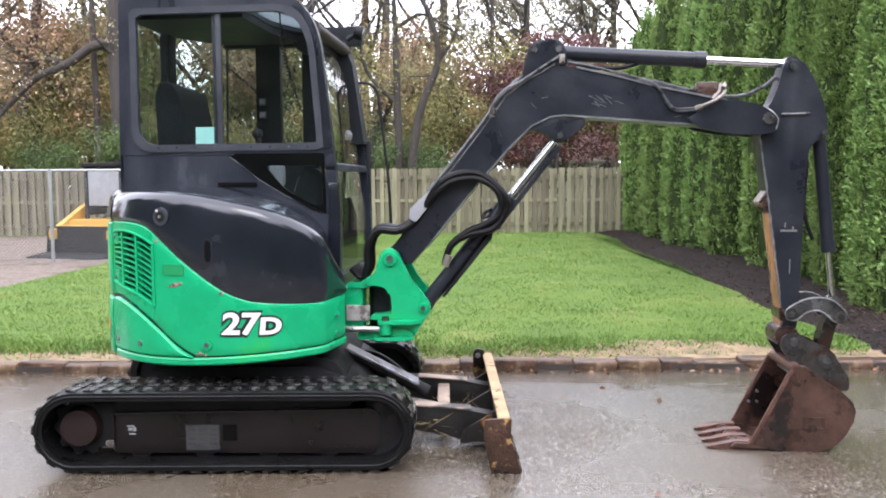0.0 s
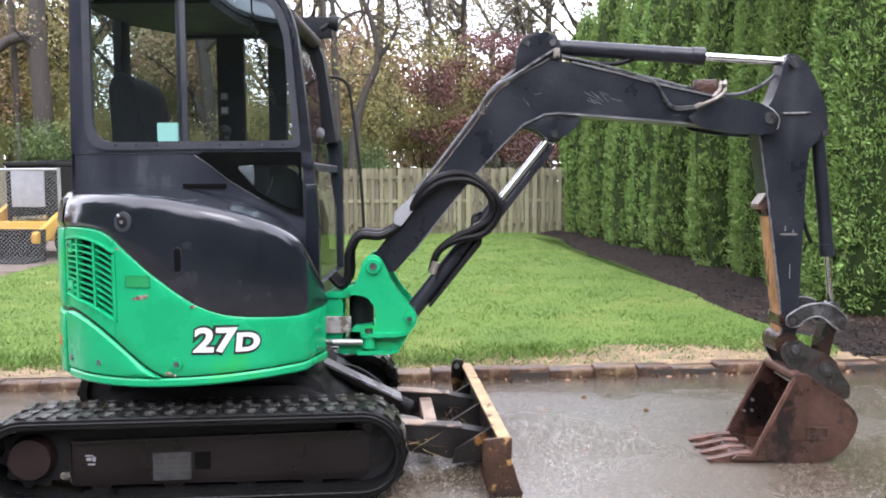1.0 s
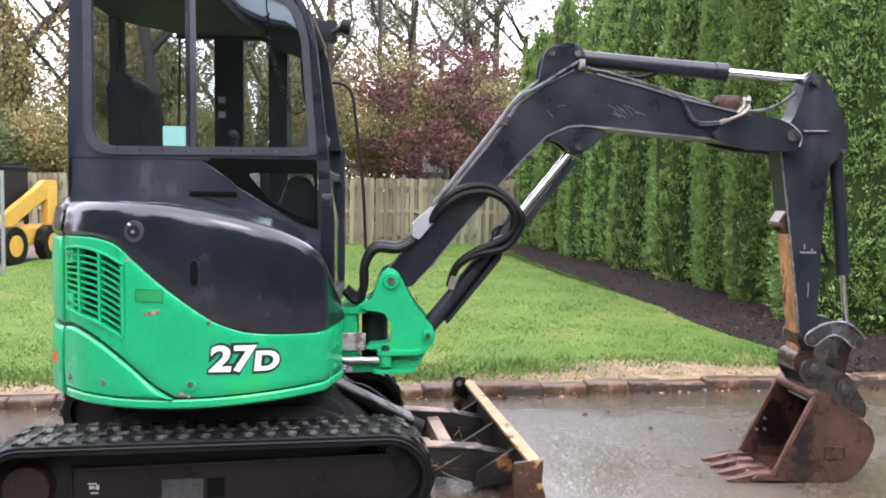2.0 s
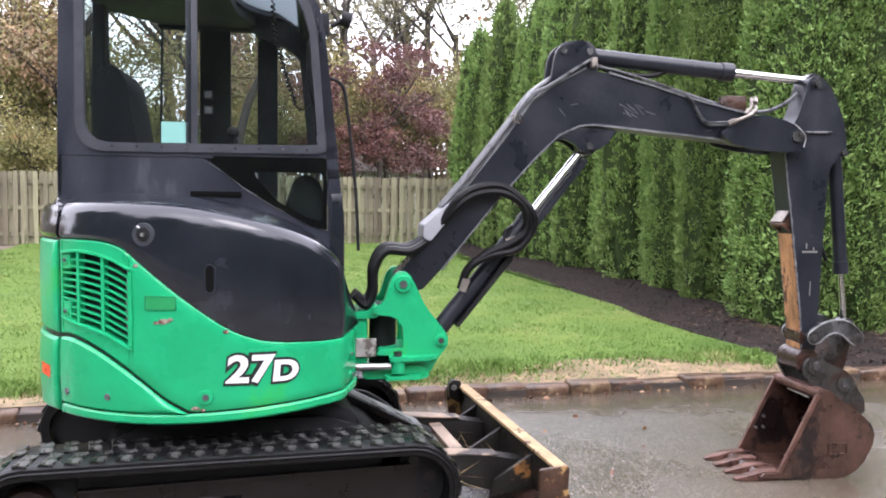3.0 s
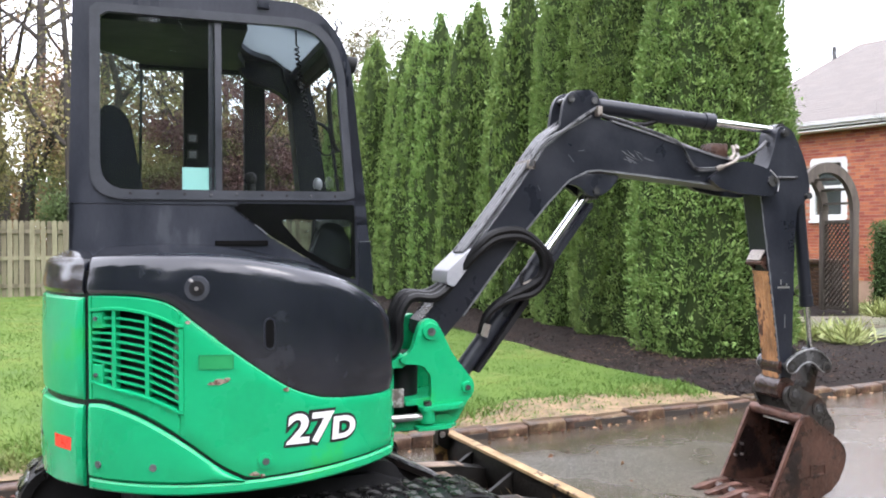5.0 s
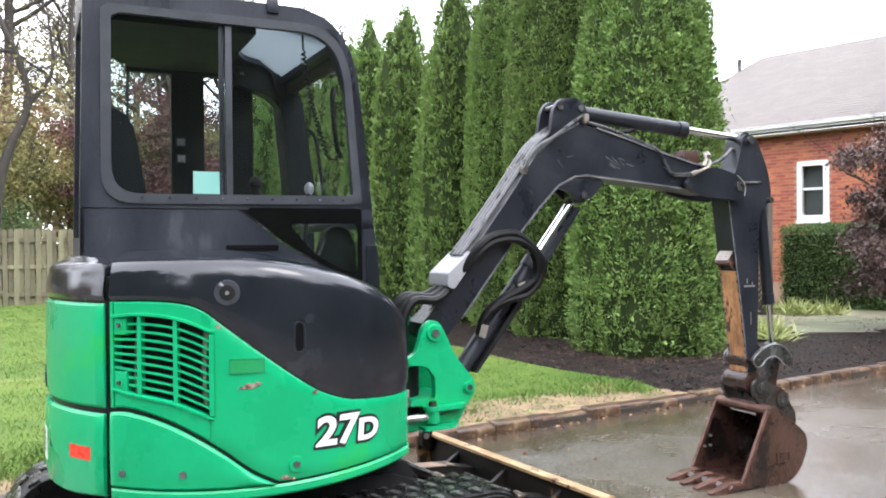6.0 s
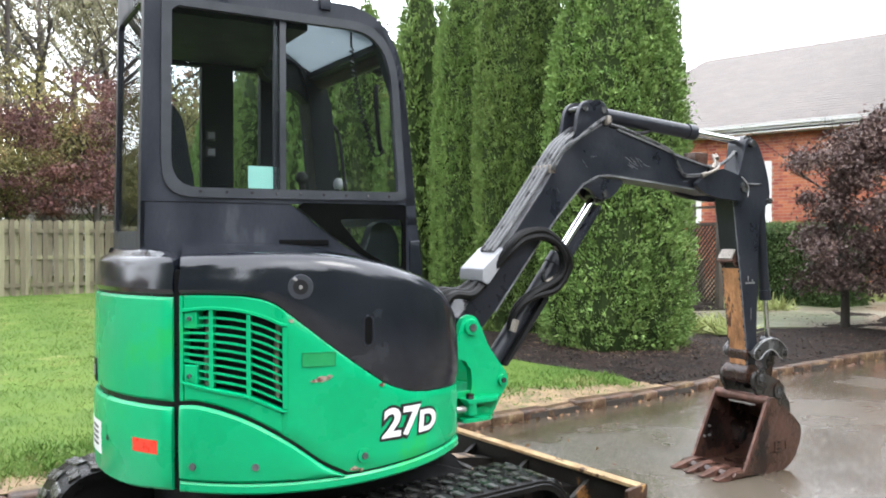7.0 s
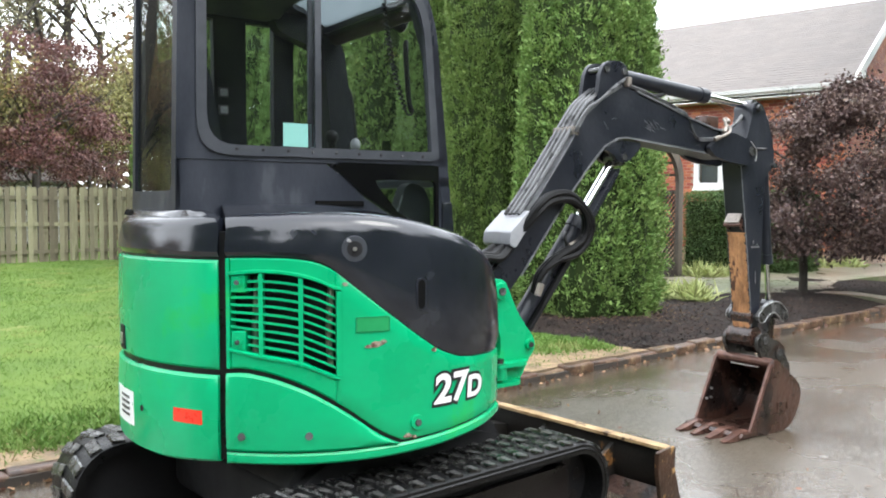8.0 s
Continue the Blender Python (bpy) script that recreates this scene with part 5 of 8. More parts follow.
ram(machine, (1.735, 0, 2.145), (2.95, 0, 2.062), 0.637, 0.041, 0.021, "black arm cylinder barrel")
ram(machine, (1.0, 0, 0.768), (1.745, 0, 1.700), 0.64, 0.043, 0.024, "black boom cylinder barrel")
bm = bmesh.new()
a = Matrix.Translation((1.0, 0, 0.768)) @ Matrix.Rotation(-math.atan2(0.932, 0.745), 4, "Y")
prism(bm, rounded([(0.10, -0.060), (0.52, -0.062), (0.56, -0.04), (0.56, -0.03), (0.10, -0.045)], 0.008), -0.055, 0.055, 0.004)
bmesh.ops.transform(bm, matrix=a, verts=bm.verts)
part("cylinder_guard", bm, DARK, machine, "black guard plate under the boom cylinder", m=SLEW)
bm = bmesh.new()
prism(bm, rounded([(0.60, -0.058), (1.13, -0.050), (1.15, -0.035), (1.13, -0.024), (0.60, -0.030)], 0.006), -0.045, 0.045, 0.003)
bmesh.ops.transform(bm, matrix=a, verts=bm.verts)
part("rod_guard", bm, BOOM, machine, "black guard plate before the boom cylinder rod", m=SLEW)
ram(machine, (3.110, 0, 1.672), (3.205, 0, 0.80), 0.69, 0.034, 0.016, "black bucket cylinder barrel")

arm = new("arm")
arm.parent = machine
arm["label"] = "straight black steel dipper arm"
AW = 0.066
arm_line = rounded([(2.775, 1.78, 0.02), (2.845, 1.86, 0.03), (2.885, 1.975, 0.03), (2.90, 2.065, 0.03), (2.945, 2.088, 0.03), (3.005, 2.062, 0.03), (3.07, 1.955, 0.06), (3.115, 1.842, 0.06), (3.135, 1.72, 0.03), (3.10, 1.665, 0.02), (3.045, 1.640, 0.03), (3.028, 1.50, 0.05), (3.006, 0.70, 0.02), (2.985, 0.59, 0.03), (2.925, 0.585, 0.03), (2.920, 0.74, 0.02), (2.893, 0.95, 0.05), (2.850, 1.25, 0.05), (2.785, 1.68, 0.03)], 0.03, 4)
bm = bmesh.new()
prism(bm, arm_line, -AW, AW, 0.004)
part("arm_box", bm, BOOM, arm, smooth=25, m=SLEW)


def arm_front(z):
    """The front line of the arm at the height z."""
    line = ((0.64, 2.923), (0.75, 2.918), (0.95, 2.893), (1.25, 2.850), (1.68, 2.785))
    for (z0, x0), (z1, x1) in zip(line, line[1:]):
        if z <= z1:
            return x0 + (x1 - x0) * (z - z0) / (z1 - z0)
    return line[-1][1]


def ragged_skin(z0, z1, y0, y1, rag, proud, seed, n=26):
    """A thin layer on the arm's front whose long edges are torn and uneven."""
    rnd = random.Random(seed)
    bm = bmesh.new()
    rows_of = []
    for k in range(n + 1):
        z = z0 + (z1 - z0) * k / n
        a, b = y0 + rnd.random() ** 2 * rag, y1 - rnd.random() ** 2 * rag
        x = arm_front(z)
        rows_of.append([bm.verts.new(v) for v in ((x - proud, a, z), (x - proud - 0.001, (a + b) / 2, z), (x - proud, b, z), (x + 0.002, b, z), (x + 0.002, a, z))])
    for a, b in zip(rows_of, rows_of[1:]):
        for q in range(5):
            bm.faces.new((a[q], a[(q + 1) % 5], b[(q + 1) % 5], b[q]))
    bm.faces.new(rows_of[0])
    bm.faces.new(rows_of[-1][::-1])
    return bm


part("wear_face", ragged_skin(0.66, 1.275, -AW + 0.002, AW - 0.002, 0.012, 0.004, 5, 70), WORN, arm, "arm face worn to rusty orange metal", m=SLEW)
for y in (-AW - 0.001, AW + 0.001):
    rnd = random.Random(12)
    bm = bmesh.new()
    rows_of = []
    for k in range(40):
        z = 0.66 + 1.06 * k / 39
        x, w = arm_front(z), 0.005 + 0.006 * rnd.random() ** 2
        rows_of.append([bm.verts.new(v) for v in ((x - 0.002, y - 0.001, z), (x + w, y - 0.001, z), (x + w, y + 0.001, z), (x - 0.002, y + 0.001, z))])
    for a, b in zip(rows_of, rows_of[1:]):
        for q in range(4):
            bm.faces.new((a[q], a[(q + 1) % 4], b[(q + 1) % 4], b[q]))
    part("worn_edge", bm, EDGEM, arm, "paint rubbed off along the arm edge", smooth=0, m=SLEW)
bm = bmesh.new()
prism(bm, rounded([(2.911, 0.715), (2.919, 0.700), (2.935, 0.705), (2.930, 0.772), (2.912, 0.772), (2.907, 0.745)], 0.006), -AW - 0.005, AW + 0.005, 0.003)
part("weld_band", bm, RUST, arm, "rusty welded band across the arm face", m=SLEW)
bm = bmesh.new()
prism(bm, [(2.834, 1.402), (2.790, 1.338), (2.795, 1.332), (2.840, 1.394)], -0.052, 0.052, 0.002)
lug = part("thumb_bracket", bm, LUGM, arm, "bent bracket on the arm with a scuffed grey plate", m=SLEW)
for y in (-0.050, 0.046):
    bm = bmesh.new()
    prism(bm, [(2.846, 1.385), (2.800, 1.330), (2.812, 1.300), (2.852, 1.275)], y - 0.004, y + 0.004, 0.002)
    part("gusset", bm, RUST, lug, "rusty brown gusset", m=SLEW)
bm = bmesh.new()
cyl(bm, (2.803, -0.062, 1.322), (2.803, 0.058, 1.322), 0.011, seg=12)
part("lug_pin", bm, TEETH, lug, "worn tan pin", m=SLEW)
bm = bmesh.new()
cyl(bm, (2.895, -0.074, 1.795), (3.035, -0.074, 1.798), 0.0065, seg=8)
part("grease_pipe", bm, PIPEM, arm, "thin steel grease pipe", m=SLEW)
for x0, x1, z0, z1 in ((2.905, 2.990, 1.178, 1.189), (2.965, 2.972, 1.191, 1.205), (2.925, 2.931, 1.20, 1.228), (2.955, 2.959, 0.955, 1.03)):
    bm = bmesh.new()
    box(bm, x0, x1, -AW - 0.0025, -AW + 0.004, z0, z1)
    part("scrape_mark", bm, STEEL, arm, "bright scraped weld mark", smooth=0, m=SLEW)
for x, z, w, r in ((2.945, 2.045, 0.09, 0.022), (2.815, 1.77, 0.13, 0.03), (3.110, 1.695, 0.09, 0.018), (2.970, 0.600, 0.145, 0.026), (2.956, 0.746, 0.128, 0.017), (3.209, 0.730, 0.128, 0.018), (3.138, 0.508, 0.145, 0.026)):
    bm = bmesh.new()
    cyl(bm, (x, -w, z), (x, w, z), r, seg=18)
    part("pin", bm, DULL, arm, "steel pin", m=SLEW)
bm = bmesh.new()
cyl(bm, (2.945, -0.088, 0.62), (2.945, 0.088, 0.62), 0.062, seg=24)
part("arm_nose", bm, RUST, arm, "rusty arm nose bushing", m=SLEW)
EARM = material("greasy_worn_steel", (0.010, 0.0095, 0.009), (0.058, 0.054, 0.050), 6, (0.14, 0.40), 0.25, bump=0.18, fine=50, spots=(0.034, 0.017, 0.011), spot_scale=5, spot_at=0.55, spec=0.55, span=(0.48, 0.88))
LINKE = material("rubbed_bright_steel", (0.13, 0.13, 0.13), (0.42, 0.42, 0.42), 14, (0.25, 0.4), 0.6, bump=0.1)
for y0, y1 in ((-0.118, -0.092), (0.092, 0.118)):
    bm = bmesh.new()
    link_line = rounded([(2.925, 0.765, 0.03), (2.990, 0.812, 0.05), (3.080, 0.838, 0.06), (3.165, 0.826, 0.05), (3.240, 0.757, 0.03), (3.238, 0.708, 0.03), (3.180, 0.700, 0.03), (3.105, 0.772, 0.05), (3.030, 0.757, 0.05), (2.985, 0.708, 0.03), (2.93, 0.715, 0.03)], 0.03)
    prism(bm, link_line, y0, y1, 0.004)
    part("side_link", bm, DULL, arm, "curved grey side link", m=SLEW)
    bm = bmesh.new()
    y = y0 if y0 < 0 else y1
    tube(bm, [(x, y, z) for x, z in link_line + link_line[:1]], 0.0045, 6, round_path=False)
    part("worn_rim", bm, LINKE, arm, "bright rubbed rim of the side link", m=SLEW)
    for x, z in ((2.956, 0.746), (3.209, 0.730)):
        bm = bmesh.new()
        cyl(bm, (x, y - 0.006, z), (x, y + 0.006, z), 0.032, 0.032, 20)
        part("link_boss", bm, EARM, arm, "dark greasy boss of the side link", m=SLEW)
bm = bmesh.new()
prism(bm, rounded([(3.175, 0.755), (3.235, 0.745), (3.205, 0.64), (3.175, 0.485), (3.105, 0.485), (3.135, 0.63)], 0.03), -0.042, 0.042, 0.006)
part("bucket_link", bm, EARM, arm, "dark greasy bucket link", m=SLEW)

bucket = new("bucket")
bucket.parent = machine
bucket["label"] = "rusty brown digging bucket with four teeth"
BW = 0.205
bk = [(2.935, 0.462), (2.955, 0.492), (3.005, 0.488), (3.070, 0.438), (3.205, 0.345), (3.250, 0.300), (3.268, 0.250), (3.258, 0.195), (3.215, 0.110), (3.160, 0.058), (3.10, 0.032), (2.96, 0.026), (2.80, 0.040), (2.742, 0.072)]
for y0, y1 in ((-BW, -BW + 0.016), (BW - 0.016, BW)):
    bm = bmesh.new()
    prism(bm, bk, y0, y1, 0.003)
    part("side_plate", bm, RUST, bucket, m=SLEW)
    bm = bmesh.new()
    prism(bm, [(2.735, 0.072), (2.752, 0.066), (2.955, 0.462), (2.930, 0.464)], y0 - 0.002, y1 + 0.002, 0.003)
    part("side_cutter", bm, TEETH, bucket, "worn bright bucket side edge", m=SLEW)
bm = bmesh.new()
wrap = [(2.985, 0.480)] + bk[3:-1]
wrap_in = [(x + (2.95 - x) * 0.055, z + (0.27 - z) * 0.065) for x, z in wrap]
prism(bm, wrap + wrap_in[::-1], -BW + 0.004, BW - 0.004)
part("wrapper", bm, RUST, bucket, "curved rusty bucket back", smooth=50, m=SLEW)
bm = bmesh.new()
prism(bm, [(2.64, 0.052), (2.80, 0.040), (2.80, 0.064), (2.66, 0.072)], -BW - 0.004, BW + 0.004, 0.003)
part("lip", bm, RUST, bucket, "cutting lip", m=SLEW)
bm = bmesh.new()
cyl(bm, (2.966, -BW + 0.01, 0.466), (2.966, BW - 0.01, 0.466), 0.030, seg=20)
part("top_bar", bm, TEETH, bucket, "worn tube across the bucket mouth", m=SLEW)
# thin bright bar takes the place of a highlight below the tube
bm = bmesh.new()
box(bm, 2.955, 2.972, -0.10, 0.10, 0.424, 0.434, 0.003)
part("weld_strip", bm, STEEL, bucket, "bright strip standing in for a highlight under the tube", m=SLEW)
for y in (-0.118, 0.118):
    bm = bmesh.new()
    prism(bm, rounded([(2.960, 0.48, 0.02), (2.905, 0.565, 0.03), (2.905, 0.62, 0.04), (2.95, 0.645, 0.04), (3.000, 0.635, 0.04), (3.073, 0.595, 0.04), (3.150, 0.570, 0.04), (3.185, 0.522, 0.04), (3.218, 0.462, 0.03), (3.256, 0.416, 0.03), (3.258, 0.34, 0.02), (3.20, 0.34, 0.02), (3.06, 0.44, 0.02)], 0.03), y - 0.012, y + 0.012, 0.004)
    part("bucket_ear", bm, EARM, bucket, "greasy dark bucket ear", m=SLEW)
for x, z, r in ((2.970, 0.600, 0.050), (3.138, 0.508, 0.048)):
    for y0, y1 in ((-0.140, -0.128), (0.128, 0.140)):
        bm = bmesh.new()
        cyl(bm, (x, y0, z), (x, y1, z), r, r * 0.92, 22)
        part("pin_boss", bm, EARM, bucket, "round greasy pin boss", m=SLEW)
for k in range(4):
    y = -0.165 + 0.11 * k
    bm = bmesh.new()
    a = [(2.75, 0.030), (2.75, 0.078), (2.665, 0.076), (2.60, 0.060), (2.522, 0.043), (2.522, 0.036), (2.61, 0.028)]
    prism(bm, a, y - 0.026, y + 0.026, 0.004)
    for v in bm.verts:
        if v.co.x < 2.58:
            v.co.y = y + (v.co.y - y) * 0.7
    part("tooth", bm, TEETH, bucket, "worn reddish bucket tooth", m=SLEW)
for x, z in ((2.845, 0.275), (2.80, 0.215), (2.845, 0.215)):
    bm = bmesh.new()
    cyl(bm, (x + 0.03, BW - 0.03, z - 0.02), (x + 0.03, BW - 0.012, z - 0.02), 0.008, seg=8)
    part("bucket_bolt", bm, STEEL, bucket, m=SLEW)
# welded strip along the side cutter and a rough square frame on the side plate
for y0, y1 in ((-BW - 0.007, -BW + 0.004), (BW - 0.004, BW + 0.007)):
    bm = bmesh.new()
    prism(bm, [(2.758, 0.074), (2.872, 0.042), (3.062, 0.436), (3.000, 0.484), (2.962, 0.488), (2.950, 0.462)], y0, y1, 0.002)
    part("side_strip", bm, RUST, bucket, "rusty wear strip on the side plate", m=SLEW)
bm = bmesh.new()
for x0, x1, z0, z1 in ((3.005, 3.120, 0.205, 0.217), (3.005, 3.120, 0.152, 0.162), (3.005, 3.017, 0.152, 0.217), (3.106, 3.120, 0.152, 0.217)):
    box(bm, x0, x1, -BW - 0.006, -BW + 0.004, z0, z1, 0.003)
part("weld_frame", bm, RUST, bucket, "rough welded square frame", smooth=0, m=SLEW)

# hoses
def hose(pts, r=0.016, label="black hydraulic hose"):
    bm = bmesh.new()
    tube(bm, pts, r, 8)
    return part("hose", bm, HOSE, machine, label, m=SLEW)


for k in range(4):
    y = -0.105 + 0.045 * k
    s = 0.012 * (k % 2)
    hose([(0.60, y, 0.98), (0.655, y, 0.93 + s), (0.69, y, 0.99), (0.695, y, 1.10 + s), (0.75, y, 1.185 + s), (0.86, y, 1.185 + s), (0.95, y * 0.7, 1.235 + s), (1.00, y * 0.6, 1.30)], 0.021)
for k in range(4):
    y = -0.105 - 0.018 * (k % 2)
    o = 0.030 * (k // 2)
    hose([(1.00, -0.08, 1.30), (1.08, y, 1.395 + o), (1.165, y, 1.455 + o), (1.285, y, 1.470 + o), (1.38, y, 1.43 + o * 0.6), (1.425 + o, y, 1.36), (1.42 + o, y + 0.01, 1.28), (1.35 + o, y + 0.02, 1.225 - o), (1.24, y + 0.03, 1.175 - o * 0.5), (1.15, y + 0.04, 1.10), (1.115, -0.06, 1.00)], 0.019)
hose([(1.37, -0.02, 1.30), (1.33, -0.06, 1.27), (1.35, -0.075, 1.20), (1.42, -0.05, 1.20)], 0.010)
hose([(1.78, -0.02, 2.10), (1.90, -0.03, 2.065), (2.05, -0.03, 2.055), (2.16, 0, 2.085)], 0.013)
hose([(0.86, -0.11, 1.02), (0.90, -0.10, 0.90), (0.97, -0.09, 0.79), (1.03, -0.07, 0.79)], 0.011)
hose([(2.99, 0.03, 1.64), (3.02, 0.03, 1.58), (3.06, 0.03, 1.55), (3.05, 0.03, 1.30), (3.10, 0.02, 1.13)], 0.011)

DRIVEM = material("brown_drive_cap", (0.010, 0.0055, 0.005), (0.022, 0.011, 0.0095), 8, (0.4, 0.65), bump=0.3, spec=0.3)

for x, y, z, dx, dz in ((1.395, -0.10, 1.415, 0.05, -0.03), (1.13, -0.075, 1.02, -0.02, -0.06), (1.36, -0.075, 1.235, -0.05, -0.02), (0.975, -0.07, 1.295, 0.03, 0.05)):
    bm = bmesh.new()
    cyl(bm, (x - dx / 2, y - 0.012, z - dz / 2), (x + dx / 2, y - 0.012, z + dz / 2), 0.020, seg=6)
    part("hose_fitting", bm, LUGM, machine, "dull steel hose fitting", m=SLEW)

# ---- undercarriage, square to the driveway ----
Z0, XR, XF, RT = 0.243, -0.792, 0.668, 0.178


def loop_point(s, off):
    """A point along the track, s from 0 to 1, off metres outside the belt's middle."""
    L = XF - XR
    r = RT + off
    arc = math.pi * RT
    total = 2 * L + 2 * arc
    d = (s % 1.0) * total
    if d < L:
        return (XR + d, Z0 + r, 0.0)
    d -= L
    if d < arc:
        a = math.pi / 2 - d / RT
        return (XF + r * math.cos(a), Z0 + r * math.sin(a), math.pi / 2 - a)
    d -= arc
    if d < L:
        return (XF - d, Z0 - r, math.pi)
    d -= L
    a = -math.pi / 2 - d / RT
    return (XR + r * math.cos(a), Z0 + r * math.sin(a), math.pi / 2 - a)


lug_bm = bmesh.new()
prism(lug_bm, [(-0.028, 0), (-0.022, 0.009), (0.022, 0.009), (0.028, 0)], -0.066, 0.066)
bmesh.ops.recalc_face_normals(lug_bm, faces=lug_bm.faces)
lug_me = bpy.data.meshes.new("lug")
lug_bm.to_mesh(lug_me)
lug_bm.free()
lug_me.materials.append(LUGRUB)
for side_y in (-0.625, 0.625):
    near = side_y < 0
    out = -1 if near else 1
    bm = bmesh.new()
    N = 96
    y0, y1 = side_y - 0.15, side_y + 0.15
    rings = []
    for k in range(N):
        s = k / N
        rings.append([bm.verts.new((loop_point(s, o)[0], y, loop_point(s, o)[1])) for o, y in ((-0.026, y0), (0.014, y0), (0.021, y0 + 0.012), (0.021, y1 - 0.012), (0.014, y1), (-0.026, y1))])
    for k in range(N):
        a, b = rings[k], rings[(k + 1) % N]
        for q in range(6):
            bm.faces.new((a[q], b[q], b[(q + 1) % 6], a[(q + 1) % 6]))
    belt = part("track", bm, RUBBER, machine, "worn wet rubber track", smooth=40)
    bm = bmesh.new()
    yo = y0 if near else y1
    rings = []
    for k in range(N):
        rings.append([bm.verts.new((loop_point(k / N, o)[0], yo + dy, loop_point(k / N, o)[1])) for o, dy in ((-0.010, 0.0), (-0.006, out * 0.005), (-0.002, out * 0.005), (0.002, 0.0))])
    for k in range(N):
        a, b = rings[k], rings[(k + 1) % N]
        for q in range(3):
            bm.faces.new((a[q], b[q], b[q + 1], a[q + 1]))
    part("belt_ridge", bm, RUBBER, belt, "scuffed ridge along the belt's side", smooth=40)
    M = 46
    for k in range(M):
        for row, dy in ((0, -0.075), (1, 0.075)):
            x, z, turn = loop_point((k + 0.5 * row) / M, 0.020)
            lg = new("lug", lug_me)
            lg.parent = belt
            lg.matrix_local = Matrix.Translation((x, side_y + dy, z)) @ Matrix.Rotation(turn, 4, "Y") @ Matrix.Rotation(radians(8 if row else -8), 4, "Z")
    bm = bmesh.new()
    prism(bm, rounded([(-0.615, 0.312), (-0.622, 0.112), (0.66, 0.105), (0.70, 0.15), (0.70, 0.30), (0.67, 0.326)], 0.01), side_y - 0.06, side_y + 0.10, 0.006)
    fr = part("track_frame", bm, FRAMEP, machine, "mud-stained steel track frame")
    bm = bmesh.new()
    prism(bm, [(-0.615, 0.318), (0.67, 0.333), (0.67, 0.322), (-0.615, 0.306)], side_y + out * 0.075, side_y - out * 0.06)
    part("frame_ridge", bm, FRAMEP, fr)
    # dark boxes added to close the bright gap above the frame
    bm = bmesh.new()
    box(bm, -0.62, 0.64, side_y - 0.05, side_y + 0.05, 0.30, 0.402, 0.01)
    box(bm, -0.72, -0.60, side_y - 0.035, side_y + 0.035, 0.13, 0.36, 0.01)
    part("upper_guide", bm, DARK, fr, "dark filler added in the shaded gap above the frame")
    # added dark sheet blocks daylight from showing through the loop
    bm = bmesh.new()
    ends = [(XR + 0.145 * math.cos(math.pi / 2 + math.pi * k / 12), Z0 + 0.145 * math.sin(math.pi / 2 + math.pi * k / 12)) for k in range(13)]
    ends += [(XF - 0.02 + 0.145 * math.cos(-math.pi / 2 + math.pi * k / 12), Z0 + 0.145 * math.sin(-math.pi / 2 + math.pi * k / 12)) for k in range(13)]
    prism(bm, ends, side_y - out * 0.10, side_y - out * 0.085)
    part("inner_plate", bm, DARK, fr, "dark plate added to close the view through the muddy track")
    if near:
        yo = side_y - 0.0605
        # solid block; the hole's inner shade is put into its black
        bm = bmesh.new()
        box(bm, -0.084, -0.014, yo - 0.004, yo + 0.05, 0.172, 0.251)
        part("square_hole", bm, PIT, fr, "black block painted as the shade of a square hole", smooth=0)
        bm = bmesh.new()
        box(bm, -0.268, -0.100, yo - 0.002, yo + 0.01, 0.125, 0.252)
        pl = part("frame_placard", bm, GREYD, fr, "faded grey placard with unreadable bars", smooth=0)
        for k in range(4):
            bm = bmesh.new()
            for j in range(3):
                box(bm, -0.258 + 0.052 * j, -0.218 + 0.052 * j, yo - 0.003, yo, 0.152 + k * 0.023, 0.163 + k * 0.023)
            part("placard_bar", bm, DULL, pl, smooth=0)
        bm = bmesh.new()
        for x, z, w, h in ((-0.56, 0.245, 0.035, 0.006), (-0.555, 0.225, 0.02, 0.014), (-0.53, 0.222, 0.014, 0.02), (-0.55, 0.205, 0.03, 0.007)):
            box(bm, x, x + w, yo - 0.002, yo + 0.004, z, z + h)
        part("stencil_mark", bm, PALEP, fr, "small white stencil mark", smooth=0)
        bm = bmesh.new()
        bmesh.ops.create_icosphere(bm, subdivisions=2, radius=0.026, matrix=Matrix.Translation((-0.648, yo + 0.02, 0.152)) @ Matrix.Diagonal((1.0, 0.6, 0.8, 1)))
        for v in bm.verts:
            v.co += Vector(noise.noise_vector(v.co * 40)) * 0.012
        part("dried_mud", bm, PLACARD, fr, "pale lump of dried mud")
        bm = bmesh.new()
        box(bm, -0.626, -0.619, yo - 0.012, yo + 0.03, 0.13, 0.312, 0.002)
        part("frame_lip", bm, DULL, fr, "bare steel lip at the frame's end")
        for x in (0.44, 0.48, 0.52, 0.58, 0.63):
            bm = bmesh.new()
            cyl(bm, (x, yo + 0.01, 0.132), (x, yo - 0.004, 0.132), 0.007, seg=8)
            part("frame_bolt", bm, DARK, fr)
    # drive sprocket, idler, rollers
    bm = bmesh.new()
    c = (XR, Z0)
    teeth = []
    for k in range(40):
        r = 0.150 if k % 4 in (0, 1) else 0.125
        a = k * 2 * math.pi / 40
        teeth.append((c[0] + r * math.cos(a), c[1] + r * math.sin(a)))
    prism(bm, teeth, side_y - 0.03, side_y + 0.03, 0.003)
    spr = part("sprocket", bm, DARK, machine, "dark drive sprocket", smooth=0)
    bm = bmesh.new()
    cyl(bm, (c[0], side_y + out * 0.03, c[1]), (c[0], side_y + out * 0.085, c[1]), 0.105, 0.09, 28)
    part("final_drive", bm, DRIVEM, spr, "rusty final drive cap")
    bm = bmesh.new()
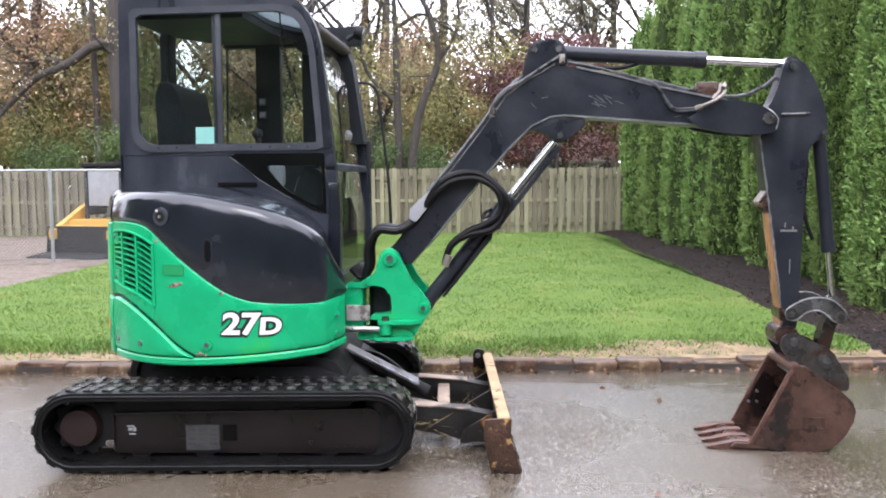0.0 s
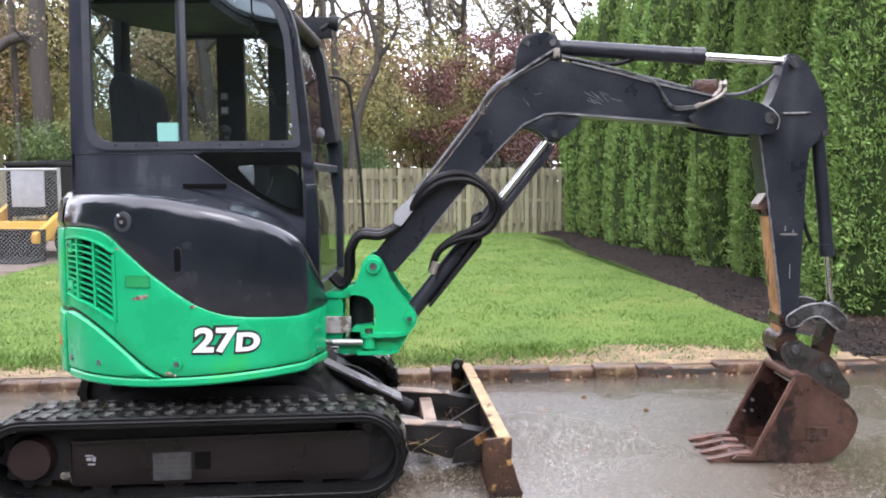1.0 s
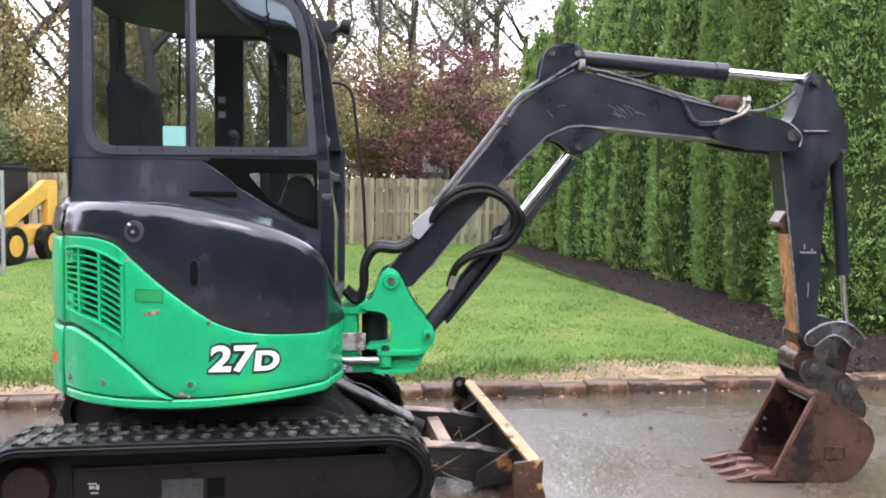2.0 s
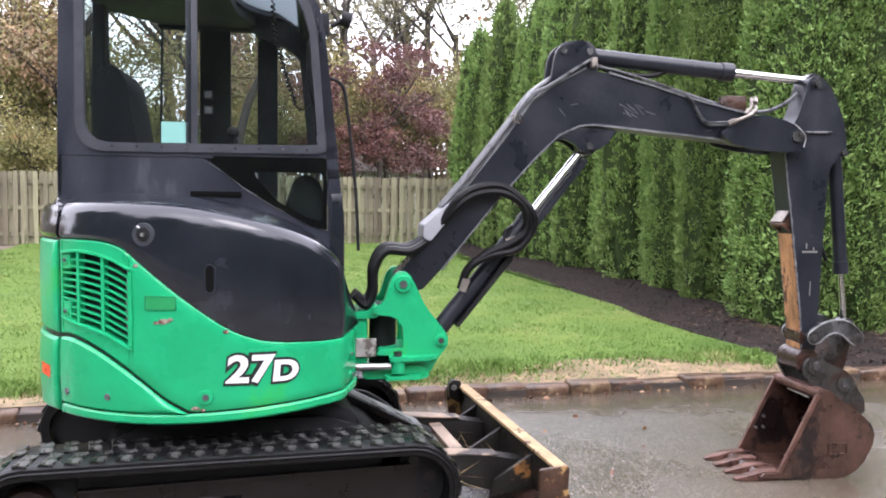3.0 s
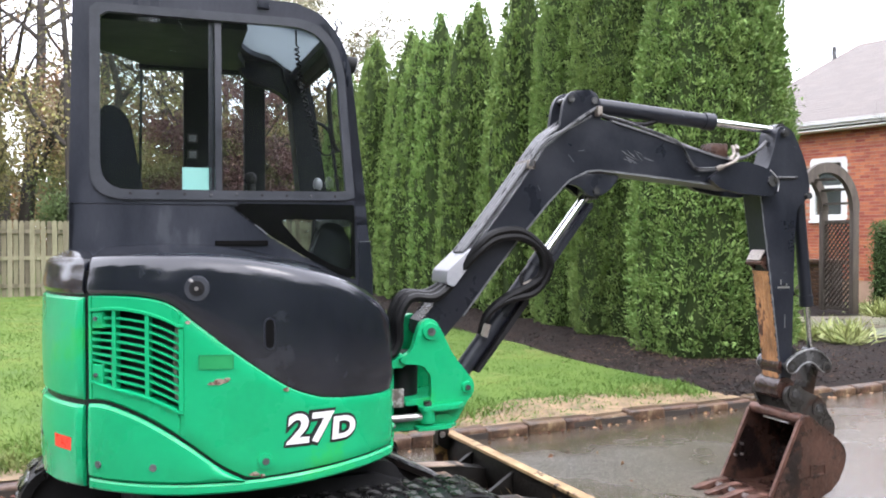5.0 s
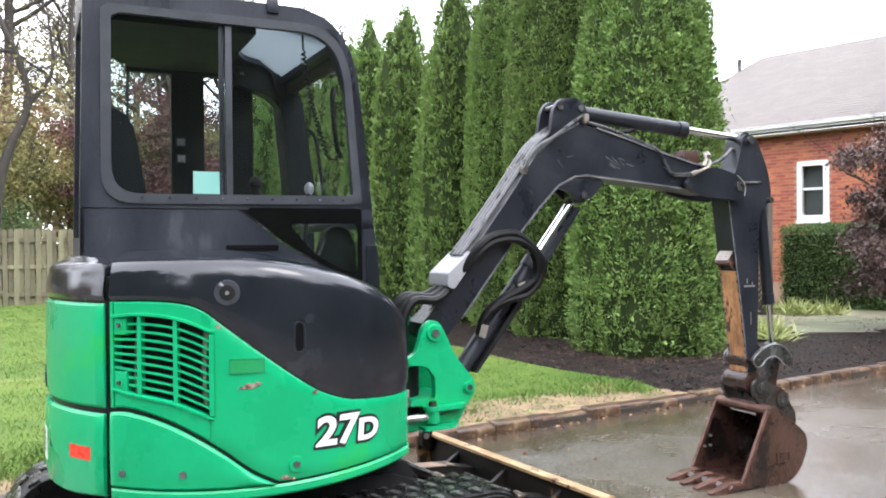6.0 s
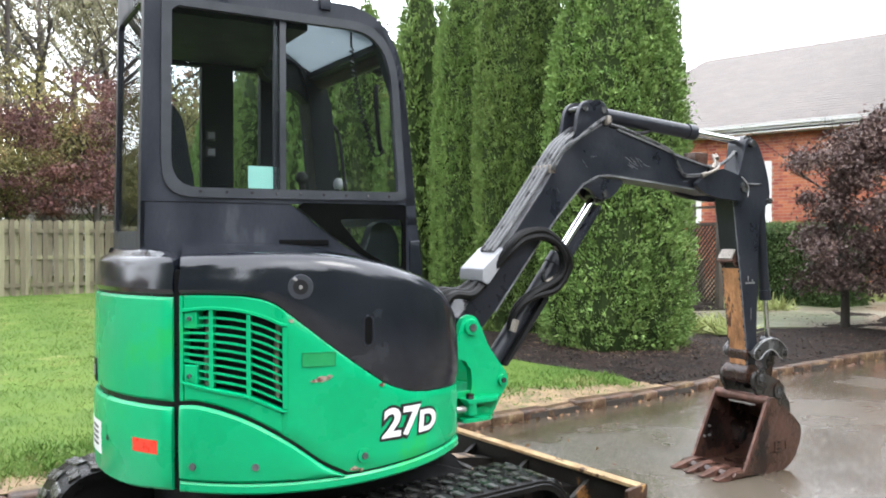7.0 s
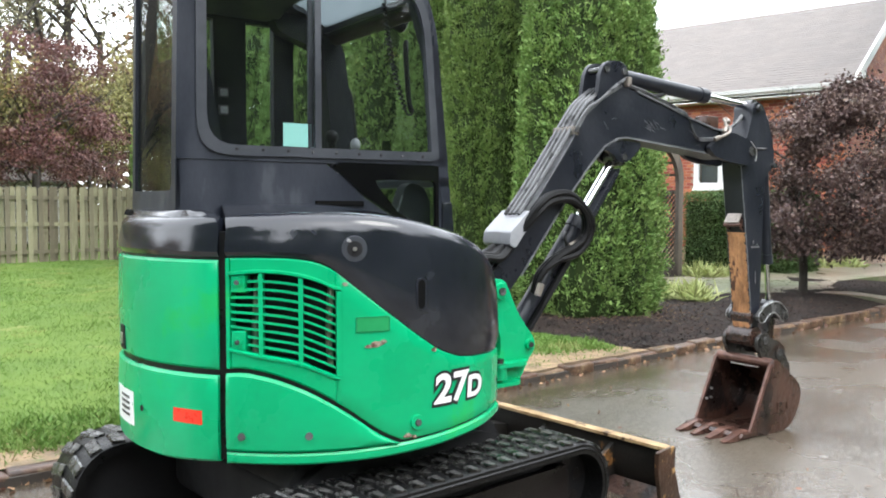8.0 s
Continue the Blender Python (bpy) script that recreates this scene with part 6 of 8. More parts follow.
    cyl(bm, (XF, side_y - 0.05, Z0), (XF, side_y + 0.05, Z0), 0.158, seg=32)
    idl = part("idler", bm, DARK, machine, "dark front idler wheel")
    for k in range(6):
        bm = bmesh.new()
        a = k * math.pi / 3 + 0.3
        cyl(bm, (XF + 0.095 * math.cos(a), side_y + out * 0.045, Z0 + 0.095 * math.sin(a)), (XF + 0.095 * math.cos(a), side_y + out * 0.054, Z0 + 0.095 * math.sin(a)), 0.026, seg=12)
        part("idler_boss", bm, FRAMEP, idl)
    for x in (-0.50, -0.18, 0.14, 0.44):
        bm = bmesh.new()
        cyl(bm, (x, side_y - 0.05, 0.115), (x, side_y + 0.09, 0.115), 0.046, seg=18)
        part("roller", bm, FRAMEP, machine, "dirty track roller")
bm = bmesh.new()
prism(bm, rounded([(-0.55, 0.20), (0.60, 0.20), (0.66, 0.30), (0.55, 0.42), (0.34, 0.50), (-0.42, 0.50), (-0.55, 0.42)], 0.04), -0.50, 0.50, 0.02)
part("car_body", bm, DARK, machine, "dark undercarriage centre frame")
bm = bmesh.new()
cyl(bm, (-0.08, 0, 0.48), (-0.08, 0, 0.57), 0.40, seg=48)
part("swing_bearing", bm, DARK, machine, "dark swing bearing")
bm = bmesh.new()
prism(bm, rounded([(-0.55, 0.42), (-0.5, 0.52), (-0.3, 0.56), (0.3, 0.56), (0.45, 0.52), (0.52, 0.42)], 0.03), -0.46, 0.46, 0.02)
part("bearing_skirt", bm, DARK, machine)

# dozer blade
COVERT = material("scraped_skylit_cover", (0.045, 0.046, 0.050), (0.30, 0.305, 0.315), 7, (0.2, 0.45), 0.1, bump=0.2, fine=50, spots=(0.02, 0.02, 0.021), spot_scale=9, spot_at=0.60, span=(0.38, 0.78))
ENDP = material("chipped_end_plate", (0.018, 0.011, 0.008), (0.078, 0.037, 0.021), 7, (0.25, 0.5), bump=0.5, fine=50, spots=(0.33, 0.20, 0.078), spot_scale=9, spot_at=0.555, spec=0.45)
blade = new("dozer_blade")
blade.parent = machine
blade["label"] = "black dozer blade with a worn yellow top edge"
BWID = 0.775
bm = bmesh.new()
front_l = [(1.335, 0.305), (1.318, 0.24), (1.315, 0.17), (1.335, 0.10), (1.39, 0.030)]
prism(bm, front_l + [(x - 0.022, z) for x, z in front_l[::-1]], -BWID, BWID)
part("mouldboard", bm, BLADEM, blade, smooth=50)
bm = bmesh.new()
box(bm, 1.278, 1.338, -BWID, BWID, 0.288, 0.306, 0.004)
part("top_edge", bm, YEDGE, blade, "yellow top edge worn to bare metal")
bm = bmesh.new()
prism(bm, [(1.30, 0.10), (1.24, 0.03), (1.392, 0.028), (1.398, 0.045)], -BWID, BWID, 0.003)
part("cutting_edge", bm, RUST, blade, "rusty cutting edge")
for y0, y1 in ((-BWID - 0.012, -BWID + 0.010), (BWID - 0.010, BWID + 0.012)):
    bm = bmesh.new()
    prism(bm, rounded([(1.212, 0.296), (1.345, 0.308), (1.34, 0.2), (1.395, 0.030), (1.245, 0.030), (1.21, 0.20)], 0.012), y0, y1, 0.004)
    part("end_plate", bm, ENDP, blade, "scuffed yellow and black end plate")
bm = bmesh.new()
prism(bm, rounded([(1.285, 0.20), (1.215, 0.24), (1.212, 0.32), (1.235, 0.345), (1.285, 0.335)], 0.012), 0.72, 0.76, 0.004)
ear = part("lifting_ear", bm, BLADEM, blade, "lifting ear with an eye")
bm = bmesh.new()
cyl(bm, (1.242, 0.715, 0.30), (1.242, 0.765, 0.30), 0.018, seg=14)
part("ear_eye", bm, STEEL, ear)
for y in (-0.45, 0.45, 0.0):
    bm = bmesh.new()
    prism(bm, [(1.318, 0.27), (1.31, 0.10), (1.10, 0.08), (1.12, 0.15)], y - 0.012, y + 0.012)
    part("rib", bm, BLADEM, blade, "welded rib behind the blade")
for y in (-0.33, 0.33):
    bm = bmesh.new()
    prism(bm, rounded([(0.55, 0.29), (0.88, 0.255), (1.15, 0.232), (1.31, 0.20), (1.31, 0.06), (1.20, 0.06), (0.88, 0.125), (0.55, 0.17)], 0.02), y - 0.05, y + 0.05, 0.006)
    a = part("push_arm", bm, BLADEM, blade, "black blade push arm")
    bm = bmesh.new()
    prism(bm, [(0.86, 0.258), (1.16, 0.234), (1.16, 0.239), (0.86, 0.263)], y - 0.047, y + 0.047)
    part("scraped_top", bm, TANARM, a, "scraped bare top of the push arm")
bm = bmesh.new()
box(bm, 0.98, 1.05, -0.30, 0.30, 0.13, 0.22, 0.01)
part("cross_tube", bm, TANARM, blade, "cross tube between the push arms")
bm = bmesh.new()
cyl(bm, (0.50, 0.05, 0.43), (0.92, 0.05, 0.225), 0.042, seg=20)
bc = part("blade_cylinder", bm, DARK, machine, "blade lift cylinder")
bm = bmesh.new()
prism(bm, [(0.46, 0.505), (0.875, 0.293), (0.862, 0.262), (0.447, 0.474)], -0.055, 0.075, 0.004)
part("cylinder_cover", bm, FRAMEP, bc, "dark sheet cover over the blade cylinder")
# sky reflected on the cover is put into this top's pale colour
bm = bmesh.new()
prism(bm, [(0.462, 0.512), (0.868, 0.304), (0.862, 0.292), (0.456, 0.500)], -0.062, 0.078, 0.002)
part("worn_top", bm, COVERT, bc, "worn cover top, paled by sky reflection in its colour")
bm = bmesh.new()
tube(bm, [(0.40, 0.16, 0.44), (0.60, 0.18, 0.43), (0.75, 0.16, 0.34), (0.82, 0.12, 0.26)], 0.014, 8)
part("hose", bm, HOSE, machine, "blade hose")
# dry grass caught behind the blade
rng = np.random.default_rng(5)
P = np.stack([rng.uniform(1.0, 1.25, 60), rng.uniform(-0.25, 0.3, 60), rng.uniform(0.10, 0.16, 60)], 1)
P[:22] = np.stack([rng.uniform(0.86, 1.0, 22), np.full(22, -0.385), rng.uniform(0.12, 0.20, 22)], 1)
A = np.stack([rng.normal(0, 1, 60), rng.normal(0, 1, 60), rng.uniform(0.0, 0.5, 60)], 1)
straw = leaf_object("dry_grass", leaf_mesh("dry_grass", P, A, rng.uniform(0.08, 0.20, 60), STRAW, 0.03, 5))
tagged(straw, "dry grass stalks caught behind the blade", "dry grass", kind="stuff")


# ---- kerb of brick edging ----
def kerb():
    bm = bmesh.new()
    box(bm, -16, 30, KERB_Y - 0.02, KERB_Y + 0.14, -0.10, 0.045)
    k = tagged(finish("kerb", bm, MORTAR, smooth=0), "low brown brick kerb, wet and mossy", "kerb", kind="structure")
    forms = []
    for v in range(5):
        bm = bmesh.new()
        box(bm, -0.15, 0.15, -0.06, 0.06, -0.06, 0.042, 0.020)
        for q in bm.verts:
            q.co += Vector(noise.noise_vector(q.co * 12 + Vector((v * 7, 0, 0)))) * 0.012
        bmesh.ops.recalc_face_normals(bm, faces=bm.faces)
        me = bpy.data.meshes.new("kerb_brick")
        bm.to_mesh(me)
        bm.free()
        me.materials.append(KERBM)
        me.shade_smooth()
        forms.append(me)
    rnd = random.Random(4)
    x = -5.0
    while x < 18:
        s = rnd.uniform(0.85, 1.25)
        b = new("kerb_brick", forms[rnd.randrange(5)])
        b.parent = k
        b.matrix_local = Matrix.Translation((x + 0.15 * s, KERB_Y + 0.035 + rnd.uniform(-0.018, 0.018), 0.035 + rnd.uniform(-0.014, 0.012))) @ Matrix.Rotation(rnd.uniform(-0.09, 0.09), 4, "Z") @ Matrix.Rotation(rnd.uniform(-0.05, 0.05), 4, "X") @ Matrix.Diagonal((s, 1, 1, 1))
        x += 0.3 * s + rnd.uniform(-0.002, 0.005)


kerb()


# ---- grass and fallen leaves ----
def grass(name, count, x0, x1, y0, y1, length, seed, power=1.6):
    rng = np.random.default_rng(seed)
    x = rng.uniform(x0, x1, count)
    y = y0 + (y1 - y0) * rng.random(count) ** power
    ok = np.array([((-5.0 < a < bed_edge(b) - 0.02) or (b < 5.2 and a < 0)) and b > KERB_Y + 0.1 + verge_width(a) * (0.62 + 0.62 * c) for a, b, c in zip(x, y, rng.random(count))])
    x, y = x[ok], y[ok]
    z = np.array([lawn_height(a, b) for a, b in zip(x, y)])
    n = len(x)
    P = np.stack([x, y, z - 0.004], 1)
    A = np.stack([rng.normal(0, 0.75, n), rng.normal(0, 0.75, n), np.ones(n)], 1)
    clump = np.array([0.90 + 0.40 * noise.noise((a * 1.3, b * 1.3, 4.0)) + 0.40 * noise.noise((a * 5.0, b * 5.0, 9.0)) for a, b in zip(x, y)])
    L = rng.uniform(0.6, 1.25, n) * np.clip(clump, 0.35, 1.5) * length * (1 + 0.9 * np.exp(-((y - KERB_Y - 0.55) / 0.45) ** 2) + 0.25 * (y - y0) / (y1 - y0))
    me = leaf_mesh(name, P, A, L, GRASS, 0.16, seed)
    return tagged(leaf_object(name, me), "short wet green lawn grass", "grass", kind="stuff")


grass("grass", 190000, -5.2, 5.4, KERB_Y + 0.10, 18.3, 0.040, 3, 1.7)
grass("grass", 12000, -9.0, -5.0, KERB_Y + 0.4, 5.2, 0.05, 6, 1.0)
rng = np.random.default_rng(8)
n = 9000
x = rng.uniform(-5, 4.4, n)
P = np.stack([x, KERB_Y + 0.14 + 0.45 * rng.random(n), np.full(n, 0.05)], 1)
A = np.stack([rng.normal(0, 0.7, n), rng.normal(0, 0.7, n), np.full(n, 0.6)], 1)
thin = rng.random(n) < 0.45
straw_at = P + np.stack([rng.uniform(-0.1, 0.1, n), rng.uniform(-0.05, 0.3, n), np.zeros(n)], 1)
tagged(leaf_object("straw", leaf_mesh("straw", straw_at, A * (1, 1, 0.35), rng.uniform(0.03, 0.08, n), STRAW, 0.10, 18)), "dead straw lying on the verge", "straw", kind="stuff")
tagged(leaf_object("verge_grass", leaf_mesh("verge_grass", P[thin], A[thin], rng.uniform(0.03, 0.06, thin.sum()), GRASS, 0.16, 8)), "sparse grass tufts on the dry verge", "grass", kind="stuff")
n = 350
x = np.concatenate([rng.uniform(-5, 12, 300), rng.uniform(1.5, 9, 50)])
y = np.concatenate([KERB_Y - 0.03 - 0.12 * rng.random(300) ** 2, rng.uniform(-2.0, KERB_Y, 50)])
P = np.stack([x, y, np.array([drive_height(a, b) for a, b in zip(x, y)]) + 0.006], 1)
A = np.stack([rng.normal(0, 1, n), rng.normal(0, 1, n), rng.uniform(0, 0.25, n)], 1)
tagged(leaf_object("fallen_leaves", leaf_mesh("fallen_leaves", P, A, rng.uniform(0.02, 0.05, n), FALLEN, 0.7, 9)), "small brown fallen leaves on wet asphalt", "fallen leaves", kind="stuff")
n = 22000
yy = KERB_Y + 0.2 + 15 * rng.random(n) ** 1.6
xx = np.array([bed_edge(b) for b in yy]) + (8.5 * rng.random(n) ** 1.5) * np.clip(1.2 - yy / 18, 0.2, 1)
P = np.stack([xx, yy, np.array([bed_height(a, b) for a, b in zip(xx, yy)]) + 0.034], 1)
A = np.stack([rng.normal(0, 1, n), rng.normal(0, 1, n), rng.uniform(0, 0.5, n)], 1)
tagged(leaf_object("mulch_chips", leaf_mesh("mulch_chips", P, A, rng.uniform(0.012, 0.045, n), CHIPS, 0.35, 10)), "loose bark chips of the mulch bed", "bark mulch", kind="stuff")
# dead sprays and twigs under the front tree, and pale bits over the bed
n = 2600
g, d = rng.uniform(0, 2 * math.pi, n), 0.75 + np.abs(rng.normal(0, 0.42, n))
xx, yy = 6.28 + d * np.cos(g), 3.78 + d * np.sin(g)
xx[:260], yy[:260] = rng.uniform(5.2, 9.6, 260), rng.uniform(KERB_Y + 0.35, 3.6, 260)
P = np.stack([xx, yy, np.array([bed_height(a, b) for a, b in zip(xx, yy)]) + 0.040], 1)
A = np.stack([rng.normal(0, 1, n), rng.normal(0, 1, n), rng.uniform(0, 0.35, n)], 1)
tagged(leaf_object("needle_litter", leaf_mesh("needle_litter", P, A, rng.uniform(0.015, 0.06, n), LITTER, 0.16, 19)), "dead tan sprays and twigs lying on the mulch", "litter", kind="stuff")

# ---- wooden fence ----
FENCE_Y = 18.45


def fence(x0, x1, bays):
    f = thing("picket_fence", "tall weathered grey-brown wooden picket fence", "fence", kind="structure")
    rnd = random.Random(2)
    bm = bmesh.new()
    prism(bm, [(-0.054, 0.0), (0.054, 0.0), (0.054, 1.79), (0.030, 1.83), (-0.030, 1.83), (-0.054, 1.79)], -0.009, 0.009)
    bmesh.ops.recalc_face_normals(bm, faces=bm.faces)
    me = bpy.data.meshes.new("picket")
    bm.to_mesh(me)
    bm.free()
    me.materials.append(FENCEW)
    bm = bmesh.new()
    box(bm, -0.06, 0.06, -0.06, 0.06, 0, 1.86, 0.01)
    pm = bpy.data.meshes.new("post")
    bm.to_mesh(bm and pm)
    bm.free()
    pm.materials.append(FENCEW)
    w = (x1 - x0) / bays
    for b in range(bays + 1):
        p = new("post", pm)
        p.parent, p.location = f, (x0 + w * b, FENCE_Y + 0.02, 0.02)
    for z in (0.32, 0.98, 1.62):
        bm = bmesh.new()
        box(bm, x0, x1, FENCE_Y + 0.0, FENCE_Y + 0.04, z - 0.045, z + 0.045)
        part("rail", bm, FENCEW, f, smooth=0)
    x = x0 + 0.1
    k = 0
    while x < x1 - 0.05:
        p = new("picket", me)
        p.parent = f
        front = k % 2 == 0
        p.matrix_local = Matrix.Translation((x, FENCE_Y + (-0.012 if front else 0.062), 0.05 + rnd.uniform(-0.015, 0.015))) @ Matrix.Rotation(rnd.uniform(-0.008, 0.008), 4, "Y")
        x += 0.118 + rnd.uniform(-0.010, 0.010)
        k += 1


fence(-19.0, 9.0, 12)


# ---- wire fence and the loader behind it ----
def wire_fence():
    f = thing("wire_fence", "galvanised chain-link fence with a top rail", "fence", kind="structure")
    y, x0, x1, h = 10.2, -14.0, -4.6, 1.72
    for x in (-14.0, -11.3, -8.6, -6.05, -4.6):
        bm = bmesh.new()
        cyl(bm, (x, y, 0), (x, y, h + 0.03), 0.03, seg=10)
        part("post", bm, GALV, f)
    bm = bmesh.new()
    cyl(bm, (x0, y, h), (x1, y, h), 0.021, seg=8)
    part("top_rail", bm, GALV, f)
    verts, faces = [], []
    step = 0.07
    k = int((x1 - x0 + h) / step)
    for i in range(k):
        for s in (1, -1):
            a = x0 - (h if s > 0 else 0) + i * step
            p, q = [a, 0.04], [a + s * h, h]
            if s < 0:
                p, q = [a, 0.04], [a - h, h]
            lo, hi = (p, q) if p[0] < q[0] else (q, p)
            if hi[0] <= x0 or lo[0] >= x1:
                continue
            sl = (hi[1] - lo[1]) / (hi[0] - lo[0])
            if lo[0] < x0:
                lo = [x0, lo[1] + sl * (x0 - lo[0])]
            if hi[0] > x1:
                hi = [x1, hi[1] - sl * (hi[0] - x1)]
            j = len(verts)
            for u, v in (lo, hi):
                verts += [(u, y - 0.0025, v - 0.003), (u, y - 0.0025, v + 0.003), (u, y + 0.0025, v)]
            faces += [(j, j + 1, j + 4, j + 3), (j + 1, j + 2, j + 5, j + 4), (j + 2, j, j + 3, j + 5)]
    me = bpy.data.meshes.new("wire_mesh")
    me.from_pydata(verts, [], faces)
    me.materials.append(GALV)
    w = new("wire_mesh", me)
    w.parent = f
    w["kind"] = "stuff"


wire_fence()


def loader():
    t = thing("skid_loader", "yellow and black skid loader parked on gravel", "loader")
    m = pose(-5.85, 13.0, 0.03, 0, 0, -16)
    def add(name, bm, mat, label=""):
        return part(name, bm, mat, t, label, m=m)
    bm = bmesh.new()
    prism(bm, [(-0.75, 0.35), (0.75, 0.35), (0.75, 0.66), (0.55, 0.72), (-0.55, 0.72), (-0.75, 0.66)], -0.9, 1.2, 0.02)
    add("body", bm, YELLOW, "yellow loader body")
    bm = bmesh.new()
    for x in (-0.45, 0.40):
        box(bm, x, x + 0.06, -0.62, -0.55, 0.65, 1.86, 0.01)
        box(bm, x, x + 0.06, 0.55, 0.62, 0.65, 1.86, 0.01)
    box(bm, -0.48, 0.49, -0.66, 0.7, 1.80, 1.88, 0.02)
    add("cab_cage", bm, DARK, "black roll cage")
    # opaque sheet; the pane's reflection is put into its pale colour
    bm = bmesh.new()
    box(bm, -0.36, 0.38, -0.60, -0.585, 1.00, 1.76, 0.006)
    add("cab_window", bm, PALEP, "front window with its reflection painted as pale grey")
    for s in (-1, 1):
        bm = bmesh.new()
        prism(bm, rounded([(-1.35, 0.52), (-1.15, 0.60), (-0.7, 0.84), (0.45, 1.42), (0.75, 1.60), (1.15, 1.62), (1.18, 1.32), (0.85, 1.26), (0.60, 1.16), (-0.5, 0.62), (-1.05, 0.38), (-1.35, 0.33)], 0.04), -0.06, 0.06, 0.01)
        bmesh.ops.transform(bm, matrix=Matrix.Translation((s * 0.68, 0, 0)) @ Matrix.Rotation(radians(90), 4, "Z"), verts=bm.verts)
        add("lift_arm", bm, YELLOW, "yellow lift arm")
        bm = bmesh.new()
        box(bm, s * 0.60, s * 0.76, 0.82, 1.14, 0.45, 1.50, 0.02)
        add("rear_tower", bm, YELLOW, "yellow rear tower")
        bm = bmesh.new()
        box(bm, s * 0.45, s * 0.47, -0.56, 0.56, 0.80, 1.80)
        add("side_screen", bm, DARK, "dark steel side screen")
        for y in (-0.55, 0.65):
            bm = bmesh.new()
            cyl(bm, (s * 0.78, y, 0.36), (s * 0.98, y, 0.36), 0.36, seg=28)
            wh = add("wheel", bm, RUBBER, "black rubber wheel")
            bm = bmesh.new()
            cyl(bm, (s * 0.95, y, 0.36), (s * 0.99, y, 0.36), 0.2, seg=20)
            q = part("rim", bm, YELLOW, wh, m=m)
    bm = bmesh.new()
    prism(bm, [(-1.25, 0.60), (-1.22, 0.60), (-1.30, 0.08), (-1.85, 0.02), (-1.85, 0.0), (-1.25, 0.0)], -0.85, 0.85, 0.005)
    bmesh.ops.transform(bm, matrix=Matrix.Rotation(radians(90), 4, "Z"), verts=bm.verts)
    add("loader_bucket", bm, DARK, "black loader bucket")
    bm = bmesh.new()
    box(bm, -0.62, 0.62, -1.22, -1.08, 0.45, 0.62, 0.02)
    add("cross_bar", bm, YELLOW)
    bm = bmesh.new()
    box(bm, -0.46, 0.47, 0.30, 0.36, 1.90, 1.94, 0.01)
    add("roof_rail", bm, DARK)


loader()


# ---- thuja row ----
def thuja_columns(seed):
    """Upright plumes that make up one tree: (x, y, radius, height), in a tree 6 m tall."""
    rnd = random.Random(seed)
    cols = [(0.0, 0.0, 0.72, 6.0)]
    n = 7
    for k in range(n):
        a = 2 * math.pi * (k + rnd.uniform(-0.3, 0.3)) / n
        d = rnd.uniform(0.40, 0.54)
        cols.append((d * math.cos(a), d * math.sin(a), rnd.uniform(0.36, 0.46), rnd.uniform(3.4, 5.5)))
    return cols


def plume_width(t):
    """Width of a plume at the share t of its height: drawn in at the foot, full, then rounding to a tip."""
    return np.where(t < 0.08, 0.80 + 2.5 * t, 1.0) * np.clip(1 - np.clip((t - 0.18) / 0.83, 0, 1) ** 4.2, 0.0, 1)


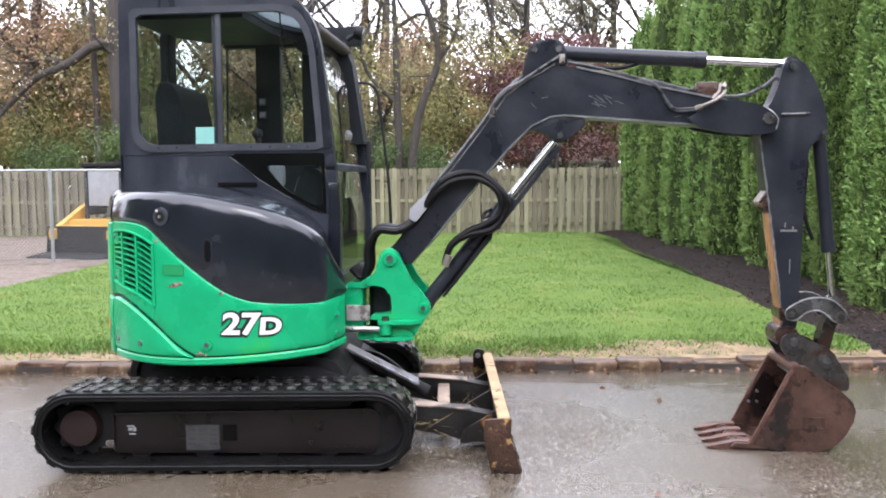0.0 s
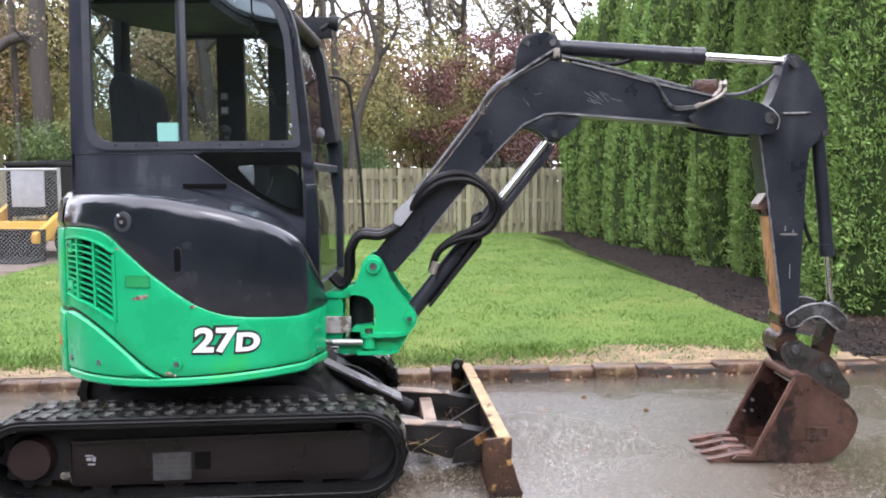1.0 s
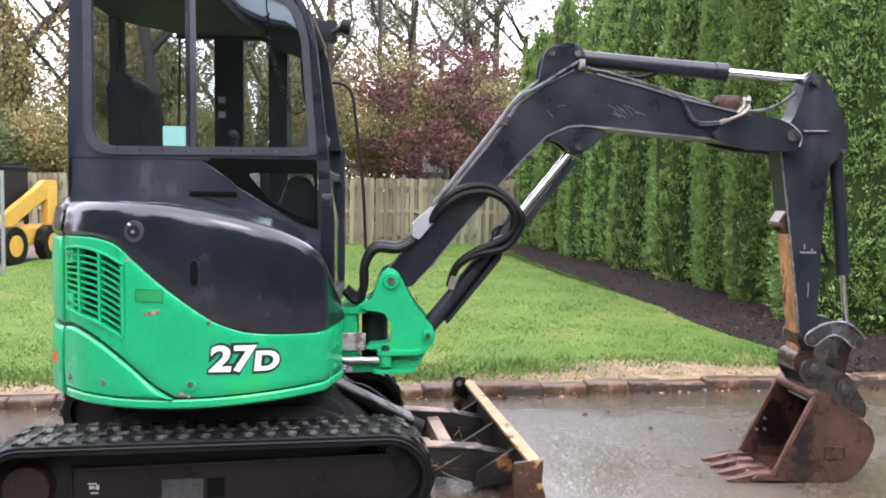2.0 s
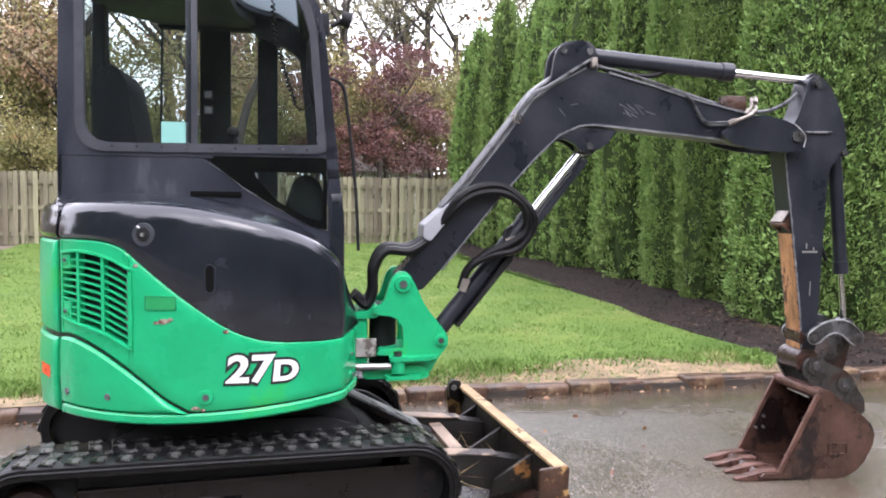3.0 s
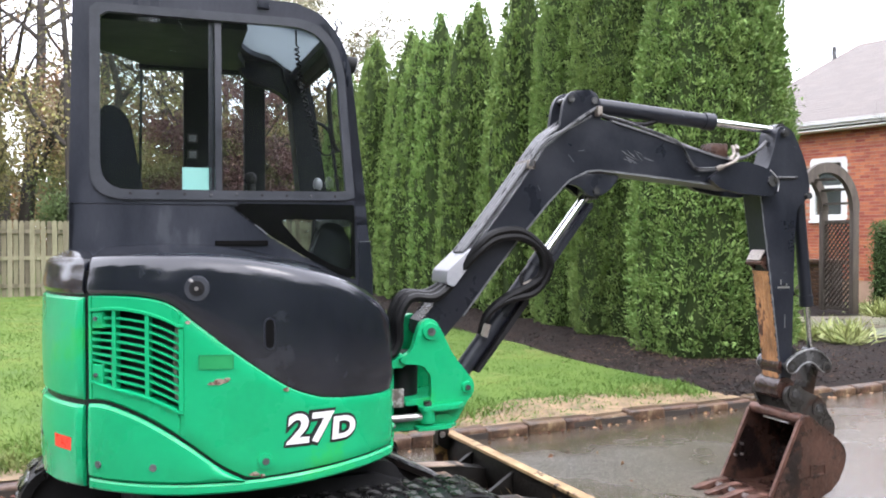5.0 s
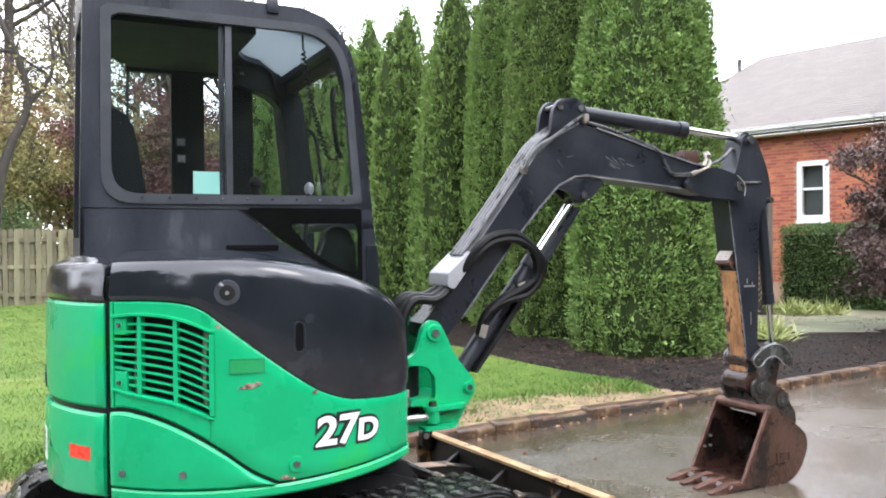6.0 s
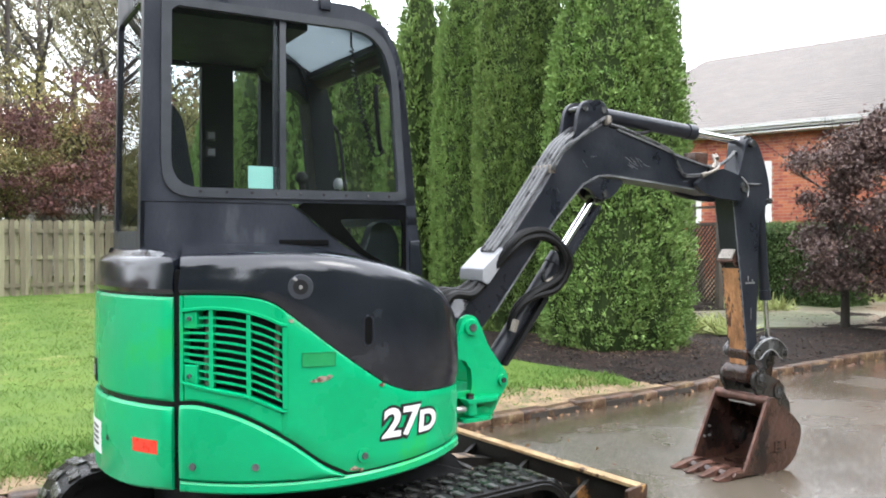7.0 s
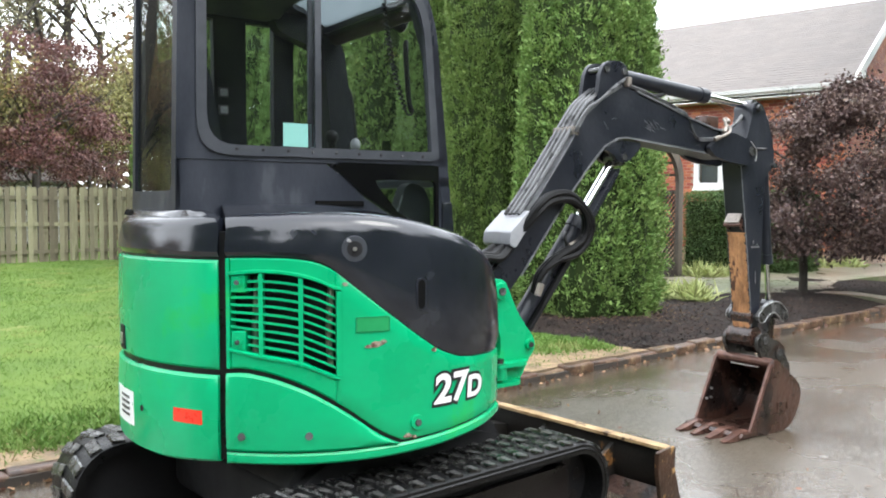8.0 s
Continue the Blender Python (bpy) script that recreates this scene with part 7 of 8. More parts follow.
def thuja_sprays(seed, clumps, each, size):
    """Upright tufts of small flat sprays over the plumes, with dark gaps between the tufts."""
    rng = np.random.default_rng(seed)
    cols = thuja_columns(seed)
    area = np.array([r * h for x, y, r, h in cols])
    C, N, T = [], [], []
    for i, (cx, cy, r, h) in enumerate(cols):
        m = int(clumps * 2.2 * area[i] / area.sum())
        t, a = rng.random(m), rng.uniform(0, 2 * math.pi, m)
        keep = rng.random(m) < plume_width(t) + 0.12
        t, a = t[keep], a[keep]
        lump = np.array([1 + 0.10 * noise.noise((math.cos(q) * 2 + seed, math.sin(q) * 2 + i, w * h * 1.1)) + 0.06 * noise.noise((math.cos(q) * 5 + seed, math.sin(q) * 5, w * h * 3.0)) for q, w in zip(a, t)])
        w = r * plume_width(t) * lump
        P = np.stack([cx + w * np.cos(a), cy + w * np.sin(a), t * h + 0.03], 1)
        free = np.ones(len(P), bool)
        for j, (ox, oy, orad, oh) in enumerate(cols):
            if j != i:
                free &= np.hypot(P[:, 0] - ox, P[:, 1] - oy) > 0.90 * orad * plume_width(np.clip(P[:, 2] / oh, 0, 1)) * (P[:, 2] < oh)
        C.append(P[free])
        N.append(np.stack([np.cos(a), np.sin(a), np.zeros(len(a))], 1)[free])
        T.append(P[free][:, 2] / 6.0)
    C, N, T = np.concatenate(C), np.concatenate(N), np.concatenate(T)
    n = len(C)
    D = N * rng.uniform(0.40, 0.95, (n, 1)) + rng.normal(0, 0.34, (n, 3)) + (0, 0, 0.60)
    D /= np.linalg.norm(D, axis=1, keepdims=True)
    length = rng.uniform(0.08, 0.19, n) * (1 - 0.5 * T)
    i = np.repeat(np.arange(n), each)
    k = len(i)
    s = rng.random(k) ** 0.85
    side = rng.normal(0, 1, (k, 3))
    side -= D[i] * (side * D[i]).sum(1, keepdims=True)
    side /= np.linalg.norm(side, axis=1, keepdims=True)
    # tufts are flat fans, widest a third of the way up
    wide = length[i] * 0.36 * np.sin(np.pi * np.clip(0.12 + 0.80 * s, 0, 1)) * np.sqrt(rng.random(k))
    P = C[i] + D[i] * (length[i] * (s - 0.30))[:, None] + side * wide[:, None]
    A = D[i] * 0.9 + side * rng.uniform(0.2, 0.9, (k, 1)) + rng.normal(0, 0.22, (k, 3))
    L = rng.uniform(0.7, 1.3, k) * size * (1 - 0.25 * T[i])
    # shorter sprays set back between the tufts
    j = rng.integers(0, n, int(k * 0.6))
    m = len(j)
    back = C[j] - N[j] * rng.uniform(0.0, 0.09, (m, 1)) + rng.normal(0, 0.06, (m, 3))
    P = np.concatenate([P, back])
    A = np.concatenate([A, N[j] * 0.5 + rng.normal(0, 0.45, (m, 3)) + (0, 0, 0.5)])
    L = np.concatenate([L, rng.uniform(0.8, 1.5, m) * size])
    me = leaf_mesh("sprays", P, A, L, THUJA, 0.36, seed)
    me.transform(Matrix.Diagonal((1 / 0.95, 1 / 0.95, 1 / 6.0, 1)))
    return me


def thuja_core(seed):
    """Dark inner filler, one spindle for each plume; its colour stands in for gap shade."""
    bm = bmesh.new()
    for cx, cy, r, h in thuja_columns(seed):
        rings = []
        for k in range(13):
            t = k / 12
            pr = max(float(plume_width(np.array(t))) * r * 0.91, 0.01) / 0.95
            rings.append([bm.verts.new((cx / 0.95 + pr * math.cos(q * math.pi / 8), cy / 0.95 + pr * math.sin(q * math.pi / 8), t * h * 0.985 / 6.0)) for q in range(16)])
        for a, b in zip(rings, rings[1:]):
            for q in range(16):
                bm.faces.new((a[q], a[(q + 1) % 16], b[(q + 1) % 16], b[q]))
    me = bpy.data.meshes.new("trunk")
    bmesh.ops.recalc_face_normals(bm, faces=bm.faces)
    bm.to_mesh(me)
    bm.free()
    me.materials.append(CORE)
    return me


def thuja(form, x, y, h, r, turn):
    t = thing("thuja_tree", "dense green columnar thuja in a mulch bed", "conifer", "thuja row", at=(x, y, 0.05))
    t.rotation_euler = (0.03 * math.sin(turn * 5), 0.03 * math.cos(turn * 3), turn)
    # the part called trunk is the dark filler that shades the gaps
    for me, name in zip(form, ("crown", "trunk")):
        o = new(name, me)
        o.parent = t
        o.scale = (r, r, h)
    return t


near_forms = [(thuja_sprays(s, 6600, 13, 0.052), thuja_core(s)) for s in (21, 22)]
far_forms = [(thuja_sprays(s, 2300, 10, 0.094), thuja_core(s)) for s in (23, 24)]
rnd = random.Random(9)
row = [(6.28, 3.78, 6.6, 0.98), (6.50, 5.75, 6.3, 0.80), (6.62, 7.1, 5.9, 0.76), (6.6, 8.35, 6.0, 0.70), (6.75, 9.5, 5.5, 0.63), (6.6, 10.7, 6.1, 0.72), (6.65, 11.9, 6.15, 0.72), (6.6, 13.1, 5.9, 0.72), (6.7, 14.2, 6.3, 0.72), (6.6, 15.4, 6.3, 0.75), (6.7, 16.6, 6.3, 0.75), (6.7, 17.8, 6.0, 0.75), (7.0, 19.6, 5.3, 0.8)]
for k, (x, y, h, r) in enumerate(row):
    thuja((near_forms if y < 8 else far_forms)[k % 2], x, y, h, r, rnd.uniform(0, 6.28))


# ---- trees ----
def branches(seed, height, spread, depth=4, r0=0.16, lean=0.0, low=0.3):
    """A tapered trunk with limbs; returns the mesh data and the twig ends."""
    rnd = random.Random(seed)
    bm = bmesh.new()
    ends = []

    def grow(p, d, length, r, level):
        pts = [p]
        q = p.copy()
        dd = d.copy()
        k = 4
        for i in range(k):
            dd = (dd + Vector((rnd.uniform(-1, 1), rnd.uniform(-1, 1), rnd.uniform(-0.5, 0.8))) * (0.13 + 0.05 * level)).normalized()
            q = q + dd * (length / k)
            pts.append(q.copy())
        tube(bm, pts, r, 7 if level < 2 else (5 if level < 3 else 3), r * 0.5, round_path=level < 2)
        if level >= depth:
            ends.extend(pts[1:])
            return
        n = rnd.randint(3, 5) if level else rnd.randint(6, 8)
        for i in range(n):
            t = rnd.uniform(low if level == 0 else 0.25, 1.0)
            j = min(int(t * k), k - 1)
            s = pts[j].lerp(pts[j + 1], t * k - j)
            a = rnd.uniform(0, 2 * math.pi)
            side = Vector((math.cos(a), math.sin(a), rnd.uniform(0.15, 0.9)))
            nd = (dd * 0.35 + side * spread).normalized()
            grow(s, nd, length * rnd.uniform(0.42, 0.62), r * (1 - 0.5 * t) * 0.55, level + 1)
    grow(Vector((0, 0, 0)), Vector((lean, lean * 0.3, 1)).normalized(), height * 0.72, r0, 0)
    bmesh.ops.recalc_face_normals(bm, faces=bm.faces)
    me = bpy.data.meshes.new("trunk")
    bm.to_mesh(bm and me)
    bm.free()
    me.materials.append(BARK)
    me.shade_smooth()
    return me, np.array([tuple(e) for e in ends])


def crown(ends, count, size, spread, mat, seed, bare=5.0):
    rng = np.random.default_rng(seed)
    weight = np.clip(1.0 - (ends[:, 2] - bare) / 2.5, 0.04, 1.0)
    e = ends[rng.random(len(ends)) < weight]
    P = e[rng.integers(0, len(e), count)] + rng.normal(0, spread, (count, 3))
    A = rng.normal(0, 1, (count, 3))
    A[:, 2] -= 0.3
    return leaf_mesh("crown", P, A, rng.uniform(0.6, 1.3, count) * size, mat, 0.7, seed)


def tree(name, label, trunk_me, crown_me, at, turn, scale, group=""):
    t = thing(name, label, "tree", group, at=at)
    t.rotation_euler[2] = turn
    t.scale = (scale, scale, scale)
    for n_, me in (("trunk", trunk_me), ("crown", crown_me)):
        o = new(n_, me)
        o.parent = t
    return t


tall_me, tall_ends = branches(31, 15, 0.85, 4, 0.24, 0.04, 0.25)
tall2_me, tall2_ends = branches(37, 13, 1.0, 4, 0.26, -0.06, 0.2)
mid_me, mid_ends = branches(33, 9, 0.9, 3, 0.14, 0.02, 0.2)
oak_leaf = crown(tall_ends, 19000, 0.095, 0.45, LEAFO, 41)
sparse_leaf = crown(tall2_ends, 7000, 0.09, 0.4, LEAFO, 42)
green_leaf = crown(mid_ends, 13000, 0.135, 0.5, LEAFG, 43)
shrub_leaf = crown(mid_ends, 13000, 0.150, 0.5, LEAFD, 44)
rnd = random.Random(12)
for x, y, s, k in ((-13.5, 23, 1.0, 0), (-6.5, 26, 1.0, 0), (-4.0, 22.0, 1.0, 1), (-1.6, 25, 0.95, 1), (0.6, 28, 1.05, 1), (4.5, 30, 1.0, 1), (8.5, 34, 1.1, 1), (-17, 27, 1.1, 0), (-11, 32, 1.2, 1), (-2.5, 34, 1.2, 0), (-20, 22, 1.0, 1), (-7.8, 36, 1.2, 0)):
    tree("woodland_tree", "tall bare-limbed tree with sparse rusty leaves" if k else "tall dark tree with rusty autumn leaves", (tall_me, tall2_me)[k], (oak_leaf, sparse_leaf)[k], (x, y, 0), rnd.uniform(0, 6.28), s, "trees behind the fence")
for x, y, s, k in ((-12.6, 22.5, 0.5, 0), (-8.9, 20.8, 0.42, 1), (-7.0, 21.5, 0.5, 0), (-5.2, 20.5, 0.42, 0), (-2.2, 21.2, 0.55, 0), (-0.05, 20.3, 0.36, 1), (1.0, 23.5, 0.58, 0), (2.3, 24.0, 0.56, 0), (-15, 21, 0.6, 0), (-0.5, 27, 0.85, 0), (5.4, 26, 0.75, 0), (-10, 26, 1.0, 0), (-11.8, 28.5, 1.1, 0), (-4.5, 25, 0.9, 0), (-7.2, 28, 1.0, 0), (-9.0, 24, 0.7, 0), (-2.8, 23.2, 0.5, 1), (0.9, 21.0, 0.30, 1), (7.5, 27, 0.8, 0), (10, 30, 0.9, 0), (-18, 24, 0.8, 1), (-12.9, 25.5, 0.62, 0), (-10.6, 23.6, 0.46, 0), (-14.6, 25.0, 0.66, 0), (-11.4, 21.2, 0.36, 1), (-13.6, 28.0, 0.8, 0)):
    tree("small_tree", "yellow-green leafy small tree" if k == 0 else "dark green leafy shrub", mid_me, (green_leaf, shrub_leaf)[k], (x, y, 0), rnd.uniform(0, 6.28), s, "trees behind the fence")


haze_leaf = crown(tall2_ends, 15000, 0.13, 0.5, LEAFP, 45, 14.0)
for x, y, s, a in ((8.8, 37.0, 1.1, 2.6), (11.5, 36.0, 1.0, 4.0), (5.3, 31.0, 0.85, 1.1)):
    tree("tall_pale_tree", "tall tree with thin pale olive leaves", tall2_me, haze_leaf, (x, y, 0), a, s, "trees behind the fence")


def grown(parts, twigs, seed, reach=1.3):
    """Trunks and limbs along given lines, with twigs springing from them; returns the mesh and the twig ends."""
    rnd = random.Random(seed)
    bm = bmesh.new()
    ends = []
    for pts, r, r2 in parts:
        tube(bm, pts, r, 9, r2)
        line = smooth_path(pts)
        for k in range(twigs):
            t = rnd.uniform(0.35, 1.0)
            p = line[min(int(t * len(line)), len(line) - 1)]
            d = Vector((rnd.uniform(-1, 1), rnd.uniform(-0.6, 0.6), rnd.uniform(-0.3, 1.0))).normalized()
            q = [p]
            for j in range(5):
                d = (d + Vector((rnd.uniform(-1, 1), rnd.uniform(-1, 1), rnd.uniform(-0.6, 0.9))) * 0.3).normalized()
                q.append(q[-1] + d * reach * rnd.uniform(0.12, 0.28))
            tube(bm, q, r2 * 0.45, 4, 0.006, round_path=False)
            for j in range(3):
                b = q[rnd.randint(1, 5)]
                e = [b, b + Vector((rnd.uniform(-1, 1), rnd.uniform(-1, 1), rnd.uniform(-0.5, 0.8))) * 0.35 * reach]
                e.append(e[-1] + Vector((rnd.uniform(-1, 1), rnd.uniform(-1, 1), rnd.uniform(-0.5, 0.6))) * 0.3 * reach)
                tube(bm, e, 0.014, 3, 0.004, round_path=False)
                ends.extend(e[1:])
    bmesh.ops.recalc_face_normals(bm, faces=bm.faces)
    me = bpy.data.meshes.new("trunk")
    bm.to_mesh(me)
    bm.free()
    me.materials.append(BARK)
    me.shade_smooth()
    return me, np.array([tuple(e) for e in ends])


big_me, big_ends = grown([([(0, 0, 0), (0.05, 0, 3), (-0.05, 0, 6), (0.1, 0, 10), (0.0, 0, 14)], 0.34, 0.16),
                          ([(-0.1, 0, 5.85), (-0.75, -0.1, 5.75), (-1.5, -0.2, 5.2), (-2.2, -0.3, 4.9), (-2.6, -0.3, 4.65), (-3.2, -0.4, 4.0), (-3.8, -0.4, 3.4), (-4.6, -0.4, 2.9)], 0.17, 0.04),
                          ([(-1.5, -0.2, 5.2), (-2.3, 0.1, 5.4), (-3.2, 0.2, 5.3), (-4.0, 0.3, 5.6)], 0.06, 0.02),
                          ([(0.1, 0, 8), (-1.0, 0, 9.2), (-2.2, 0, 9.6), (-3.6, 0, 10.6)], 0.10, 0.03),
                          ([(0.1, 0, 7), (1.0, 0, 8.2), (2.2, 0, 8.6), (3.4, 0, 9.8)], 0.10, 0.03)], 9, 61)
tree("woodland_tree", "big bare tree with a long drooping limb", big_me, crown(big_ends, 1600, 0.10, 0.25, LEAFO, 62), (-9.12, 21.5, 0), 0.0, 1.0, "trees behind the fence")
lean_me, lean_ends = grown([([(0, 0, 0), (0.15, 0, 2.7), (0.45, 0, 4.2), (0.95, 0, 5.5), (0.75, 0, 6.8), (0.2, 0, 8.2), (0.0, 0, 11)], 0.17, 0.05),
                            ([(-0.25, 0.1, 0), (-0.35, 0.1, 3.5), (-0.40, 0.1, 5.5), (-0.45, 0.1, 7.3), (-0.7, 0.1, 10)], 0.15, 0.06),
                            ([(-0.40, 0.1, 4.2), (-1.2, 0, 5.0), (-1.5, 0, 6.0), (-0.9, 0, 7.2)], 0.09, 0.03),
                            ([(0.95, 0, 5.5), (1.6, 0, 6.6), (1.5, 0, 8.0)], 0.08, 0.03),
                            ([(-0.45, 0, 6.5), (0.4, 0, 7.0), (1.2, 0, 6.6), (1.9, 0, 6.1), (2.6, 0, 5.0)], 0.06, 0.02)], 10, 63)
tree("woodland_tree", "dark leaning twin-stemmed tree, nearly bare", lean_me, crown(lean_ends, 2200, 0.11, 0.3, LEAFG, 64), (0.02, 19.8, 0), 0.0, 0.91, "trees behind the fence")
thin_me, thin_ends = grown([([(0, 0, 0), (0.05, 0, 3.2), (0.0, 0, 7.2), (0.15, 0, 11)], 0.13, 0.06)], 16, 65)
for x, y, a in ((-10.0, 21.8, 0.0), (-11.6, 25.0, 2.0), (2.9, 27.0, 1.0)):
    tree("woodland_tree", "slender bare tree trunk with thin twigs", thin_me, crown(thin_ends, 500, 0.10, 0.3, LEAFO, 66), (x, y, 0), a, 1.0, "trees behind the fence")


def dome(seed, count, radius, z0, z1, size, mat, hollow=0.55, k=130, tight=0.13):
    """Leaves in a low uneven dome, in clumps with gaps."""
    rng = np.random.default_rng(seed)
    a, h = rng.uniform(0, 2 * math.pi, k), rng.random(k)
    prof = np.sqrt(np.clip(1 - np.abs(h - 0.42) ** 2 / 0.36, 0.05, 1))
    rr = radius * prof * rng.uniform(hollow, 1.0, k)
    c = np.stack([rr * np.cos(a), rr * np.sin(a), z0 + (z1 - z0) * h], 1)
    i = rng.integers(0, k, count)
    P = c[i] + rng.normal(0, 1, (count, 3)) * (radius * tight, radius * tight, (z1 - z0) * tight * 0.4)
    A = rng.normal(0, 1, (count, 3))
    A[:, 2] -= 0.5
    return leaf_mesh("crown", P, A, rng.uniform(0.6, 1.3, count) * size, mat, 0.6, seed)


red_me, red_ends = branches(35, 5.6, 1.1, 4, 0.14, 0.03, 0.12)
tree("red_maple", "dark red Japanese maple behind the picket fence", red_me, dome(46, 27000, 3.1, 2.2, 6.4, 0.095, LEAFR, 0.5, 105, 0.080), (4.85, 24.0, 0), 0.6, 1.0)
# maple on the mulch bed, beside the house
low_crown = dome(47, 42000, 1.52, 0.68, 3.10, 0.062, LEAFB, 0.35, 150, 0.080)
low_crown.transform(Matrix.Rotation(-1.2, 4, "Z") @ Matrix.Translation((0.42, -0.36, 0)))
lm_me, lm_ends = branches(52, 2.9, 1.35, 4, 0.07, 0.02, 0.30)
tree("ornamental_maple", "low purple-brown maple on a single trunk", lm_me, low_crown, (10.35, 2.98, 0.08), 1.2, 1.02)
# far woods: dense and low between the trunks, thinning out upwards
rng = np.random.default_rng(77)
n = 115000
a = rng.uniform(-1.2, 0.78, n)
d = rng.uniform(36, 58, n)
hgt = 7.6 + 2.2 * np.sin(a * 9) + 1.6 * np.sin(a * 23) + 1.0 * np.sin(a * 61)
P = np.stack([d * np.sin(a), d * np.cos(a), rng.random(n) ** 1.25 * hgt * (0.75 + 0.5 * rng.random(n) ** 2)], 1)
tagged(leaf_object("far_woods", leaf_mesh("far_woods", P, rng.normal(0, 1, (n, 3)), rng.uniform(0.20, 0.48, n), LEAFW, 0.7, 78)), "far brown and olive autumn woods behind the gardens", "woods", kind="stuff")
# unseen dark belt of trees, added to close the place and darken reflections
n = 52000
a = rng.uniform(1.2, 2 * math.pi - 1.15, n)
d = rng.uniform(17, 24, n)
hgt = 10.0 + 2.0 * np.sin(a * 7) + 1.5 * np.sin(a * 19)
P = np.stack([d * np.sin(a), d * np.cos(a) - 4, rng.random(n) * hgt], 1)
tagged(leaf_object("tree_belt", leaf_mesh("tree_belt", P, rng.normal(0, 1, (n, 3)), rng.uniform(0.4, 1.1, n), LEAFD, 0.8, 79)), "unseen dark green belt of trees added to darken reflections", "woods", kind="stuff")

# ---- brick house ----
DIR = Vector((-0.187, 0.982, 0)).normalized()
OUT = Vector((-DIR.y, DIR.x, 0))
HOUSE = Matrix.Translation((17.08, 5.40, 0.2)) @ Matrix(((DIR.x, -OUT.x, 0, 0), (DIR.y, -OUT.y, 0, 0), (0, 0, 1, 0), (0, 0, 0, 1)))


def house():
    """Local x runs along the side wall away from the gable corner, y into the house."""
    t = thing("brick_house", "single-storey red brick house with a grey shingle roof", "house")
    LEN, DEEP, WALL, RIDGE, HIP = 7.9, 9.4, 3.85, 6.75, 6.6
    def add(name, bm, mat, label="", parent=t, smooth=0):
        return part(name, bm, mat, parent, label, smooth, HOUSE)
    wins = [(2.80, 1.765, 0.58, 1.27), (4.6, 1.72, 0.74, 1.35)]
    # side wall with openings
    bm = bmesh.new()
    edges = [0.0]
    for x, z, w, h in wins:
        box(bm, edges[-1], x, 0, 0.25, -0.3, WALL)
        box(bm, x, x + w, 0, 0.25, -0.3, z)
        box(bm, x, x + w, 0, 0.25, z + h, WALL)
        edges.append(x + w)
    box(bm, edges[-1], LEN, 0, 0.25, -0.3, WALL)
    wall = add("side_wall", bm, JOINT, "mortar of the side wall")
    # brick courses
    verts, faces = [], []
    rb = random.Random(3)
    course = 0.077
    rows_n = int(WALL / course)
    for j in range(rows_n):
        z = 0.0 + j * course
        x = 0.004 - (0.11 if j % 2 else 0)
        while x < LEN - 0.02:
            a, b = max(x, 0.0), min(x + 0.212, LEN)
            x += 0.222
            if z < 0.2 or any(b > wx + 0.0 and a < wx + ww and z + course > wz and z < wz + wh for wx, wz, ww, wh in wins):
                continue
            i = len(verts)
            p = 0.010 + rb.uniform(0, 0.004)
            verts += [(a, 0, z), (b, 0, z), (b, 0, z + 0.066), (a, 0, z + 0.066), (a + 0.003, -p, z + 0.003), (b - 0.003, -p, z + 0.003), (b - 0.003, -p, z + 0.063), (a + 0.003, -p, z + 0.063)]
            faces += [(i + 4, i + 5, i + 6, i + 7), (i, i + 1, i + 5, i + 4), (i + 1, i + 2, i + 6, i + 5), (i + 2, i + 3, i + 7, i + 6), (i + 3, i, i + 4, i + 7)]
    # gable wall bricks, up under the rake
    for j in range(int(6.6 / course)):
        z = j * course
        half = DEEP / 2
        y = 0.004 - (0.11 if j % 2 else 0)
        while y < DEEP:
            a, b = max(y, 0), min(y + 0.212, DEEP)
            y += 0.222
            top = WALL + (RIDGE - WALL) * (1 - abs((a + b) / 2 - half) / half)
            if z + course > top - 0.25 or z < 0.4:
                continue
            i = len(verts)
            p = 0.010 + rb.uniform(0, 0.004)
            verts += [(0, a, z), (0, b, z), (0, b, z + 0.066), (0, a, z + 0.066), (-p, a + 0.003, z + 0.003), (-p, b - 0.003, z + 0.003), (-p, b - 0.003, z + 0.063), (-p, a + 0.003, z + 0.063)]
            faces += [(i + 4, i + 5, i + 6, i + 7), (i, i + 1, i + 5, i + 4), (i + 1, i + 2, i + 6, i + 5), (i + 2, i + 3, i + 7, i + 6), (i + 3, i, i + 4, i + 7)]
    me = bpy.data.meshes.new("bricks")
    me.from_pydata([tuple(HOUSE @ Vector(v)) for v in verts], [], faces)
    me.materials.append(BRICK)
    o = new("bricks", me)
    o.parent = t
    o["kind"] = "stuff"
    # other walls
    bm = bmesh.new()
    gable = [(0, -0.3), (DEEP, -0.3), (DEEP, WALL), (DEEP / 2, RIDGE - 0.1), (0, WALL)]
    plate(bm, gable, lambda u, v, w: (w, u, v), 0.25)
    box(bm, 0, LEN, DEEP - 0.25, DEEP, -0.3, WALL)
    box(bm, LEN - 0.25, LEN, 0, DEEP, -0.3, WALL)
    add("gable_wall", bm, JOINT, "mortar of the gable wall")
    # roof: gable at the near end, hip at the far end
    ov = 0.42
    zr, ze = RIDGE, WALL + 0.05
    A, B = Vector((-0.25, -ov, ze)), Vector((LEN + ov, -ov, ze))
    C, D = Vector((LEN + ov, DEEP + ov, ze)), Vector((-0.25, DEEP + ov, ze))
    R1, R2 = Vector((-0.25, DEEP / 2, zr)), Vector((HIP, DEEP / 2, zr))
    bm = bmesh.new()
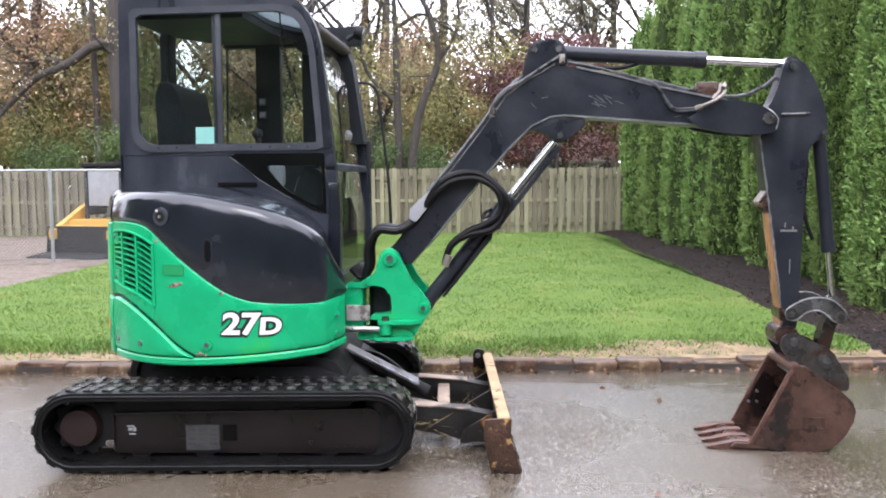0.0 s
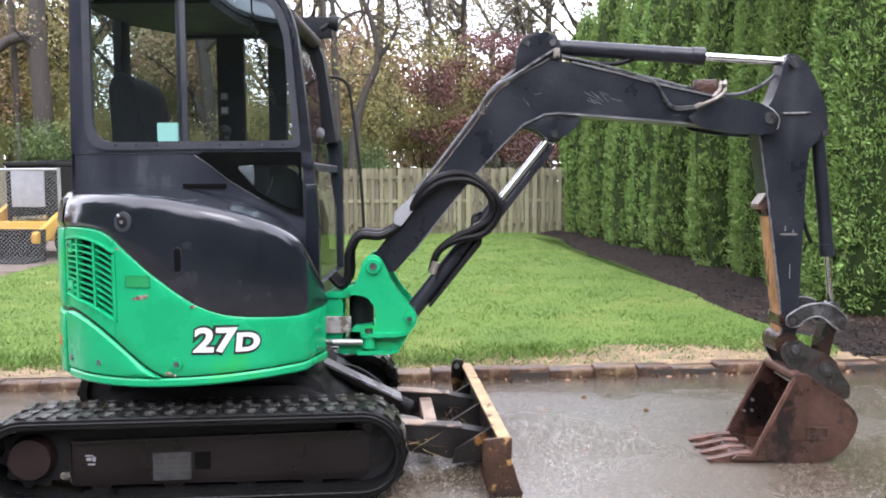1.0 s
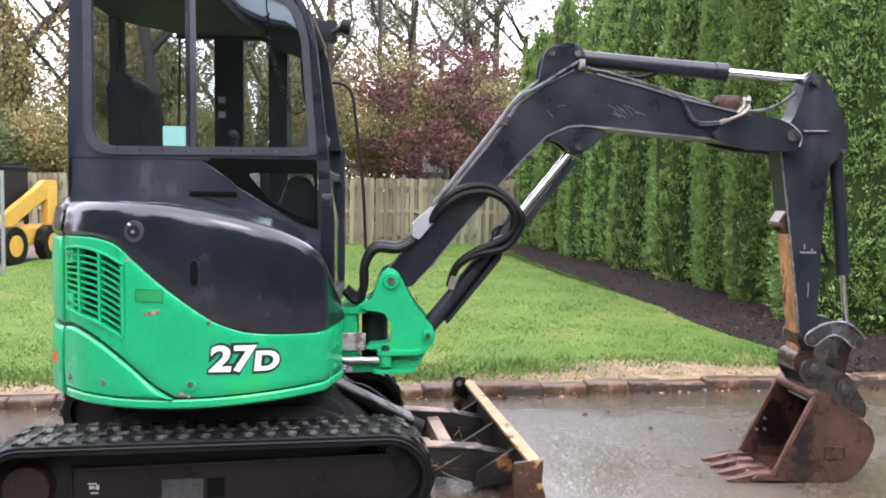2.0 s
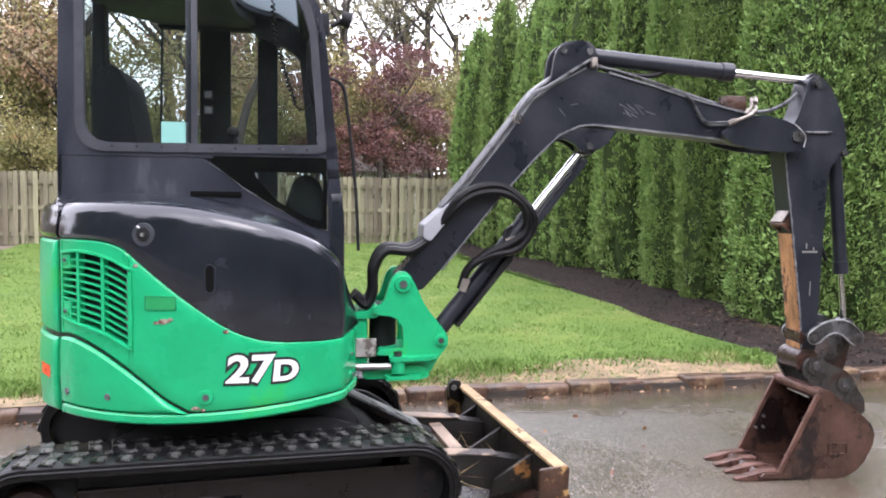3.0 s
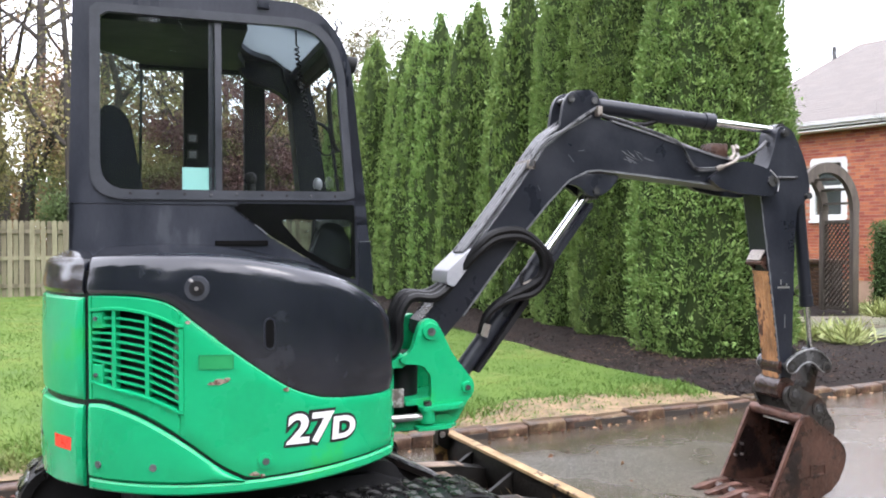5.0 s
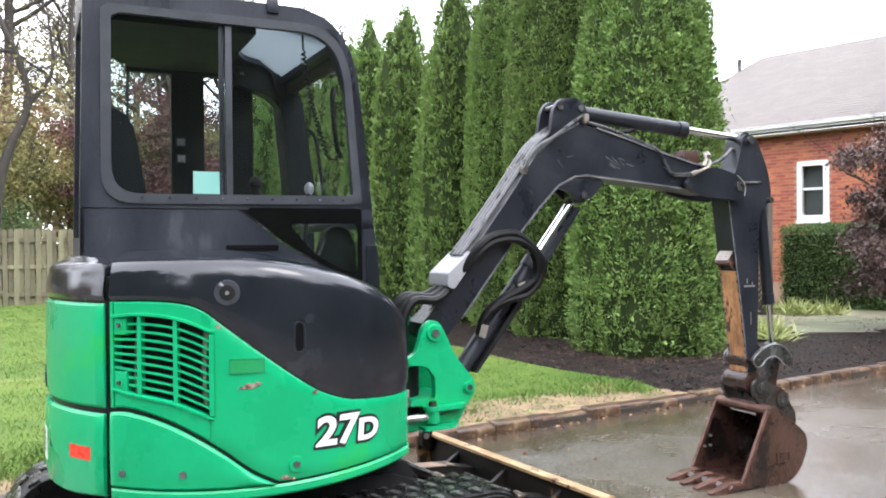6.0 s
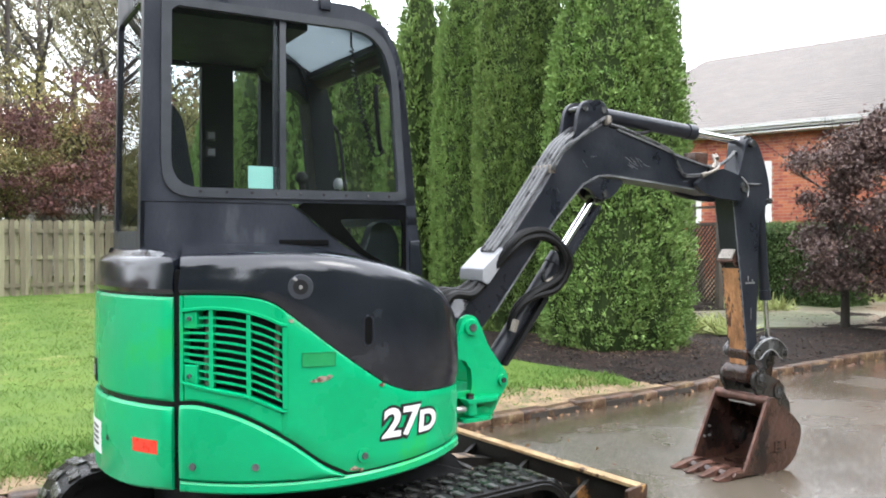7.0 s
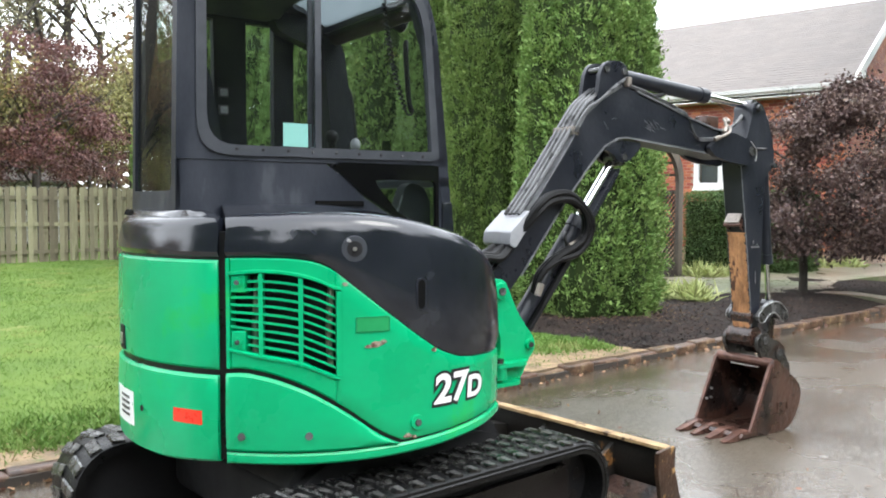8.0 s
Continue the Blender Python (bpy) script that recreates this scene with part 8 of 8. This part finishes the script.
    for quad in ((A, B, R2, R1), (B, C, R2), (C, D, R1, R2)):
        lo = [bm.verts.new(p) for p in quad]
        hi = [bm.verts.new(p + Vector((0, 0, 0.10))) for p in quad]
        bm.faces.new(lo[::-1])
        bm.faces.new(hi)
        for k in range(len(lo)):
            q = (k + 1) % len(lo)
            bm.faces.new((lo[k], lo[q], hi[q], hi[k]))
    roof = add("roof", bm, ROOFM, "weathered grey shingle roof")
    verts, faces = [], []
    slope = (R1 - A).normalized()
    length = (R1 - A).length
    nrm = Vector((0, -slope.z, slope.y))
    n_rows = int(length / 0.16)
    for j in range(n_rows):
        s = j * 0.16
        x1 = (LEN + ov) - (LEN + ov - (HIP)) * s / length
        x = -0.25 - (0.16 if j % 2 else 0)
        while x < x1:
            a, b = max(x, -0.25), min(x + 0.315, x1)
            x += 0.325
            if b - a < 0.05:
                continue
            base = Vector((0, A.y, A.z + 0.10)) + slope * s
            p, q = base + nrm * (0.006 + rb.uniform(0, 0.002)), base + slope * 0.165 + nrm * 0.003
            i = len(verts)
            verts += [(a, base.y, base.z), (b, base.y, base.z), (a, p.y, p.z), (b, p.y, p.z), (a, q.y, q.z), (b, q.y, q.z)]
            faces += [(i, i + 1, i + 3, i + 2), (i + 2, i + 3, i + 5, i + 4)]
    me = bpy.data.meshes.new("shingles")
    me.from_pydata([tuple(HOUSE @ Vector(v)) for v in verts], [], faces)
    me.materials.append(ROOFM)
    o = new("shingles", me)
    o.parent = roof
    o["kind"] = "stuff"
    # fascia, gutter, rake boards with a stepped cornice return
    bm = bmesh.new()
    box(bm, -0.28, LEN + ov, -ov - 0.03, -ov, ze - 0.05, ze + 0.10, 0.01)
    add("fascia", bm, WHITEW, "white fascia board")
    bm = bmesh.new()
    prism(bm, [(-ov - 0.12, ze + 0.09), (-ov - 0.03, ze + 0.09), (-ov - 0.03, ze + 0.01), (-ov - 0.10, ze + 0.01)], -0.28, LEN + ov)
    bmesh.ops.transform(bm, matrix=Matrix(((0, 1, 0, 0), (1, 0, 0, 0), (0, 0, 1, 0), (0, 0, 0, 1))), verts=bm.verts)
    add("gutter", bm, WHITEW, "white rain gutter")
    bm = bmesh.new()
    box(bm, -0.25, LEN, -ov, 0.02, ze - 0.12, ze - 0.09)
    add("soffit", bm, WHITEW, "shaded white soffit")
    bm = bmesh.new()
    for s in (-1, 1):
        y0 = -ov if s < 0 else DEEP + ov
        a, b = Vector((-0.30, y0, ze)), Vector((-0.30, DEEP / 2, zr))
        vs = []
        for p in (a, b):
            for dx in (0, 0.06):
                for dz in (-0.12, 0.13):
                    vs.append(bm.verts.new(p + Vector((dx, 0, dz))))
        for f in ((0, 1, 3, 2), (4, 6, 7, 5), (0, 4, 5, 1), (2, 3, 7, 6), (1, 5, 7, 3), (0, 2, 6, 4)):
            bm.faces.new([vs[i] for i in f])
    add("rake_board", bm, WHITEW, "white rake board")
    for k in range(4):
        bm = bmesh.new()
        y = -ov + 0.02 + 0.30 * k
        z = ze - 0.10 + (zr - ze) * (0.30 * k) / (DEEP / 2 + ov)
        box(bm, -0.27, -0.02, y, y + 0.30, z - 0.26 + 0.03 * k, z + 0.10, 0.01)
        add("cornice_step", bm, WHITEW, "white stepped cornice block")
    # windows
    for x, z, w, h in wins:
        bm = bmesh.new()
        ring_plate(bm, [(x - 0.09, z - 0.09), (x + w + 0.09, z - 0.09), (x + w + 0.09, z + h + 0.09), (x - 0.09, z + h + 0.09)], [(x + 0.05, z + 0.07), (x + w - 0.03, z + 0.07), (x + w - 0.03, z + h - 0.03), (x + 0.05, z + h - 0.03)], (x + w / 2, z + h / 2), lambda u, v, q: (u, -0.03 + q, v), 0.12, 64)
        win = add("window", bm, WHITEW, "white double-hung window")
        bm = bmesh.new()
        box(bm, x + 0.08, x + w - 0.05, -0.005, 0.035, z + h * 0.52, z + h * 0.57, 0.004)
        add("meeting_rail", bm, WHITEW, parent=win)
        bm = bmesh.new()
        box(bm, x + 0.05, x + w - 0.02, 0.035, 0.041, z + 0.06, z + h - 0.02)
        g = add("pane", bm, GLASS, parent=win)
        bm = bmesh.new()
        box(bm, x + 0.02, x + w - 0.02, 0.20, 0.24, z + 0.02, z + h - 0.02)
        add("blind", bm, WINDARK, "drawn grey blind", parent=win)
        bm = bmesh.new()
        box(bm, x - 0.10, x + w + 0.10, -0.09, 0.02, z - 0.13, z - 0.07, 0.01)
        add("window_sill", bm, WHITEW, parent=win)
    # vent pipe near the hip
    bm = bmesh.new()
    cyl(bm, (HIP + 0.3, DEEP / 2 - 0.9, zr - 0.9), (HIP + 0.3, DEEP / 2 - 0.9, zr - 0.05), 0.06, seg=12)
    add("vent_pipe", bm, DULL, "grey roof vent pipe", smooth=40)


house()


# ---- a shed behind the picket fence ----
def shed():
    t = thing("garden_shed", "pale grey wooden shed behind the picket fence", "shed")
    bm = bmesh.new()
    box(bm, 4.3, 7.6, 30.5, 33.0, 0, 2.35)
    part("wall", bm, PLACARD, t, smooth=0)
    for k in range(17):
        bm = bmesh.new()
        box(bm, 4.3 + k * 0.196, 4.3 + k * 0.196 + 0.18, 30.47, 30.50, 0.0, 2.35)
        part("board", bm, PLACARD, t, smooth=0)
    bm = bmesh.new()
    prism(bm, [(30.2, 2.30), (31.75, 3.15), (33.3, 2.30), (33.3, 2.38), (31.75, 3.25), (30.2, 2.38)], 4.1, 7.8)
    bmesh.ops.transform(bm, matrix=Matrix(((0, 1, 0, 0), (1, 0, 0, 0), (0, 0, 1, 0), (0, 0, 0, 1))), verts=bm.verts)
    part("roof", bm, ROOFM, t, "grey shed roof", smooth=0)
    bm = bmesh.new()
    box(bm, 6.4, 7.2, 30.44, 30.47, 0.05, 2.0, 0.005)
    part("door", bm, RUST, t, "red-brown shed door")


shed()

# ---- garden things by the house ----
def leafy_box(name, label, x0, x1, y0, y1, z0, z1, count, size, mat, seed, category):
    rng = np.random.default_rng(seed)
    t = thing(name, label, category)
    P = np.stack([rng.uniform(x0, x1, count), rng.uniform(y0, y1, count), rng.uniform(z0, z1, count)], 1)
    face = rng.integers(0, 3, count)
    P[face == 0, 0] = x0 + rng.normal(0, 0.05, (face == 0).sum())
    P[face == 1, 1] = y0 + rng.normal(0, 0.05, (face == 1).sum())
    P[face == 2, 2] = z1 + rng.normal(0, 0.05, (face == 2).sum())
    o = leaf_object("leaves", leaf_mesh("leaves", P, rng.normal(0, 1, (count, 3)) + (-0.3, -0.3, 0.6), rng.uniform(0.6, 1.3, count) * size, mat, 0.6, seed), t)
    # box fills the hedge; shade between leaves is put into its colour
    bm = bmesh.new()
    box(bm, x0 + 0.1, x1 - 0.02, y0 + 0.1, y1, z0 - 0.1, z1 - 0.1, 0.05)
    part("inner_growth", bm, CORE, t, "dark filler standing in for shade between the leaves")
    return t


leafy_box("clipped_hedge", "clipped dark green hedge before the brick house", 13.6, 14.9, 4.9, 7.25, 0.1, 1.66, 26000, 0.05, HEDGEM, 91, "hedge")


def arch():
    t = thing("garden_arch", "grey weathered wooden arch with lattice sides", "garden arch")
    m = Matrix.Translation((11.04, 6.44, 0.15)) @ Matrix.Rotation(radians(-12), 4, "Z")
    W, D, H = 0.55, 0.38, 1.76
    for y in (-D, D):
        for s in (-1, 1):
            bm = bmesh.new()
            box(bm, s * W - 0.058, s * W + 0.058, y - 0.05, y + 0.05, 0, H, 0.01)
            part("post", bm, ARCHW, t, m=m)
        bm = bmesh.new()
        k = 16
        vs = [[bm.verts.new((r * math.cos(math.pi * i / k), y + dy, H + 1.3 * r * math.sin(math.pi * i / k))) for r, dy in ((W - 0.065, -0.05), (W + 0.065, -0.05), (W + 0.065, 0.05), (W - 0.065, 0.05))] for i in range(k + 1)]
        for a, b in zip(vs, vs[1:]):
            for q in range(4):
                bm.faces.new((a[q], b[q], b[(q + 1) % 4], a[(q + 1) % 4]))
        part("bow", bm, ARCHW, t, m=m)
    for i in range(0, 9):
        bm = bmesh.new()
        a = math.pi * (0.5 + i) / 9
        box(bm, W * math.cos(a) - 0.03, W * math.cos(a) + 0.03, -D, D, H + 1.3 * W * math.sin(a) - 0.02, H + 1.3 * W * math.sin(a) + 0.02)
        part("cross_slat", bm, ARCHW, t, m=m, smooth=0)
    for s in (-1, 1):
        bm = bmesh.new()
        for i in range(-10, 24):
            for q in (-1, 1):
                a, b = Vector((s * W + 0.008 * q, -D, 0.1 + i * 0.10)), Vector((s * W + 0.008 * q, D, 0.1 + i * 0.10 + q * 2 * D))
                lo, hi = (a, b) if a.z < b.z else (b, a)
                if hi.z < 0.08 or lo.z > H - 0.25:
                    continue
                if lo.z < 0.05:
                    lo = lo.lerp(hi, (0.05 - lo.z) / (hi.z - lo.z))
                if hi.z > H - 0.2:
                    hi = lo.lerp(hi, (H - 0.2 - lo.z) / (hi.z - lo.z))
                cyl(bm, lo, hi, 0.019, seg=4)
        part("lattice", bm, ARCHW, t, "diamond lattice side", m=m, smooth=0)
        for z in (H - 0.22, 0.03):
            bm = bmesh.new()
            box(bm, s * W - 0.02, s * W + 0.02, -D, D, z, z + 0.06)
            part("lattice_rail", bm, ARCHW, t, m=m, smooth=0)


arch()
# low wall and striped plants by the path
def garden_wall():
    bm = bmesh.new()
    box(bm, 12.62, 12.90, 7.3, 10.4, 0, 0.94)
    w = tagged(finish("garden_wall", bm, MORTAR, smooth=0), "low brown brick garden wall with a stone cap", "garden wall", kind="structure")
    bm = bmesh.new()
    box(bm, 12.56, 12.96, 7.25, 10.45, 0.94, 1.02, 0.015)
    part("cap_stone", bm, KERBM, w, "grey-brown stone cap")
    bm = bmesh.new()
    box(bm, -0.012, 0.05, 0.004, 0.206, 0.003, 0.068, 0.006)
    bmesh.ops.recalc_face_normals(bm, faces=bm.faces)
    me = bpy.data.meshes.new("brick")
    bm.to_mesh(me)
    bm.free()
    me.materials.append(KERBM)
    for j in range(12):
        for i in range(14):
            o = new("brick", me)
            o.parent = w
            o.location = (12.62, 7.30 + i * 0.21 + (0.10 if j % 2 else 0), 0.06 + j * 0.073)


garden_wall()


def clump(x, y, n, length, mat, seed, name, label):
    rng = np.random.default_rng(seed)
    P = np.stack([rng.normal(0, 0.12, n), rng.normal(0, 0.12, n), np.full(n, 0.0)], 1)
    A = np.stack([rng.normal(0, 0.9, n), rng.normal(0, 0.9, n), rng.uniform(0.25, 1.1, n)], 1)
    o = leaf_object(name, leaf_mesh(name, P, A, rng.uniform(0.5, 1.1, n) * length, mat, 0.085, seed))
    o.location = (x, y, 0.10)
    return tagged(o, label, "plant", "striped plants by the path")


for i, (x, y) in enumerate(((8.35, 3.62), (8.75, 3.95), (8.15, 4.15), (8.6, 6.3), (11.8, 5.55), (12.3, 5.35), (12.1, 6.0), (15.9, 5.35), (16.5, 4.95))):
    clump(x, y, 260, 0.36, LEAFY, 200 + i, "striped_plant", "pale yellow-green striped grassy plant")
